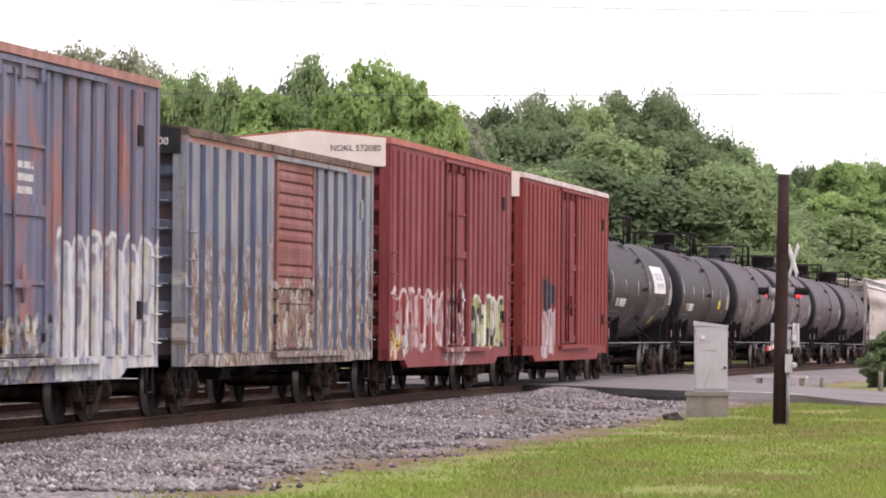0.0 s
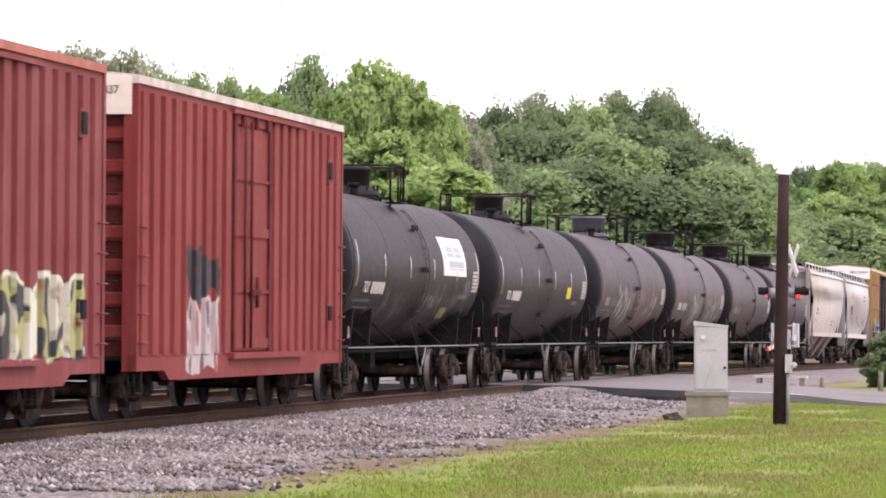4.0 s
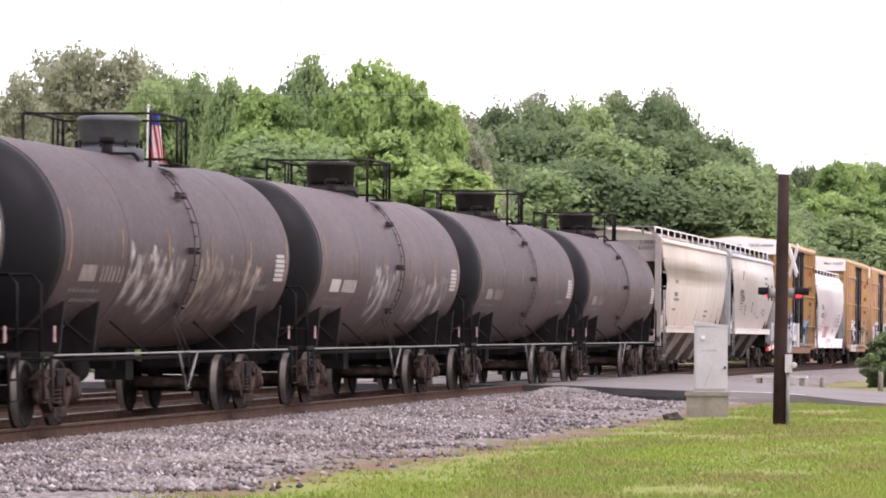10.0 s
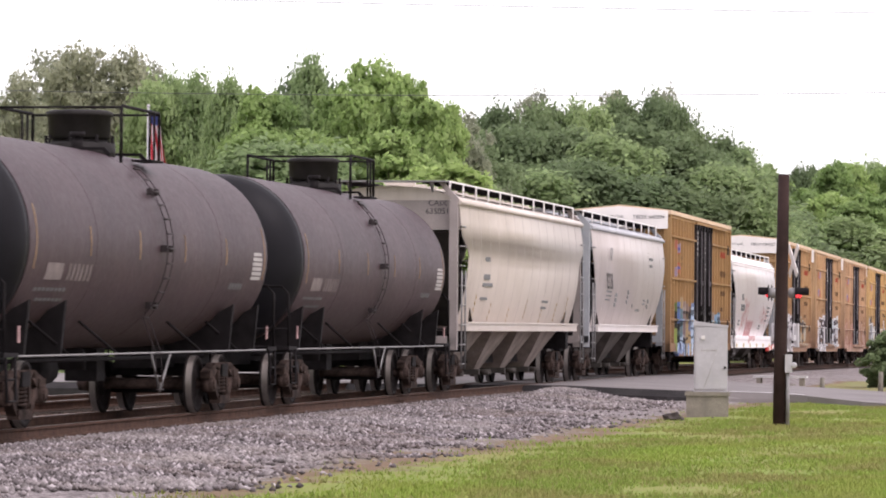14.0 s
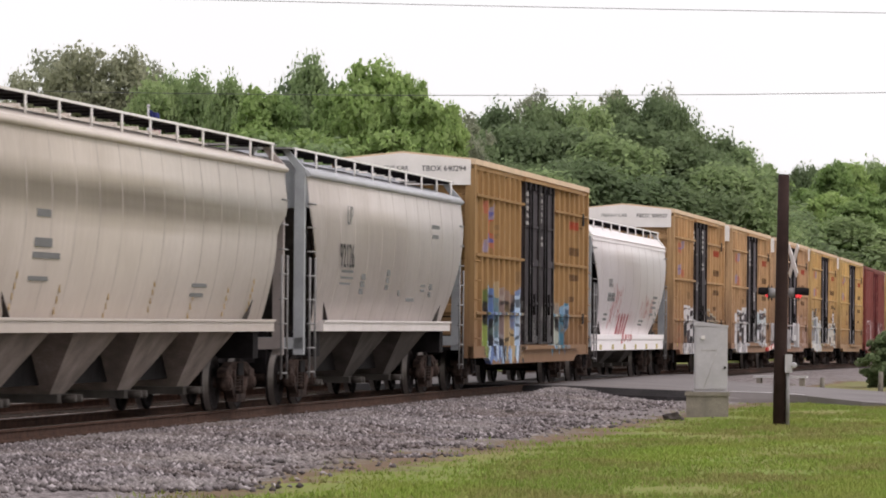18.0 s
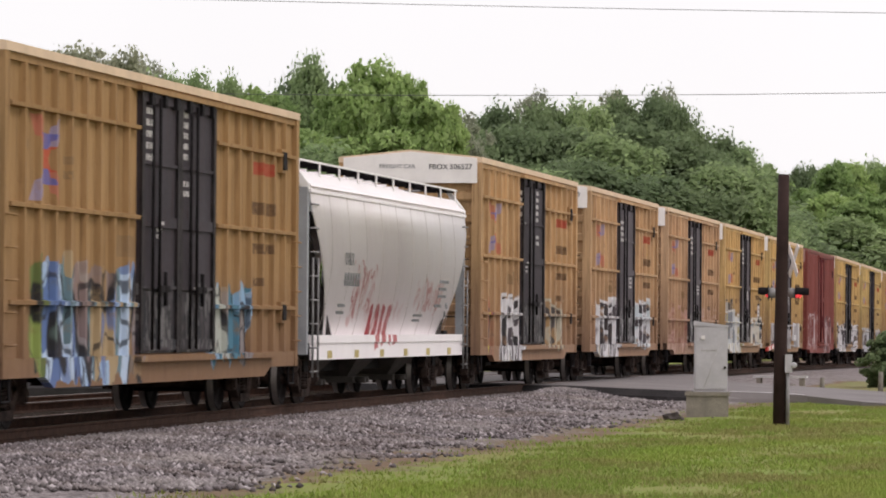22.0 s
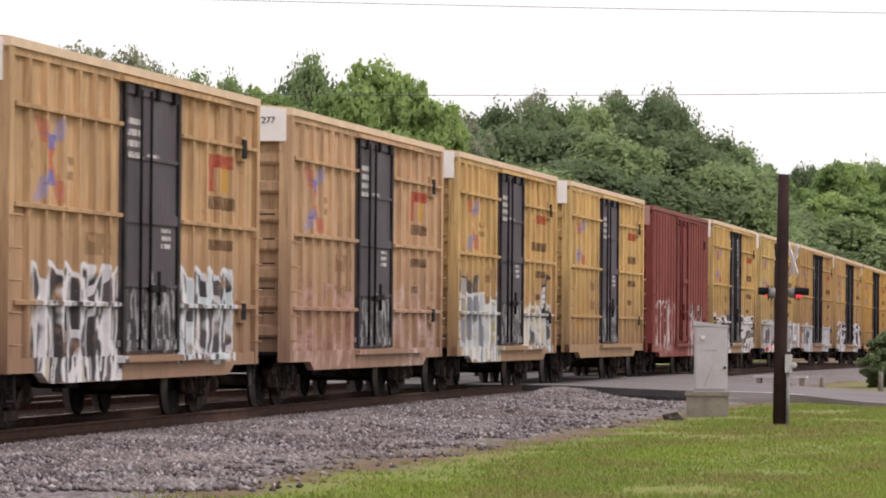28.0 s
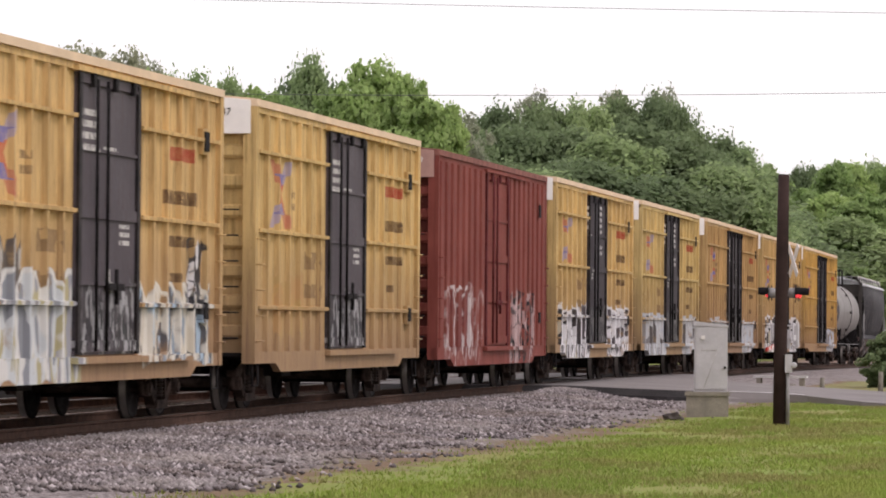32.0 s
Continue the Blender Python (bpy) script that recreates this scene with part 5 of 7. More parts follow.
for i, (lab, a, c, col, fade, dome) in enumerate(TANKS):
    tg = ()
    if i == 2:
        tg = ((-3.6, -0.1, 1.55, 2.5, ("smear", 1.0), ((0.42, 0.38, 0.37),)), (0.6, 5.4, 1.5, 2.45, ("smear", 1.0), ((0.36, 0.29, 0.24),)))
    if i == 3:
        tg = ((-2.4, 0.6, 1.6, 2.5, ("smear", 0.9), ((0.46, 0.44, 0.45),)), (2.2, 6.2, 1.5, 2.4, ("smear", 0.9), ((0.42, 0.39, 0.40),)))
    if i == 0:
        tg = ((-4.4, -1.2, 1.35, 2.0, ("smear", 1.6), ((0.10, 0.092, 0.095),)), (0.6, 6.4, 1.4, 2.2, ("smear", 1.4), ((0.11, 0.10, 0.105),)), (1.6, 2.9, 1.7, 2.1, ("smear", 0.7), ((0.34, 0.33, 0.34),)))
    sm = tank_paint("tank_shell_paint", col, fade, tags=tg, outline=col, low=(0.085, 0.060, 0.048) if i >= 2 else None, low_z=2.2)
    plates = [(6.45, 7.05, 0, 2, M_PALETXT)] + [(6.4, 7.1, a - 2.2, a, M_PALETXT) for a in (-1, -4, -7, -10, -13)]
    word = M_WHITE if i < 2 else M_PALETXT if i == 3 else M_DIMTXT
    marks = [(-5.3, -3.95, -20.5, -11.5, word), (-6.75, -5.0, -27, -25, M_GREYTXT), (-6.4, -4.9, -33, -31, M_GREYTXT), (5.0, 6.0, -22, -18, M_GREYTXT)]
    if i == 0:
        plates += [(2.6, 5.5, -3, 29, M_WHITE), (3.2, 4.1, 12, 21, M_FADE), (4.2, 5.0, 12, 21, M_FADE), (3.3, 5.2, 2, 9, M_FADE), (2.75, 3.05, 3, 25, M_FADE),
                   (3.4, 4.2, -40, -30, M_OLDYELLOW), (5.5, 6.1, -22, -6, GREYPATCH)]
    if i == 1:
        plates += [(3.7, 4.4, -16, -5, surface("yellow_decal", (0.62, 0.50, 0.05), 0.6, 0, 0.1))]
    short = dict(guard=(-1.0, 0.5), dome=(0.2, 0.36), pale_tape=M_WHITE) if i < 2 else dict(tape_m=M_DIMTAPE)
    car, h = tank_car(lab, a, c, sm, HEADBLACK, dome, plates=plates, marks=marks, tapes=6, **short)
    if i < 2:
        ang = radians(-16)
        stand = Matrix.Rotation(-ang, 4, "Y")
        lettering("TILX", 0.30, Matrix.Translation(((TANK_R + 0.010) * math.cos(ang), -5.92, TANK_Z + (TANK_R + 0.010) * math.sin(ang))) @ stand @ ON_SIDE, M_WHITE, car, squeeze=0.95)
    else:
        part("lettering", shell_patch(-6.45, -5.6, -20.5, -11.5), word, car)

# two grey hoppers
LIGHTGREY = car_paint("warm_grey_hopper_paint", (0.54, 0.475, 0.425), (0.61, 0.54, 0.49), rust=(0.38, 0.24, 0.10), rust_amount=0.03, dirt=0.10, rough=0.45, gloss=0.28, low=(0.36, 0.29, 0.26), low_z=2.4)
COOLGREY = car_paint("cool_grey_hopper_paint", (0.60, 0.54, 0.52), (0.67, 0.61, 0.595), rust_amount=0.02, dirt=0.16, rough=0.45, gloss=0.28)
# shade of the pale hoppers' open ends, held in the slope sheets' tone
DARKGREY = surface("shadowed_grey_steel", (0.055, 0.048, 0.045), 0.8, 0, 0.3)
HOPEND = surface("hopper_end_grey", (0.33, 0.285, 0.275), 0.6, 0, 0.15, 2, 30)
HOPEND2 = surface("hopper_end_cool_grey", (0.36, 0.37, 0.39), 0.6, 0, 0.15, 2, 30)
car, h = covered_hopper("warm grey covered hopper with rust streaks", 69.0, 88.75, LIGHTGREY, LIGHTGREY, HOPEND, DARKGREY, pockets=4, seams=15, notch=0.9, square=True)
lettering("CAIX\n635051", 0.175, Matrix.Translation((1.0, -h + 0.155, 3.95)) @ ON_END, M_CAPTXT, car)
RUNS = surface("rust_runs", (0.46, 0.32, 0.15), 0.8, 0, 0.3)
sheet_bars([(yy, yy + 0.05, zz, hh) for yy, zz, hh in ((-7.2, 1.6, 0.55), (-4.9, 1.55, 0.45), (-2.1, 1.5, 0.4), (0.5, 1.6, 0.5), (3.2, 1.5, 0.45), (5.6, 1.55, 0.5), (7.4, 1.6, 0.6))], RUNS, car)
sheet_bars([(-6.6, -5.9, 2.85, 0.10), (-6.6, -5.7, 2.45, 0.12), (-6.6, -5.2, 2.3, 0.08), (-6.6, -5.6, 2.0, 0.06), (3.0, 4.0, 2.0, 0.06), (3.0, 3.9, 1.85, 0.06)], M_GREYTXT, car)
car, h = covered_hopper("cool grey covered hopper with a few markings", 90.4, 107.3, COOLGREY, surface("blue_grey_roof", (0.46, 0.46, 0.49), 0.6, 0, 0.12, 1.5, 30, 0.05), HOPEND2, DARKGREY, pockets=3, seams=12, notch=1.5, chute_m=surface("dark_chute_steel", (0.105, 0.090, 0.084), 0.8, 0, 0.4, 2, 30))
lettering("92126", 0.62, Matrix.Translation((1.572, -5.0, 2.66)) @ ON_SIDE, M_BLACKTXT, car, squeeze=0.9)
sheet_bars([(-5.2, -4.1, 2.38, 0.05), (-5.2, -4.0, 2.27, 0.04), (-5.2, -4.2, 2.16, 0.04), (-3.2, -2.8, 2.0, 0.4), (-0.6, -0.3, 2.1, 0.4), (0.9, 1.1, 2.0, 0.15), (4.4, 4.7, 2.0, 0.3), (3.4, 3.9, 2.2, 0.05), (3.4, 3.9, 2.1, 0.05), (4.3, 5.2, 3.4, 0.08), (4.3, 5.0, 3.2, 0.08), (2.0, 2.9, 1.9, 0.07)], M_GREYTXT, car)
lettering("UP", 0.5, Matrix.Translation((1.60, -4.9, 3.40)) @ ON_SIDE, M_GREYTXT, car, squeeze=0.9)
lettering("26", 0.17, Matrix.Translation((1.05, -h + 0.155, 3.75)) @ ON_END, M_GREYTXT, car)

# tall tan boxcar with double doors
GIRTS = (4.28, 2.98, 1.71)
BLUETAG = ((0.36, 0.48, 0.66), (0.12, 0.18, 0.36), (0.46, 0.56, 0.70), (0.14, 0.22, 0.26), (0.40, 0.30, 0.18), (0.34, 0.46, 0.64))
TANP = car_paint("tan_boxcar_paint", (0.325, 0.196, 0.092), (0.385, 0.238, 0.115), rust_amount=0.3, dirt=0.4, low=(0.17, 0.10, 0.075), low_z=2.4, marks=side_marks(9.37, False)[0], emblem=side_marks(9.37, False)[1],
                 tags=((-7.8, -6.2, 0.75, 2.15, 1.1, ((0.26, 0.33, 0.10), (0.12, 0.16, 0.06), (0.40, 0.46, 0.55))), (-7.2, -1.9, 0.6, 2.25, 0.95, BLUETAG), (2.5, 5.6, 0.85, 2.05, 1.0, ((0.10, 0.16, 0.30), (0.26, 0.40, 0.56), (0.08, 0.20, 0.28), (0.42, 0.44, 0.40)))))
OFFWHITE = surface("off_white_end_plate", (0.84, 0.79, 0.77), 0.6, 0, 0.07, 2, 30, 0.05)
car, h = boxcar("tall tan boxcar with charcoal double doors and blue tags", 108.35, 127.1, TANP, PALE_ROOF, M_DOORGREY, TANP, doors=((-2.0, 0.45), (0.45, 2.9)), posts=(8, 6), belts=GIRTS,
                cap=OFFWHITE, text="TBOX 640294", note="FREIGHT CAR", sill=0.72)

# white grain hopper
WHITEP = car_paint("white_hopper_paint", (0.84, 0.78, 0.79), (0.88, 0.83, 0.84), rust_amount=0.02, dirt=0.06, rough=0.4, gloss=0.3, outline=(0.50, 0.16, 0.16),
                   tags=((-4.4, -2.2, 1.6, 2.5, 2.0, ((0.50, 0.17, 0.16),)), (-2.3, 0.2, 1.0, 1.85, ("slash", 0.62), ((0.44, 0.05, 0.06),)),
                         (2.3, 5.5, 1.8, 2.28, 1.8, ((0.52, 0.2, 0.19),)), (-0.2, 1.7, 1.55, 1.83, ("smear", 1.2), ((0.62, 0.38, 0.38),)), (2.3, 5.4, 1.8, 2.25, ("smear", 0.7), ((0.60, 0.32, 0.31),)), (-4.5, -2.2, 1.55, 2.35, ("smear", 0.7), ((0.62, 0.34, 0.33),))))
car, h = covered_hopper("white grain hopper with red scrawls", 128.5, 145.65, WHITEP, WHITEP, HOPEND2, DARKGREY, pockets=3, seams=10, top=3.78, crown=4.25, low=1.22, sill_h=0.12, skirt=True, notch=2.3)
lettering("DAKX", 0.34, Matrix.Translation((1.562, -5.1, 2.62)) @ ON_SIDE, M_GREYTXT, car, squeeze=0.9)
sheet_bars([(-5.4 + k * 0.26, -5.22 + k * 0.26, 2.14, 0.24) for k in range(6)], M_GREYTXT, car, 3.78, 1.22)
sheet_bars([(-5.6, -4.9, 1.75, 0.06), (-5.6, -4.9, 1.62, 0.06), (2.6, 3.6, 1.6, 0.05), (2.6, 3.4, 1.5, 0.05), (6.2, 6.4, 1.6, 0.35), (5.0, 6.1, 2.3, 0.06), (5.0, 5.9, 2.15, 0.06), (5.0, 6.0, 2.0, 0.06), (4.8, 5.6, 1.8, 0.06)], M_GREYTXT, car, 3.78, 1.22)

# yellow boxcars
WBK = (W, (0.06, 0.055, 0.06), (0.55, 0.54, 0.56), (0.10, 0.09, 0.10), (0.62, 0.60, 0.62), (0.05, 0.05, 0.055), (0.45, 0.40, 0.32))
YELLOWS = (
    # ends along the line, colour, tags in the car's space, end lettering, door, full logo
    (147.05, 162.7, (0.425, 0.268, 0.142), ((-5.0, -1.5, 0.6, 2.2, ("block", 0.88), WBK), (2.2, 5.7, 0.88, 2.15, ("block", 0.80), ((0.46, 0.42, 0.34), K, (0.36, 0.24, 0.14), (0.10, 0.09, 0.09), (0.40, 0.26, 0.14))), (-6.6, -5.9, 0.7, 2.1, 1.0, ((0.5, 0.42, 0.08), (0.36, 0.12, 0.08)))), "FBOX 506527", M_DOORGREY, False, "ochre boxcar with a charcoal door and white block tags"),
    (165.3, 180.6, (0.452, 0.292, 0.166), ((-6.3, -1.5, 0.6, 2.3, ("block", 0.95), WBK), (2.0, 6.0, 0.85, 2.35, ("block", 1.0), ((0.66, 0.65, 0.67), (0.06, 0.06, 0.07), (0.50, 0.55, 0.58), (0.10, 0.09, 0.10), (0.60, 0.58, 0.58)))), "760", M_DOORSLATE, True, "ochre boxcar with a slate door and white tags low down"),
    (183.2, 198.75, (0.459, 0.299, 0.185), ((-7.3, -1.2, 0.6, 2.0, ("smear", 1.2), (PINK,)), (-6.8, -2.0, 0.8, 2.2, ("smear", 0.6), ((0.26, 0.12, 0.10),)), (2.4, 7.2, 0.6, 2.2, ("smear", 1.1), ((0.58, 0.44, 0.42),))), "277", M_DOORSLATE, True, "tan boxcar with a slate door and pinkish faded tags"),
    (200.7, 215.7, (0.512, 0.340, 0.156), ((-6.9, -4.2, 1.75, 2.65, ("block", 0.7), ((0.12, 0.10, 0.09), (0.16, 0.12, 0.09), (0.42, 0.40, 0.38), (0.14, 0.11, 0.09))), (-6.9, -1.2, 0.6, 2.2, ("block", 1.05), ((0.62, 0.60, 0.58), (0.24, 0.25, 0.28), (0.52, 0.54, 0.56), (0.40, 0.36, 0.22), (0.30, 0.30, 0.33))), (2.3, 6.9, 0.85, 2.1, ("block", 0.95), ((0.62, 0.58, 0.52), (0.36, 0.46, 0.56), (0.10, 0.10, 0.11), (0.55, 0.50, 0.42), (0.25, 0.30, 0.36))), (5.3, 6.4, 1.5, 2.75, 2.4, (W, K, W, S))), "2085", M_DOORSLATE, False, "yellow boxcar with a slate door and grey-white tags"),
    (218.15, 233.8, (0.522, 0.357, 0.158), ((-6.0, -3.5, 1.2, 2.2, 1.6, ((0.473, 0.294, 0.124), (0.433, 0.264, 0.124), (0.464, 0.308, 0.103))),), "02147", M_DOORSLATE, False, "clean yellow boxcar with a slate door"),
)


def yellow_car(a, c, col, tags, text, door_m, full, lab, doors=((-1.55, 2.0),), posts=(6, 5), cap=OFFWHITE):
    faint = not tags or (not isinstance(tags[0][4], tuple) and tags[0][5][0][0] < 0.5)
    p = car_paint("yellow_boxcar_paint", col, outline=mul(col, 0.8) if faint else (0.07, 0.065, 0.07), fade=mul(col, 1.34), rust_amount=0.35, dirt=0.5, fine=0.08, tags=tags, low=(0.200, 0.120, 0.095), low_z=3.0,
                  marks=side_marks((c - a) / 2, full)[0], emblem=side_marks((c - a) / 2, full)[1])
    car, h = boxcar(lab, a, c, p, PALE_ROOF, door_m, p, doors=doors, posts=posts, belts=GIRTS, cap=cap, text=text, sill=0.78, eave=5.12, note="FREIGHT CAR" if len(text) > 7 else "")
    return car, h


for row in YELLOWS:
    yellow_car(*row)

# the lone dark red boxcar among them
RED3 = car_paint("maroon_paint", (0.19, 0.052, 0.044), (0.25, 0.075, 0.062), rust_amount=0.25, dirt=0.45,
                 tags=((-6.9, -2.0, 0.6, 2.2, ("smear", 0.7), ((0.56, 0.48, 0.48),)), (-6.7, -3.4, 0.8, 2.3, ("block", 0.9), ((0.52, 0.44, 0.44), (0.17, 0.05, 0.045), (0.2, 0.06, 0.05))), (2.0, 5.8, 0.6, 2.2, 1.6, ((0.2, 0.06, 0.05), (0.45, 0.32, 0.32), (0.2, 0.06, 0.05)))))
PINKCAP = surface("pinkish_end_plate", (0.42, 0.25, 0.22), 0.7, 0, 0.2, 2, 30)
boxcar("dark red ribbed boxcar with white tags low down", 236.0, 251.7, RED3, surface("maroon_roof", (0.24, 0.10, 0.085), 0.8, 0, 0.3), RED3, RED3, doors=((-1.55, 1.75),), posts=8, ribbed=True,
       cap=PINKCAP, text="39", text_m=M_WHITE, sill=0.72, rods=MAROON, panel=shaded_channel("shaded_maroon_channel", (0.085, 0.024, 0.022), (0.13, 0.04, 0.034)))
TAIL = (
    (253.4, 269.1, (0.502, 0.345, 0.150), ((-6.9, -1.3, 0.6, 2.1, ("block", 1.0), WBK), (2.3, 6.9, 0.6, 2.1, ("block", 1.0), WBK)), "6", M_DOORGREY, False, "yellow boxcar with a dark door and black and white tags"),
    (271.1, 286.8, (0.490, 0.357, 0.158), ((-6.9, -1.3, 0.6, 1.9, ("block", 0.9), (S, (0.24, 0.23, 0.24), (0.52, 0.52, 0.54), (0.12, 0.11, 0.11))), (3.0, 6.9, 0.6, 1.9, ("block", 0.9), (S, (0.24, 0.23, 0.24), (0.52, 0.52, 0.54), (0.12, 0.11, 0.11)))), "662", M_DOORGREY, False, "yellow boxcar with a dark door and grey tags"),
    (289.2, 307.7, (0.411, 0.265, 0.122), ((-7.9, -2.3, 0.6, 1.9, ("block", 0.9), (S, (0.24, 0.23, 0.24), (0.52, 0.52, 0.54), (0.12, 0.11, 0.11))), (3.3, 7.9, 0.6, 1.9, ("block", 0.9), (S, (0.24, 0.23, 0.24), (0.52, 0.52, 0.54), (0.12, 0.11, 0.11)))), "", M_DOORGREY, False, "long ochre boxcar with black double doors"),
    (309.6, 327.6, (0.446, 0.296, 0.132), ((-7.9, -2.3, 0.6, 2.1, ("block", 1.0), WBK), (3.3, 7.9, 0.6, 2.1, ("block", 1.0), WBK)), "", M_DOORGREY, False, "long yellow boxcar with black double doors"),
    (329.4, 348.1, (0.467, 0.289, 0.093), ((3.3, 7.9, 0.6, 1.7, ("block", 0.9), (S, (0.24, 0.23, 0.24), (0.52, 0.52, 0.54), (0.12, 0.11, 0.11))),), "", M_DOORGREY, False, "long orange-yellow boxcar before the tank car"),
)
for i, row in enumerate(TAIL):
    yellow_car(*row, **({} if i < 2 else dict(doors=((-2.0, 0.45), (0.45, 2.9)), posts=(8, 6))))
tank_car("pale grey dusty tank car at the tail", 351.2, 365.0, car_paint("pale_tank_paint", (0.20, 0.19, 0.18), (0.27, 0.25, 0.24), dirt=0.3, rough=0.45), GREYPATCH, DOMEBLACK, tapes=0)
covered_hopper("dark grey covered hopper with a pale roof at the tail", 367.5, 385.0, car_paint("dark_hopper_paint", (0.07, 0.07, 0.075), dirt=0.3), surface("pale_hopper_roof", (0.5, 0.5, 0.52), 0.6), DARKGREY, DARKGREY, pockets=3)

# ---- things by the crossing ----
def pole_and_meter():
    post = thing("utility_pole", "short dark creosoted wooden pole with a meter box", "pole", at=pose(-6.79, 78.5, GRASS_Z))
    bm = B()
    tube(bm, [(0.0, 0, -0.3), (0.01, 0, 1.5), (0.03, 0, 3.2), (0.05, 0, 4.72)], 0.135, 12, 0.105)
    part("shaft", bm, M_POLE, post)
    bm = B()
    box(bm, 0.11, 0.24, -0.20, -0.10, 1.00, 1.34)
    meter = part("meter_box", bm, M_CABINET, post, "white painted meter box")
    bm = B()
    lathe(bm, [(-0.25, 0.04), (-0.21, 0.055), (-0.18, 0.055)], "y", 14, (0.28, 0, 1.14))
    part("meter_dial", bm, M_CABINET, meter)
    bm = B()
    tube(bm, [(0.16, -0.12, -0.1), (0.16, -0.12, 1.0)], 0.035, 8)
    part("conduit", bm, M_GREYPIPE, post)


def relay_cabinet():
    cab = thing("relay_cabinet", "white steel signal cabinet on a concrete plinth", "cabinet", at=pose(-8.9, 86.3, GRASS_Z, 0, 0, 6))
    bm = B()
    box(bm, -0.50, 0.37, -0.36, 0.55, -0.25, 0.46)
    prism(bm, [(-0.53, 0.44), (0.40, 0.44), (0.40, 0.50), (0.38, 0.52), (-0.51, 0.52), (-0.53, 0.50)], "y", -0.39, 0.57)
    part("plinth", bm, M_CONC, cab, "stained grey concrete plinth")
    bm = B()
    box(bm, -0.345, 0.345, -0.3, 0.4, 0.52, 1.90)
    prism(bm, [(-0.36, 1.88), (0.36, 1.86), (0.36, 1.89), (-0.36, 1.985)], "y", -0.33, 0.43)
    part("body", bm, M_CABINET, cab)
    bm = B()
    box(bm, -0.31, 0.31, -0.325, -0.299, 0.58, 1.86)
    door = part("door", bm, M_CABINET, cab)
    bm = B()
    box(bm, -0.20, -0.12, -0.36, -0.32, 1.60, 1.68)
    part("lamp_cover", bm, M_WHITE, door, "small white fitting")
    bm = B()
    for k in range(6):
        box(bm, -0.20 + k * 0.05, -0.165 + k * 0.05, -0.329, -0.324, 1.36, 1.39)
    part("stencil", bm, M_PALETXT, door)
    bm = B()
    box(bm, 0.27, 0.31, -0.36, -0.32, 1.0, 1.05)
    part("latch", bm, M_STEEL, door)
    bm = B()
    tube(bm, [(-0.14, -0.329, 0.6), (0.18, -0.329, 1.5)], 0.0035, 4)
    part("seal_wire", bm, M_PALETXT, door)
    part("stencil", box(B(), 0.0, 0.12, -0.329, -0.324, 1.36, 1.39), M_PALETXT, door)


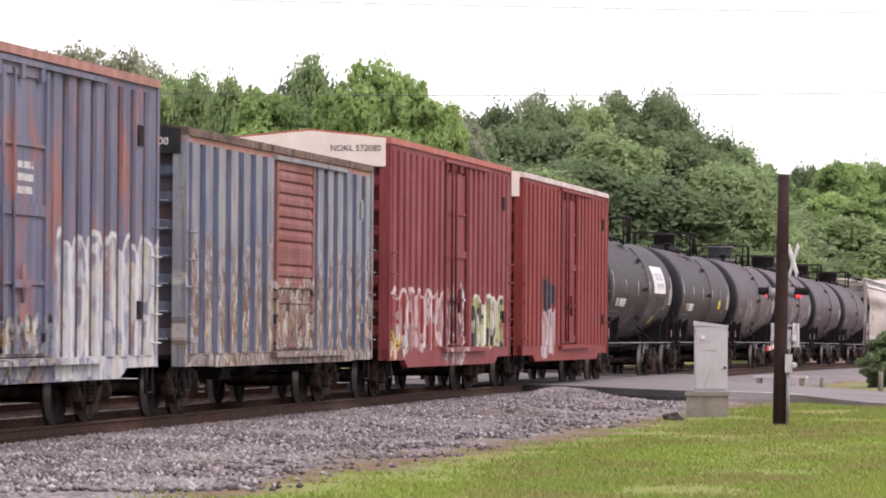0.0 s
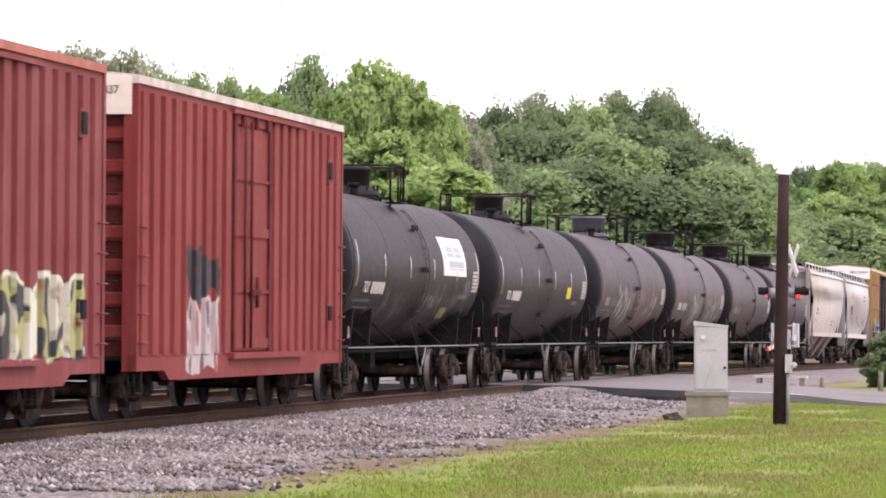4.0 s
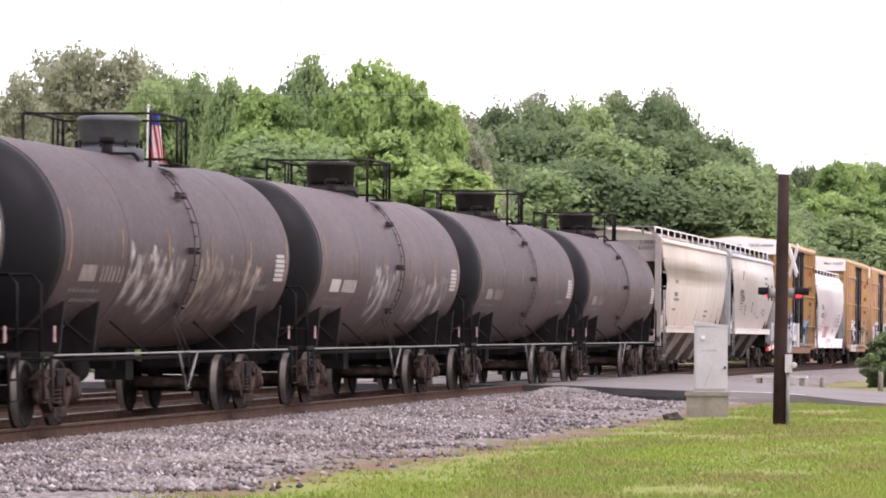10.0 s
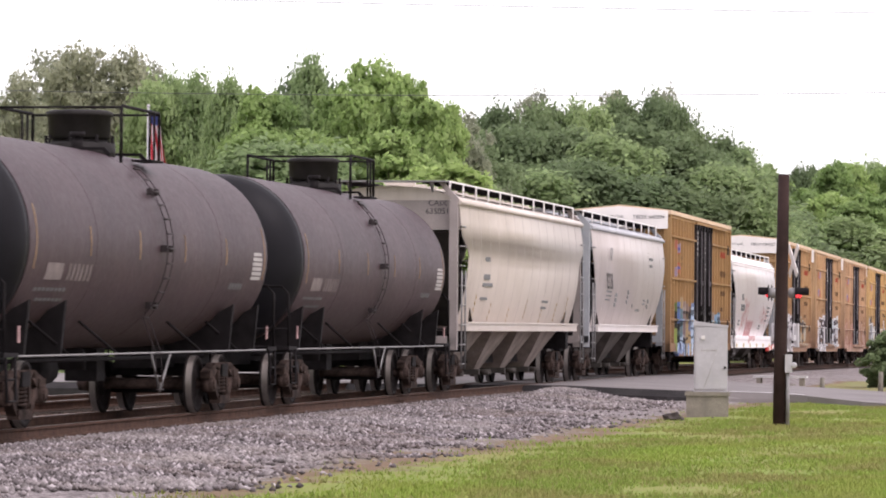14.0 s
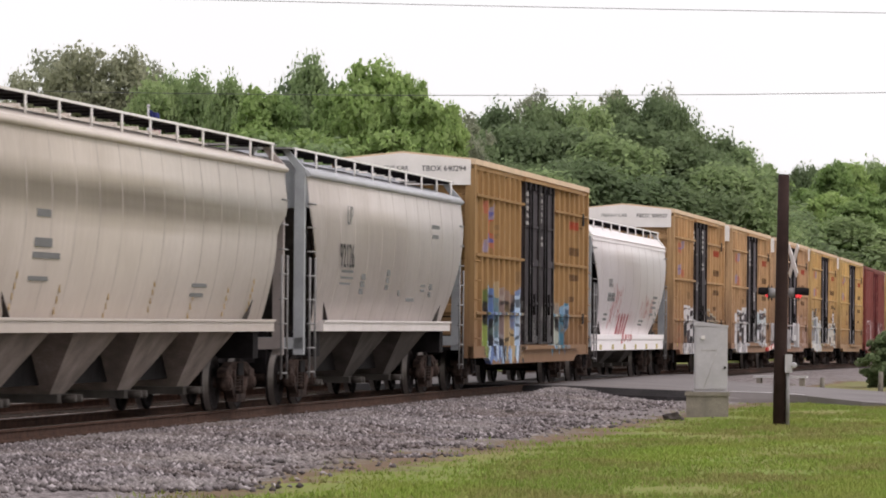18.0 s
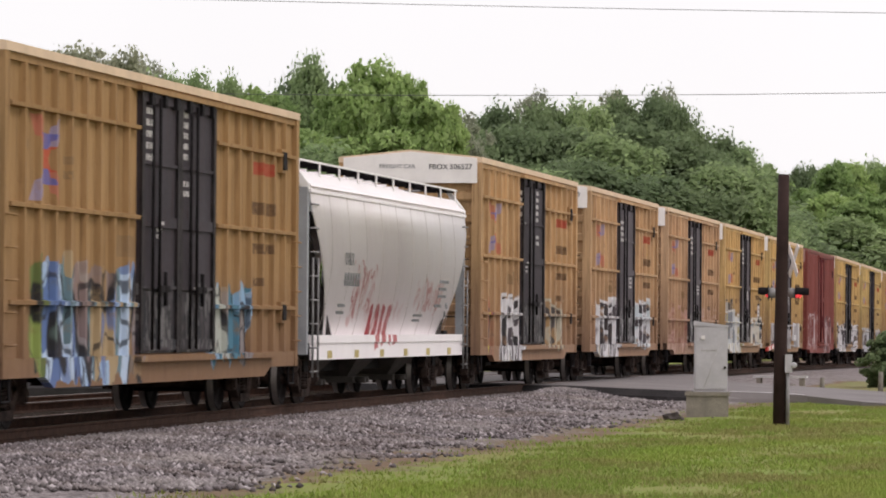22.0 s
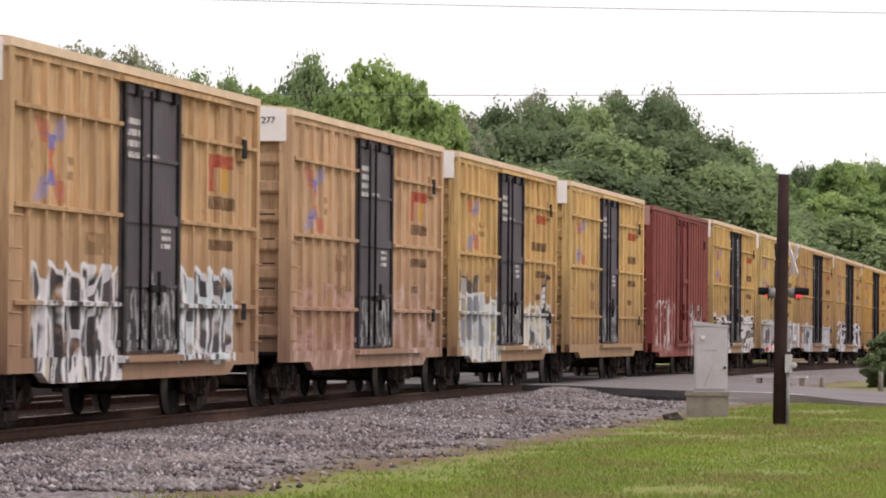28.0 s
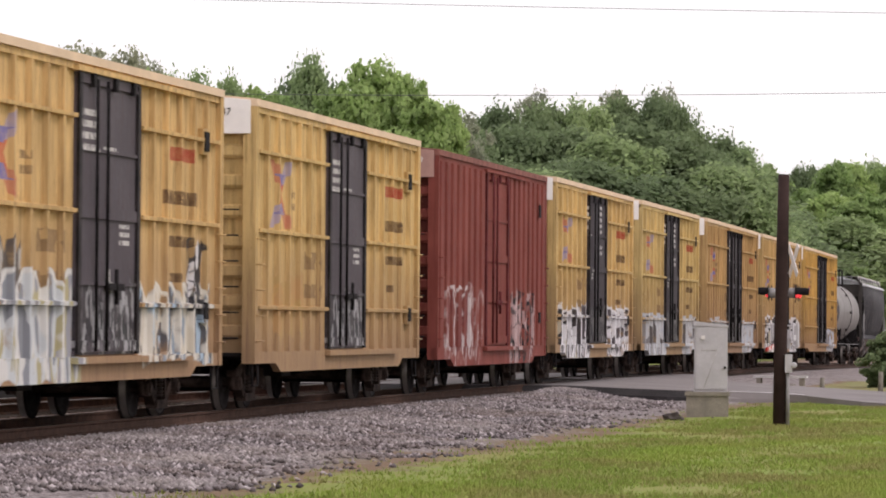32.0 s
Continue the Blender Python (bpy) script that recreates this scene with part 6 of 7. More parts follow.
def crossing_signal():
    sig = thing("crossing_signal", "level crossing signal with crossbuck and red lamps", "crossing signal", at=pose(-11.23, 131.0, -0.42))
    bm = B()
    tube(bm, [(0, 0, -0.3), (0, 0, 4.25)], 0.06, 10)
    part("mast", bm, M_GREYPIPE, sig)
    bm = B()
    box(bm, -0.35, 0.35, -0.35, 0.35, -0.4, 0.14)
    part("footing", bm, M_CONC, sig)
    for a in (-48, 48):
        bm = B()
        box(bm, -0.012, 0.012, -0.62, 0.62, -0.11, 0.11)
        blade = part("crossbuck_blade", bm, M_WHITE, sig, "white crossbuck blade")
        blade.matrix_basis = pose(0.28 if a > 0 else 0.31, 0, 4.02, a, 0, 24)
    bm = B()
    tube(bm, [(0, -0.62, 3.0), (0, 0.62, 3.0)], 0.04, 8)
    arm = part("cross_arm", bm, M_STEEL, sig)
    for s in (-1, 1):
        for y in (-0.58, 0.58):
            bm = B()
            lathe(bm, [(s * 0.18, 0.06), (s * 0.22, 0.15), (s * 0.40, 0.16), (s * 0.42, 0.14)][::s], "x", 16, (0, y, 3.0))
            lamp = part("lamp_housing", bm, M_GREYPIPE, sig, "pale flashing-lamp housing")
            bm = B()
            lathe(bm, [(s * 0.42, 0.25), (s * 0.435, 0.25)][::s], "x", 24, (0, y, 3.0))
            part("target", bm, M_STEEL, lamp)
            bm = B()
            for k in range(9):
                a0, a1 = radians(-20 + 220 * k / 9), radians(-20 + 220 * (k + 1) / 9)
                lo = [(s * 0.435, y + 0.17 * math.cos(a), 3.0 + 0.17 * math.sin(a)) for a in (a0, a1)]
                hi = [(s * 0.74, y + 0.17 * math.cos(a), 3.0 + 0.17 * math.sin(a)) for a in (a0, a1)]
                vs = [bm.verts.new(p) for p in (lo[0], lo[1], hi[1], hi[0])]
                bm.faces.new(vs)
            part("hood", bm, M_STEEL, lamp)
            bm = B()
            lathe(bm, [(s * 0.436, 0.16), (s * 0.50, 0.13), (s * 0.53, 0.05)][::s], "x", 16, (0, y, 3.0))
            part("lens", bm, M_LENS, lamp, "glowing red lens")
    bm = B()
    box(bm, -0.22, 0.22, -0.16, 0.16, 1.25, 1.85)
    mech = part("gate_mechanism", bm, M_CABINET, sig, "white gate mechanism box")
    bm = B()
    for s in (-1, 1):
        box(bm, s * 0.33 - 0.03, s * 0.33 + 0.03, -0.5, 0.6, 1.50, 1.68)
        box(bm, s * 0.36 - 0.07, s * 0.36 + 0.07, 0.4, 0.85, 1.30, 2.05)
        tube(bm, [(s * 0.33, -0.45, 1.6), (s * 0.33, -0.2, 2.05), (s * 0.33, 0.4, 2.0)], 0.025, 6)
    tube(bm, [(-0.36, 0.2, 1.98), (0.36, 0.2, 1.98)], 0.025, 6)
    tube(bm, [(-0.36, 0.2, 1.35), (0.36, 0.2, 1.35)], 0.025, 6)
    part("counterweight", bm, M_CABINET, mech)
    for k in range(6):
        bm = B()
        y = -0.6 - k * 0.62
        x = -0.2 + 0.012 * k
        box(bm, x - 0.03, x + 0.03, y - 0.62, y, 1.28 - k * 0.018, 1.40 - k * 0.018)
        part("gate_board", bm, M_RED if k % 2 else M_WHITE, sig, "red and white gate arm board" if k == 0 else "")


def bench():
    be = thing("bench", "low pale concrete bench beyond the road", "bench", at=pose(-11.1, 128.6, GRASS_Z + 0.03, 0, 0, -3))
    bm = B()
    box(bm, -0.82, 0.82, -0.2, 0.2, 0.36, 0.43)
    part("seat", bm, M_BRACE, be)
    for s in (-1, 1):
        bm = B()
        box(bm, s * 0.66 - 0.07, s * 0.66 + 0.07, -0.17, 0.17, -0.1, 0.36)
        part("leg", bm, M_CONC, be)


def posts():
    for x, y, hgt in ((-9.8, 128.2, 0.42), (-7.93, 126.8, 0.62)):
        bm = B()
        tube(bm, [(0, 0, -0.2), (0.01, 0, hgt)], 0.085, 9, 0.075)
        ob = part("fence_post", bm, M_WOOD)
        tagged(ob, "short weathered grey wooden post in the grass", "post", "posts by the road")
        ob.matrix_world = pose(x, y, GRASS_Z)


def far_pole():
    po = thing("telegraph_pole", "weathered grey utility pole among the trees", "pole", at=pose(-31.5, 150, GRASS_Z))
    bm = B()
    tube(bm, [(0, 0, -0.3), (0, 0, 6.9)], 0.13, 9, 0.10)
    part("shaft", bm, M_WOOD, po)
    bm = B()
    box(bm, -0.16, 0.16, -0.2, -0.1, 6.2, 6.6)
    part("bracket", bm, M_GREYPIPE, po)


def carrying_pole(x, y, hgt):
    po = thing("telegraph_pole", "tall grey utility pole carrying an overhead wire", "pole", "wire poles", at=pose(x, y, GRASS_Z))
    bm = B()
    tube(bm, [(0, 0, -0.3), (0, 0, hgt - GRASS_Z + 0.25)], 0.15, 9, 0.11)
    part("shaft", bm, M_WOOD, po)


for pole_at in ((-34, 100, 9.74), (3.0, 100, 8.80), (-62, 150, 10.75), (8, 150, 10.35), (-46, 150, 6.9)):
    carrying_pole(*pole_at)


def wire(name, pts, r, label):
    bm = B()
    tube(bm, pts, r, 5)
    tagged(part(name, bm, M_WIRE), label, "cable", "overhead wires")


def sag(a, b, d, n=16):
    a, b = Vector(a), Vector(b)
    return [tuple(a.lerp(b, k / n) - Vector((0, 0, d * 4 * (k / n) * (1 - k / n)))) for k in range(n + 1)]


M_FLAGRED = surface("flag_red", (0.42, 0.05, 0.06), 0.8, 0, 0.1)
M_FLAGWHITE = surface("flag_white", (0.62, 0.58, 0.60), 0.8, 0, 0.1)
M_FLAGBLUE = surface("flag_blue", (0.05, 0.06, 0.20), 0.8, 0, 0.1)


def flag():
    """A limp flag: the cloth hangs in folds, its stripes running down."""
    fl = thing("flag", "limp striped flag on a white pole", "flag", at=pose(-29.06, 120, GRASS_Z))
    bm = B()
    tube(bm, [(0, 0, -0.3), (0, 0, 8.28)], 0.035, 8)
    lathe(bm, [(8.26, 0.02), (8.29, 0.05), (8.34, 0.05), (8.37, 0.01)], "z", 10)
    part("staff", bm, M_CABINET, fl)

    def cloth(u, v):
        # u across the stripes, v down the hanging length
        x = 0.03 + u * (0.26 + 0.40 * v) + 0.05 * math.sin(9 * u + 4 * v)
        return (x, 0.07 * math.sin(14 * u + 3 * v) + 0.02, 8.2 - 2.0 * v - 0.10 * u)

    for k in range(9):
        bm = B()
        v0 = 0.2
        grid = [[bm.verts.new(cloth((k + i / 2) / 9, v0 + (1 - v0) * j / 8)) for i in range(3)] for j in range(9)]
        for j in range(8):
            for i in range(2):
                bm.faces.new((grid[j][i], grid[j][i + 1], grid[j + 1][i + 1], grid[j + 1][i])).smooth = True
        part("stripe", bm, M_FLAGRED if k % 2 == 0 else M_FLAGWHITE, fl)
    bm = B()
    grid = [[bm.verts.new(cloth(i / 8, 0.2 * j / 6)) for i in range(9)] for j in range(7)]
    for j in range(6):
        for i in range(8):
            bm.faces.new((grid[j][i], grid[j][i + 1], grid[j + 1][i + 1], grid[j + 1][i])).smooth = True
    part("canton", bm, M_FLAGBLUE, fl)


def debris(x, y, wide, tall, label):
    """A lump of broken asphalt lying on the bank."""
    rng = np.random.default_rng(int(abs(x) * 100))
    bm = B()
    bmesh.ops.create_icosphere(bm, subdivisions=2, radius=1.0)
    for v in bm.verts:
        v.co = Vector((v.co.x * wide / 2, v.co.y * wide / 2, v.co.z * tall)) * (1 + 0.18 * float(rng.normal()))
    ob = part("rubble", bm, M_RUBBLE)
    tagged(ob, label, "rubble", "rubble on the bank")
    ob.matrix_world = pose(x, y, bed_height(x, y) + tall * 0.3, 0, 0, 30)


debris(-9.25, 82.4, 0.40, 0.11, "flat dark lump of broken asphalt beside the plinth")
debris(-12.0, 79.0, 0.22, 0.08, "small dark lump of asphalt on the ballast")
pole_and_meter()
relay_cabinet()
crossing_signal()
bench()
posts()
far_pole()
flag()
wire("overhead_wire", sag((-34, 100, 9.74), (3.0, 100, 8.80), 0.10), 0.008, "thin black overhead wire against the sky")
wire("overhead_wire", sag((-62, 150, 10.75), (8, 150, 10.35), 0.65), 0.012, "thin black overhead wire before the trees")
wire("service_wire", sag((-31.5, 149.8, 6.4), (-46, 150, 6.9), 0.2), 0.015, "thin service wire to the pole")

# ---- trees ----
def g_mid(a, c, k):
    return tuple(u + (v - u) * k for u, v in zip(a, c))


def leaf_material(name, dark, light, through=0.3):
    m, nt, b = nodes_of(name)
    g = Tree(nt)
    c = g.ramp(g.island(), [(0.0, g_mid(dark, light, 0.45)), (1.0, mul(light, 1.05))])
    c = g.mix(g.ramp(g.noise(g.coord(), 9.0, 3), [(0.35, 0.45), (0.65, 0.0)]), c, mul(dark, 0.8))
    c = g.mix(0.22, c, g.ramp(g.random(), [(0.0, mul(dark, 0.9)), (1.0, (light[0] * 1.3, light[1] * 1.15, light[2])) ]))
    g.put(b.inputs["Base Color"], c)
    b.inputs["Roughness"].default_value = 0.6
    b.inputs["Specular IOR Level"].default_value = 0.25
    tr = nt.nodes.new("ShaderNodeBsdfTranslucent")
    g.put(tr.inputs[0], c)
    mx = nt.nodes.new("ShaderNodeMixShader")
    mx.inputs[0].default_value = through
    nt.links.new(b.outputs[0], mx.inputs[1])
    nt.links.new(tr.outputs[0], mx.inputs[2])
    nt.links.new(mx.outputs[0], nt.nodes["Material Output"].inputs[0])
    return m


M_BARK = surface("grey_brown_bark", (0.075, 0.06, 0.05), 0.95, 0, 0.3, 3, 20, 0.5)
LEAF_BRIGHT = leaf_material("bright_broad_leaves", (0.167, 0.255, 0.094), (0.389, 0.537, 0.202), 0.6)
LEAF_MID = leaf_material("mid_green_leaves", (0.209, 0.293, 0.147), (0.395, 0.512, 0.241), 0.6)
LEAF_DARK = leaf_material("deep_green_leaves", (0.150, 0.212, 0.112), (0.245, 0.325, 0.165), 0.6)
LEAF_LIME = leaf_material("sunlit_yellow_green_leaves", (0.221, 0.322, 0.112), (0.524, 0.684, 0.263), 0.6)
LEAF_OLIVE = leaf_material("olive_mossy_leaves", (0.245, 0.276, 0.199), (0.442, 0.467, 0.331), 0.6)


def crown_mesh(rng, clumps, leaves, size, spread=1.0, base=0.22, ragged=0.25, flat=0.95, asp=1.0, airy=0.0):
    """Leaves gathered into billowing clumps inside a unit-high, unit-wide crown; returns the mesh and the clump centres.
    asp: the planted tree's width over its height, which keeps clumps and leaves round; airy: how much the clumps thin out to sprays."""
    cs = []
    for i in range(clumps):
        z = (i + rng.uniform(0, 1)) / clumps
        k = math.sqrt(max(0.0, 1 - (1.7 * z - 0.75) ** 2)) if z > 0.44 else 0.75 + 0.57 * z
        a, r = i * 2.4 + rng.uniform(-0.5, 0.5), rng.uniform(0.25, 1.0) ** 0.6 * (1.0 if z < 0.6 else 0.75)
        rr = 0.42 * spread * k * r * (1 + rng.uniform(-ragged, ragged))
        cs.append((rr * math.cos(a), rr * math.sin(a), base + (0.95 - base) * z, rng.uniform(0.075, 0.15) * (1.15 - 0.45 * z)))
    for i in range(7):
        z = 0.45 + 0.5 * i / 6
        cs.append((rng.uniform(-0.06, 0.06), rng.uniform(-0.06, 0.06), base + (0.95 - base) * z, 0.13 - 0.09 * (z - 0.45)))
    for i in range(clumps * 3):
        x, y, z, r = cs[rng.integers(0, clumps + 7)]
        d = rng.normal(size=3)
        d /= np.linalg.norm(d)
        cs.append((x + d[0] * r, y + d[1] * r, z + abs(d[2]) * r * 0.7 * asp, r * rng.uniform(0.30, 0.62)))
    cs = np.array(cs)
    w = cs[:, 3] ** 2
    pick = rng.choice(len(cs), leaves, p=w / w.sum())
    d = rng.normal(size=(leaves, 3))
    d /= np.linalg.norm(d, axis=1)[:, None]
    d[:, 2] = np.where(d[:, 2] < -0.2, d[:, 2] * 0.4, d[:, 2]) * flat
    rad = cs[pick, 3] * (0.35 + 0.75 * rng.random(leaves) ** 0.6 + airy * rng.random(leaves) ** 2.2)
    tall = np.array((1, 1, asp))
    c = cs[pick, :3] + d * rad[:, None] * tall
    n = d + 0.7 * rng.normal(size=(leaves, 3))
    n /= np.linalg.norm(n, axis=1)[:, None]
    u = np.cross(n, rng.normal(size=(leaves, 3)))
    u /= np.linalg.norm(u, axis=1)[:, None]
    v = np.cross(n, u)
    s = size * (0.6 + 0.8 * rng.random(leaves))[:, None]
    co = np.stack([c - u * s * tall, c - v * s * 0.55 * tall, c + u * s * tall, c + (v * s * 0.55 + n * s * 0.15) * tall], axis=1).reshape(-1, 3)
    # each leaf turns its face outwards from its clump and from the crown, as leaves do
    out = np.stack([c[:, 0] * 1.6, c[:, 1] * 1.6, c[:, 2] - 0.5], axis=1)
    face = (n * 0.55 + out * 0.45 + np.array((0, 0, 0.65))) / tall
    me = bpy.data.meshes.new("crown")
    me.vertices.add(leaves * 4)
    me.vertices.foreach_set("co", co.ravel())
    me.loops.add(leaves * 4)
    me.loops.foreach_set("vertex_index", np.arange(leaves * 4))
    me.polygons.add(leaves)
    me.polygons.foreach_set("loop_start", np.arange(leaves) * 4)
    me.polygons.foreach_set("use_smooth", np.ones(leaves, dtype=bool))
    me.update(calc_edges=True)
    face /= np.linalg.norm(face, axis=1)[:, None]
    me.normals_split_custom_set_from_vertices(np.repeat(face, 4, axis=0).tolist())
    return me, cs


def trunk_mesh(rng, cs, thick):
    bm = B()
    tube(bm, [(0, 0, -0.03), (0.01, 0.01, 0.2), (-0.01, 0.01, 0.45), (0.015, 0, 0.8)], thick, 8, thick * 0.3)
    for i in rng.choice(len(cs) // 4, min(14, len(cs) // 4), replace=False):
        x, y, z, r = cs[i]
        z0 = max(0.14, min(0.7, z - 0.22))
        tube(bm, [(0, 0, z0), (x * 0.45, y * 0.45, z0 + (z - z0) * 0.35), (x, y, z)], thick * 0.36, 5, thick * 0.1)
    me = bpy.data.meshes.new("trunk")
    bm.to_mesh(me)
    bm.free()
    return me


def tree_kind(seed, leaf_m, name="tree", label="", clumps=46, leaves=9000, size=0.014, thick=0.018, group="", **kw):
    rng = np.random.default_rng(seed)
    crown, cs = crown_mesh(rng, clumps, leaves, size, **kw)
    ob = thing(name, label, name, group)
    link("trunk", trunk_mesh(rng, cs, thick), M_BARK, ob)
    link("crown", crown, leaf_m, ob)
    return ob


KINDS = {
    "bright": [tree_kind(s, LEAF_BRIGHT, label="bright green broadleaf tree in full leaf", group="trees behind the line", clumps=44, leaves=26000, size=0.022, ragged=0.4, asp=0.55, airy=0.6) for s in (1, 2, 3)],
    "lime": [tree_kind(s, LEAF_LIME, label="light yellow-green broadleaf tree in full leaf", group="trees behind the line", clumps=40, leaves=24000, size=0.024, ragged=0.35, asp=0.55, airy=0.6) for s in (13, 14, 15)],
    "mid": [tree_kind(s, LEAF_MID, label="mid green broadleaf tree in the wood", group="trees behind the line", clumps=44, leaves=32000, size=0.0175, asp=0.65, airy=0.9) for s in (4, 5, 6)],
    "dark": [tree_kind(s, LEAF_DARK, label="dark green tree of the dense wood", group="trees behind the line", clumps=54, leaves=46000, size=0.0165, base=0.08, asp=0.7, airy=1.1) for s in (7, 8, 9)],
    "olive": [tree_kind(s, LEAF_OLIVE, label="olive green tree hung with moss, sky showing through", group="trees behind the line", clumps=44, leaves=17000, size=0.017, ragged=0.45, thick=0.022, asp=0.5, airy=0.7) for s in (10, 11, 12)],
}
used = {k: 0 for k in KINDS}


def tree(kind, x, y, height, width, turn=0.0):
    """Plants a tree of the kind on the ground; the first of each pattern is moved there, the rest are copies."""
    i = used[kind]
    used[kind] += 1
    src = KINDS[kind][i % 3]
    m = pose(x, y, GRASS_Z - 0.05, 0, 0, turn + 67 * i)
    ob = src if i < 3 else copy_thing(src, m)
    ob.matrix_basis = m @ Matrix.Diagonal((width, width, height, 1))


random.seed(5)
for kind, x, y, height, width in (
        ("olive", -50.7, 185, 13.7, 5.1), ("olive", -50.5, 195, 16.0, 6.4), ("olive", -51.8, 197, 15.5, 6.4), ("olive", -48.6, 195, 15.4, 6.4), ("olive", -48.0, 197, 15.4, 5.1),
        ("mid", -45.7, 190, 13.5, 5.0), ("mid", -45.1, 192, 13.8, 4.7), ("mid", -43.6, 190, 13.7, 4.2), ("mid", -40.0, 180, 13.0, 3.4), ("olive", -52.9, 200, 14.3, 7.2),
        ("mid", -48.5, 205, 13.5, 10.8), ("olive", -53.3, 210, 14.7, 11.5), ("mid", -59.6, 220, 14.2, 9.3), ("dark", -47.0, 215, 13.7, 9.3), ("olive", -53.0, 190, 12.7, 5.8),
        ("mid", -49.9, 200, 12.8, 12.4), ("mid", -45.1, 200, 12.4, 9.3),):
    tree(kind, x, y, height, width)
for kind, x, y, height, width in (
        ("bright", -37.6, 175, 12.3, 4.6), ("bright", -37.0, 176, 12.3, 4.3), ("mid", -36.7, 182, 14.0, 3.8), ("dark", -37.2, 184, 13.5, 5.9), ("bright", -34.2, 176, 12.6, 4.3),
        ("lime", -33.3, 178, 13.5, 5.0), ("lime", -32.4, 178, 13.1, 4.6), ("lime", -31.3, 176, 12.9, 4.1), ("bright", -33.2, 174, 12.3, 5.0), ("bright", -29.6, 172, 11.7, 5.3),
        ("lime", -28.9, 172, 11.4, 3.8), ("lime", -28.8, 160, 9.6, 6.2), ("bright", -32.1, 160, 9.8, 6.2), ("mid", -35.9, 190, 12.2, 9.3), ("mid", -40.1, 195, 12.4, 9.3),
        ("mid", -33.2, 190, 11.8, 7.8), ("olive", -37.5, 230, 14.4, 4.9), ("dark", -40.0, 240, 13.9, 9.3), ("bright", -31.1, 160, 9.4, 7.8), ("bright", -34.3, 160, 9.9, 6.2),
        ("lime", -25.0, 150, 8.0, 6.2), ("lime", -27.1, 148, 7.2, 7.8), ("mid", -32.3, 155, 9.0, 9.3),):
    tree(kind, x, y, height, width)
for kind, x, y, height, width in (
        ("dark", -46.8, 300, 18.2, 7.8), ("olive", -44.9, 305, 19.9, 6.0), ("dark", -43.3, 300, 18.5, 9.3), ("mid", -41.2, 300, 18.5, 7.8), ("olive", -39.4, 310, 20.8, 5.1),
        ("dark", -38.7, 308, 19.6, 7.2), ("mid", -39.3, 298, 18.1, 7.8), ("olive", -36.0, 310, 20.5, 5.5), ("dark", -35.3, 306, 19.3, 7.8), ("dark", -33.9, 305, 18.8, 6.2),
        ("dark", -32.1, 300, 16.7, 7.2), ("dark", -30.7, 300, 16.0, 7.8), ("mid", -29.3, 300, 15.5, 7.8), ("mid", -28.4, 305, 14.6, 6.2), ("dark", -44.3, 290, 16.4, 12.4),
        ("dark", -40.2, 290, 16.3, 13.9), ("mid", -36.4, 285, 15.4, 13.9), ("dark", -34.3, 290, 16.4, 13.9), ("dark", -31.5, 290, 14.8, 13.9), ("mid", -28.6, 285, 13.4, 12.4),
        ("dark", -36.7, 270, 13.2, 13.9), ("mid", -38.9, 262, 12.0, 13.9), ("dark", -32.6, 270, 12.0, 15.5), ("dark", -30.0, 270, 11.3, 13.9), ("mid", -27.5, 290, 11.9, 12.4),
        ("dark", -41.9, 265, 13.0, 12.4), ("dark", -29.5, 320, 11.6, 13.9),):
    tree(kind, x, y, height, width)
for kind, x, y, height, width in (
        ("bright", -39.1, 430, 19.6, 9.3), ("dark", -38.4, 430, 18.5, 9.3), ("dark", -35.5, 440, 19.9, 7.8), ("bright", -32.4, 430, 19.8, 9.3), ("lime", -30.0, 435, 19.9, 9.3),
        ("mid", -28.3, 440, 20.2, 7.8), ("bright", -25.5, 430, 19.8, 10.8), ("bright", -32.3, 410, 16.4, 12.4), ("lime", -29.6, 405, 15.8, 12.4), ("bright", -26.6, 400, 14.6, 12.4),
        ("mid", -33.6, 400, 14.0, 12.4), ("bright", -25.3, 405, 16.0, 12.4), ("dark", -35.9, 420, 15.9, 12.4), ("mid", -27.9, 395, 12.9, 15.5), ("bright", -31.1, 395, 12.3, 15.5),
        ("mid", -24.7, 395, 11.7, 15.5),):
    tree(kind, x, y, height, width)
for kind, x, y, height, width in (
        ("dark", -59.5, 330, 16.9, 30.1), ("dark", -56.6, 340, 16.9, 31.1), ("dark", -62.5, 300, 15.1, 27.4), ("dark", -67.6, 300, 15.1, 27.4),
        ("dark", -70.7, 290, 14.2, 26.5), ("mid", -73.1, 280, 13.8, 23.6), ("dark", -35.1, 340, 13.7, 26.3), ("mid", -24.6, 430, 15.7, 30.2),
        ("mid", -74.3, 270, 13.7, 20.9),):
    tree(kind, x, y, height, width)


# shrubs and hedgerow below the crowns
SHRUB = [tree_kind(s, LEAF_MID, "shrub", "leafy green shrub under the trees", clumps=26, leaves=4200, size=0.03, thick=0.02, base=0.02, spread=1.1, group="shrubs under the trees") for s in (21, 22)]
SHRUB += [tree_kind(23, LEAF_DARK, "shrub", "dark leafy shrub under the trees", clumps=26, leaves=4200, size=0.03, thick=0.02, base=0.02, spread=1.1, group="shrubs under the trees")]
first = [True, True, True]


def shrub(i, x, y, height, width, label=""):
    m = pose(x, y, GRASS_Z - 0.05, 0, 0, 40 * x)
    ob = SHRUB[i]
    if not first[i]:
        ob = copy_thing(ob, m)
    first[i] = False
    ob.matrix_basis = m @ Matrix.Diagonal((width, width, height, 1))
    if label:
        tagged(ob, label)


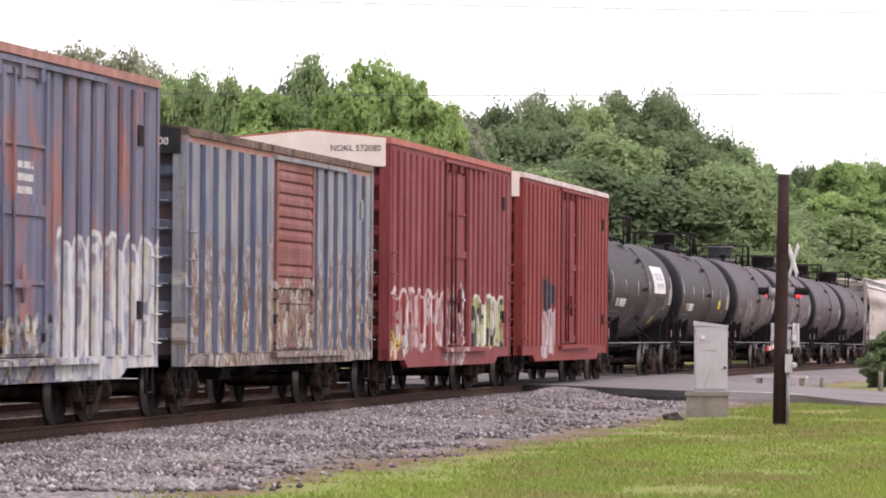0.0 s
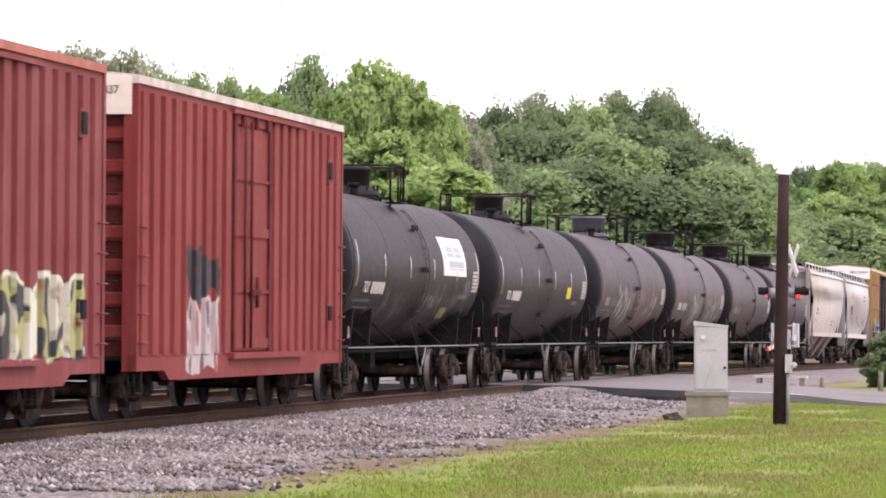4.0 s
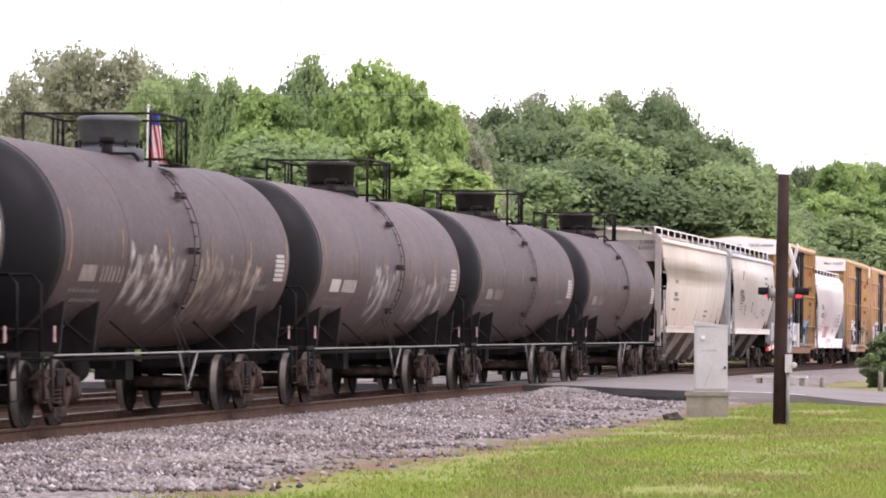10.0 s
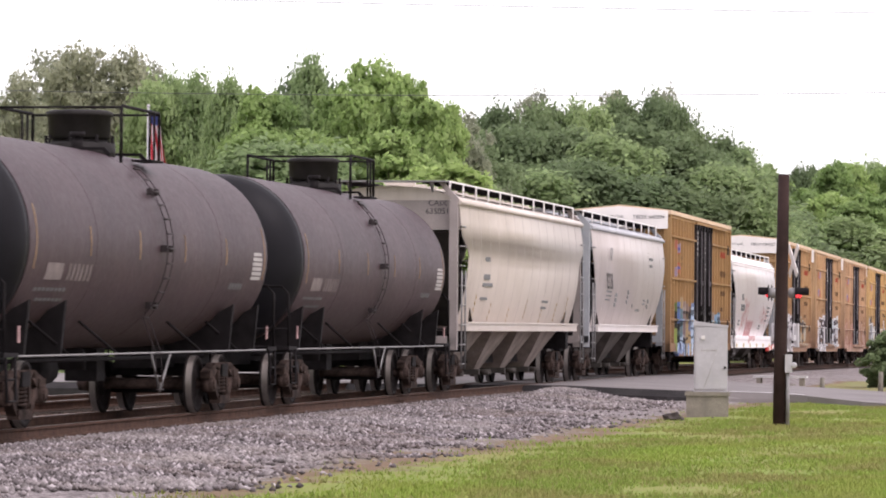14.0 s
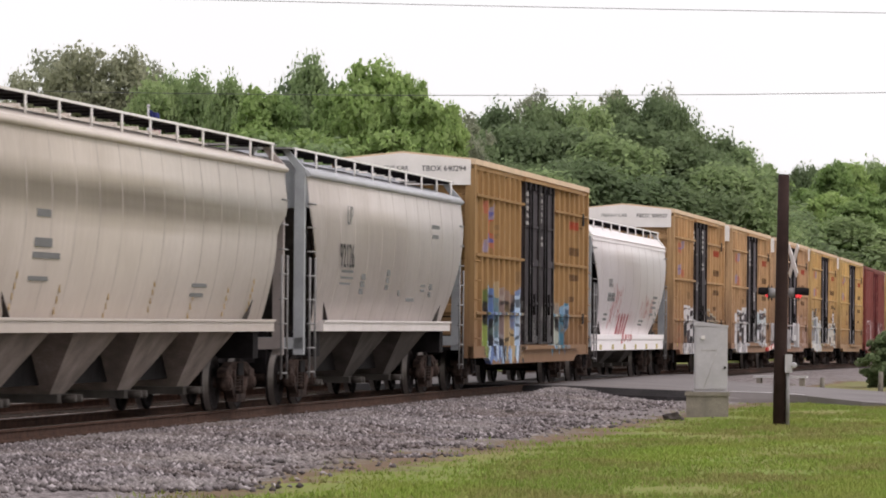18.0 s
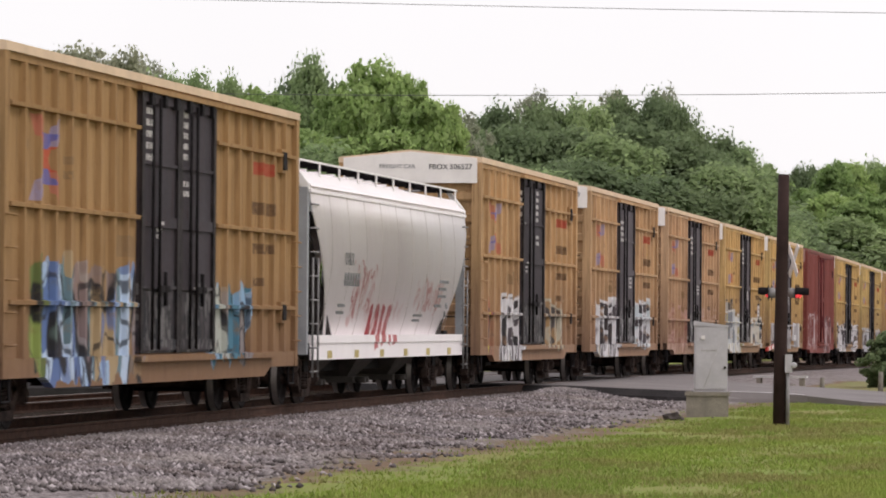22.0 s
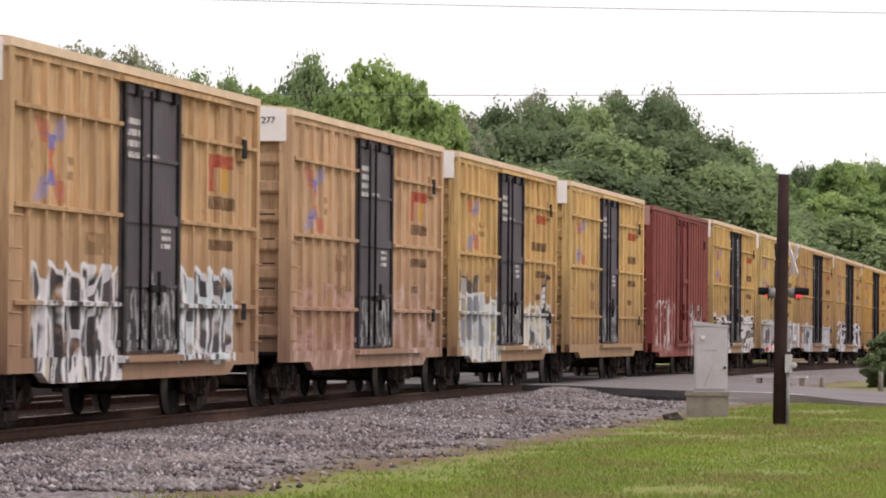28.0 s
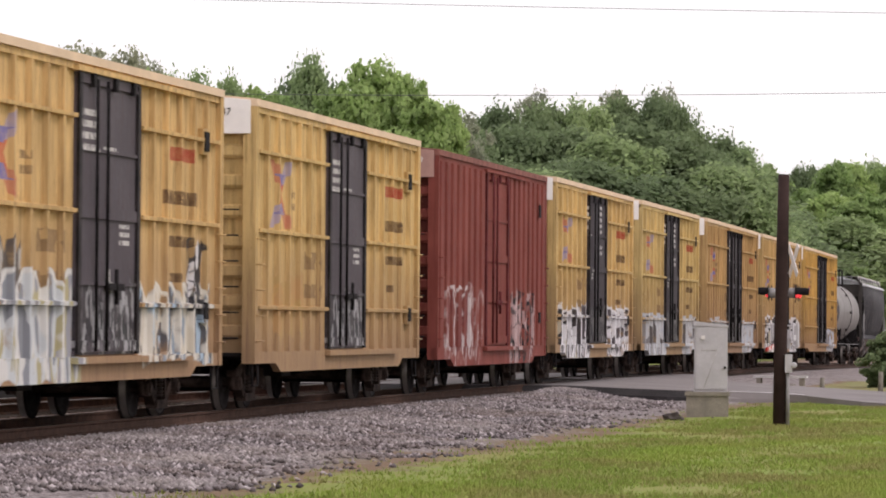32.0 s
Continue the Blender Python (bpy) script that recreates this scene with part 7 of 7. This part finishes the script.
for k in range(46):
    y = 95 + k * 6.5 + random.uniform(-2, 2)
    x = -34 - random.uniform(0, 14) - (0 if y < 260 else -4)
    x = min(x, -0.052 * y - 24) if y < 330 else x - 3
    shrub(k % 3, x, y, random.uniform(3.0, 6.0), random.uniform(4.5, 8))
SHRUB.append(tree_kind(24, LEAF_DARK, "shrub", "dark round shrub beside the road", clumps=40, leaves=15000, size=0.026, thick=0.02, base=0.04, spread=0.95, ragged=0.1))
first.append(True)
shrub(3, -8.4, 138.5, 1.95, 2.2)


# ---- sleepers, loose stone and grass ----
def make_ties():
    bm = box(B(), -1.3, 1.3, -0.115, 0.115, -0.36, -0.172)
    me = bpy.data.meshes.new("tie")
    bm.to_mesh(me)
    bm.free()
    for track, xc in ((TRACK_A, TRACK_X), (TRACK_B, TRACK2_X)):
        for k in range(125):
            y = 42 + k * 0.52
            t = link("tie", me, M_TIE, track)
            t.matrix_basis = pose(xc + random.uniform(-0.03, 0.03), y, rail_z(y) + random.uniform(-0.012, 0.0), 0, 0, random.uniform(-1.2, 1.2))
        rest = B()
        for k in range(330):
            y = 107.0 + k * 0.52
            z = rail_z(y)
            box(rest, xc - 1.3, xc + 1.3, y - 0.115, y + 0.115, z - 0.36, z - 0.174)
        tagged(part("far_ties", rest, M_TIE, track), kind="stuff")


make_ties()


def stone_material():
    m, nt, b = nodes_of("crushed_stone")
    g = Tree(nt)
    r = g.island()
    c = g.ramp(r, [(0.0, (0.0603, 0.0513, 0.0495)), (0.35, (0.1368, 0.1170, 0.1197)), (0.8, (0.2376, 0.2079, 0.2133)), (1.0, (0.4635, 0.4131, 0.4230))])
    p = g.coord()
    c = g.mix(g.ramp(g.noise(p, 0.45, 4), [(0.48, 0.0), (0.70, 0.55)]), c, (0.1512, 0.1107, 0.0909))
    c = g.mix(g.ramp(g.noise(g.scaled(g.moved(p, 3, 9, 0), 1, 0.35, 1), 0.7, 4), [(0.50, 0.0), (0.66, 0.45)]), c, (0.4230, 0.3834, 0.3681))
    g.put(b.inputs["Base Color"], c)
    b.inputs["Roughness"].default_value = 0.9
    b.inputs["Specular IOR Level"].default_value = 0.2
    return m


OCTA = np.array([(1, 0, 0), (0, 1, 0), (-1, 0, 0), (0, -1, 0), (0, 0, 1), (0, 0, -1)], float)
OCTA_F = np.array([(0, 1, 4), (1, 2, 4), (2, 3, 4), (3, 0, 4), (1, 0, 5), (2, 1, 5), (3, 2, 5), (0, 3, 5)])


def scatter_stones(name, n, xr, yr, label, size, keep):
    rng = np.random.default_rng(31)
    pts = []
    while len(pts) < n:
        x, y = rng.uniform(*xr), yr[0] + (yr[1] - yr[0]) * rng.random() ** 1.35
        if keep(x, y, rng):
            pts.append((x, y, bed_height(x, y)))
    c = np.array(pts)
    s = size * (0.55 + 0.9 * rng.random((n, 1, 1))) * (0.65 + 0.7 * rng.random((n, 1, 3)))
    v = OCTA[None] * s * (0.8 + 0.4 * rng.random((n, 6, 1))) + 0.35 * size * rng.normal(size=(n, 6, 3)) * 0.6
    a = rng.uniform(0, math.tau, n)
    ca, sa = np.cos(a)[:, None], np.sin(a)[:, None]
    v = np.stack([v[..., 0] * ca - v[..., 1] * sa, v[..., 0] * sa + v[..., 1] * ca, v[..., 2] * 0.8], -1)
    v += c[:, None, :] + np.array((0, 0, size * 0.35))
    f = (OCTA_F[None] + 6 * np.arange(n)[:, None, None]).reshape(-1)
    me = bpy.data.meshes.new(name)
    me.vertices.add(n * 6)
    me.vertices.foreach_set("co", v.ravel())
    me.loops.add(n * 24)
    me.loops.foreach_set("vertex_index", f)
    me.polygons.add(n * 8)
    me.polygons.foreach_set("loop_start", np.arange(n * 8) * 3)
    me.update(calc_edges=True)
    return tagged(link(name, me, M_STONE), label, "gravel", kind="stuff")


M_STONE = stone_material()


def on_bank(x, y, rng):
    edge = -10.75 + 1.5 * noise.noise((x * 0.4, y * 0.35, 3))
    if y > 82 and x > -11.6 and rng.random() < 0.75:
        return False
    bare = noise.noise((x * 0.55, y * 0.3, 14)) - (0.25 if x < -11 else -0.05)
    return x < edge + rng.normal() * 0.5 and y < 100.5 and bare < 0.25 * rng.normal() + 0.1


scatter_stones("ballast_stones", 74000, (-14.9, -8.6), (38.0, 101.5), "grey crushed ballast stones beside the rail", 0.038, on_bank)


def make_grass():
    rng = np.random.default_rng(8)
    pts = []
    while len(pts) < 46000:
        y = 39 + 66 * rng.random() ** 1.4
        x = rng.uniform(-10.6, -0.055 * y + 0.6)
        edge = -9.35 + 1.5 * noise.noise((x * 0.4, y * 0.35, 3))
        if x > edge + rng.normal() * 0.3 + (0.9 if rng.random() < 0.85 else 0.0) and noise.noise((x * 0.5, y * 0.22, 9)) > -0.12 + 0.28 * rng.normal() and not (-9.45 < x < -8.35 and 85.7 < y < 87):
            if y < road_edges(x)[0] - 0.5:
                pts.append((x, y, bed_height(x, y) - 0.004))
    n = len(pts)
    c = np.repeat(np.array(pts), 3, axis=0)
    n3 = n * 3
    a = rng.uniform(0, math.tau, n3)
    hgt = 0.028 + 0.042 * rng.random(n3)
    w = 0.006 + 0.008 * rng.random(n3)
    d = np.stack([np.cos(a), np.sin(a), np.zeros(n3)], -1)
    off = rng.normal(size=(n3, 3)) * (0.03, 0.03, 0)
    base = c + off
    lean = rng.normal(size=(n3, 3)) * (0.022, 0.022, 0)
    tip = base + lean + np.stack([np.zeros(n3), np.zeros(n3), hgt], -1)
    v = np.stack([base - d * w[:, None], base + d * w[:, None], tip], 1).reshape(-1, 3)
    me = bpy.data.meshes.new("grass")
    me.vertices.add(n3 * 3)
    me.vertices.foreach_set("co", v.ravel())
    me.loops.add(n3 * 3)
    me.loops.foreach_set("vertex_index", np.arange(n3 * 3))
    me.polygons.add(n3)
    me.polygons.foreach_set("loop_start", np.arange(n3) * 3)
    me.update(calc_edges=True)
    blade, nt, b = nodes_of("grass_blades")
    g = Tree(nt)
    p = g.coord()
    c = g.ramp(g.island(), [(0.0, (0.185, 0.258, 0.050)), (0.80, (0.230, 0.302, 0.067)), (0.86, (0.252, 0.241, 0.090)), (1.0, (0.274, 0.252, 0.101))])
    c = g.mix(g.ramp(g.noise(g.scaled(p, 1, 0.4, 1), 0.9, 4), [(0.45, 0.0), (0.60, 0.65)]), c, (0.263, 0.213, 0.095))
    c = g.mix(g.ramp(g.noise(g.moved(g.scaled(p, 1, 0.3, 1), 5, 2, 0), 0.35, 3), [(0.48, 0.0), (0.62, 0.45)]), c, (0.263, 0.370, 0.056))
    g.put(b.inputs["Base Color"], c)
    b.inputs["Roughness"].default_value, b.inputs["Specular IOR Level"].default_value = 0.7, 0.1
    return tagged(link("grass", me, blade), "short mown green grass with thin dry patches", "grass", kind="stuff")


make_grass()

# ---- movement: the train rolls in at a steady speed, its wheels turning ----
def motions():
    for car, mid in CARS:
        rows = []
        for k in range(17):
            t = 2.0 * k
            y = mid - SPEED * (t - 16)
            rows.append((t, pose(TRACK_X, y, rail_z(y), math.degrees(math.atan(rail_slope(y))), 0, 0)))
        walk(car, rows)
    turn = math.degrees(SPEED / WHEEL_R)
    for axle, y in WHEELSETS:
        walk(axle, [(k / 15, pose(0, y, WHEEL_R, turn * k / 15, 0, 0)) for k in range(481)])


motions()
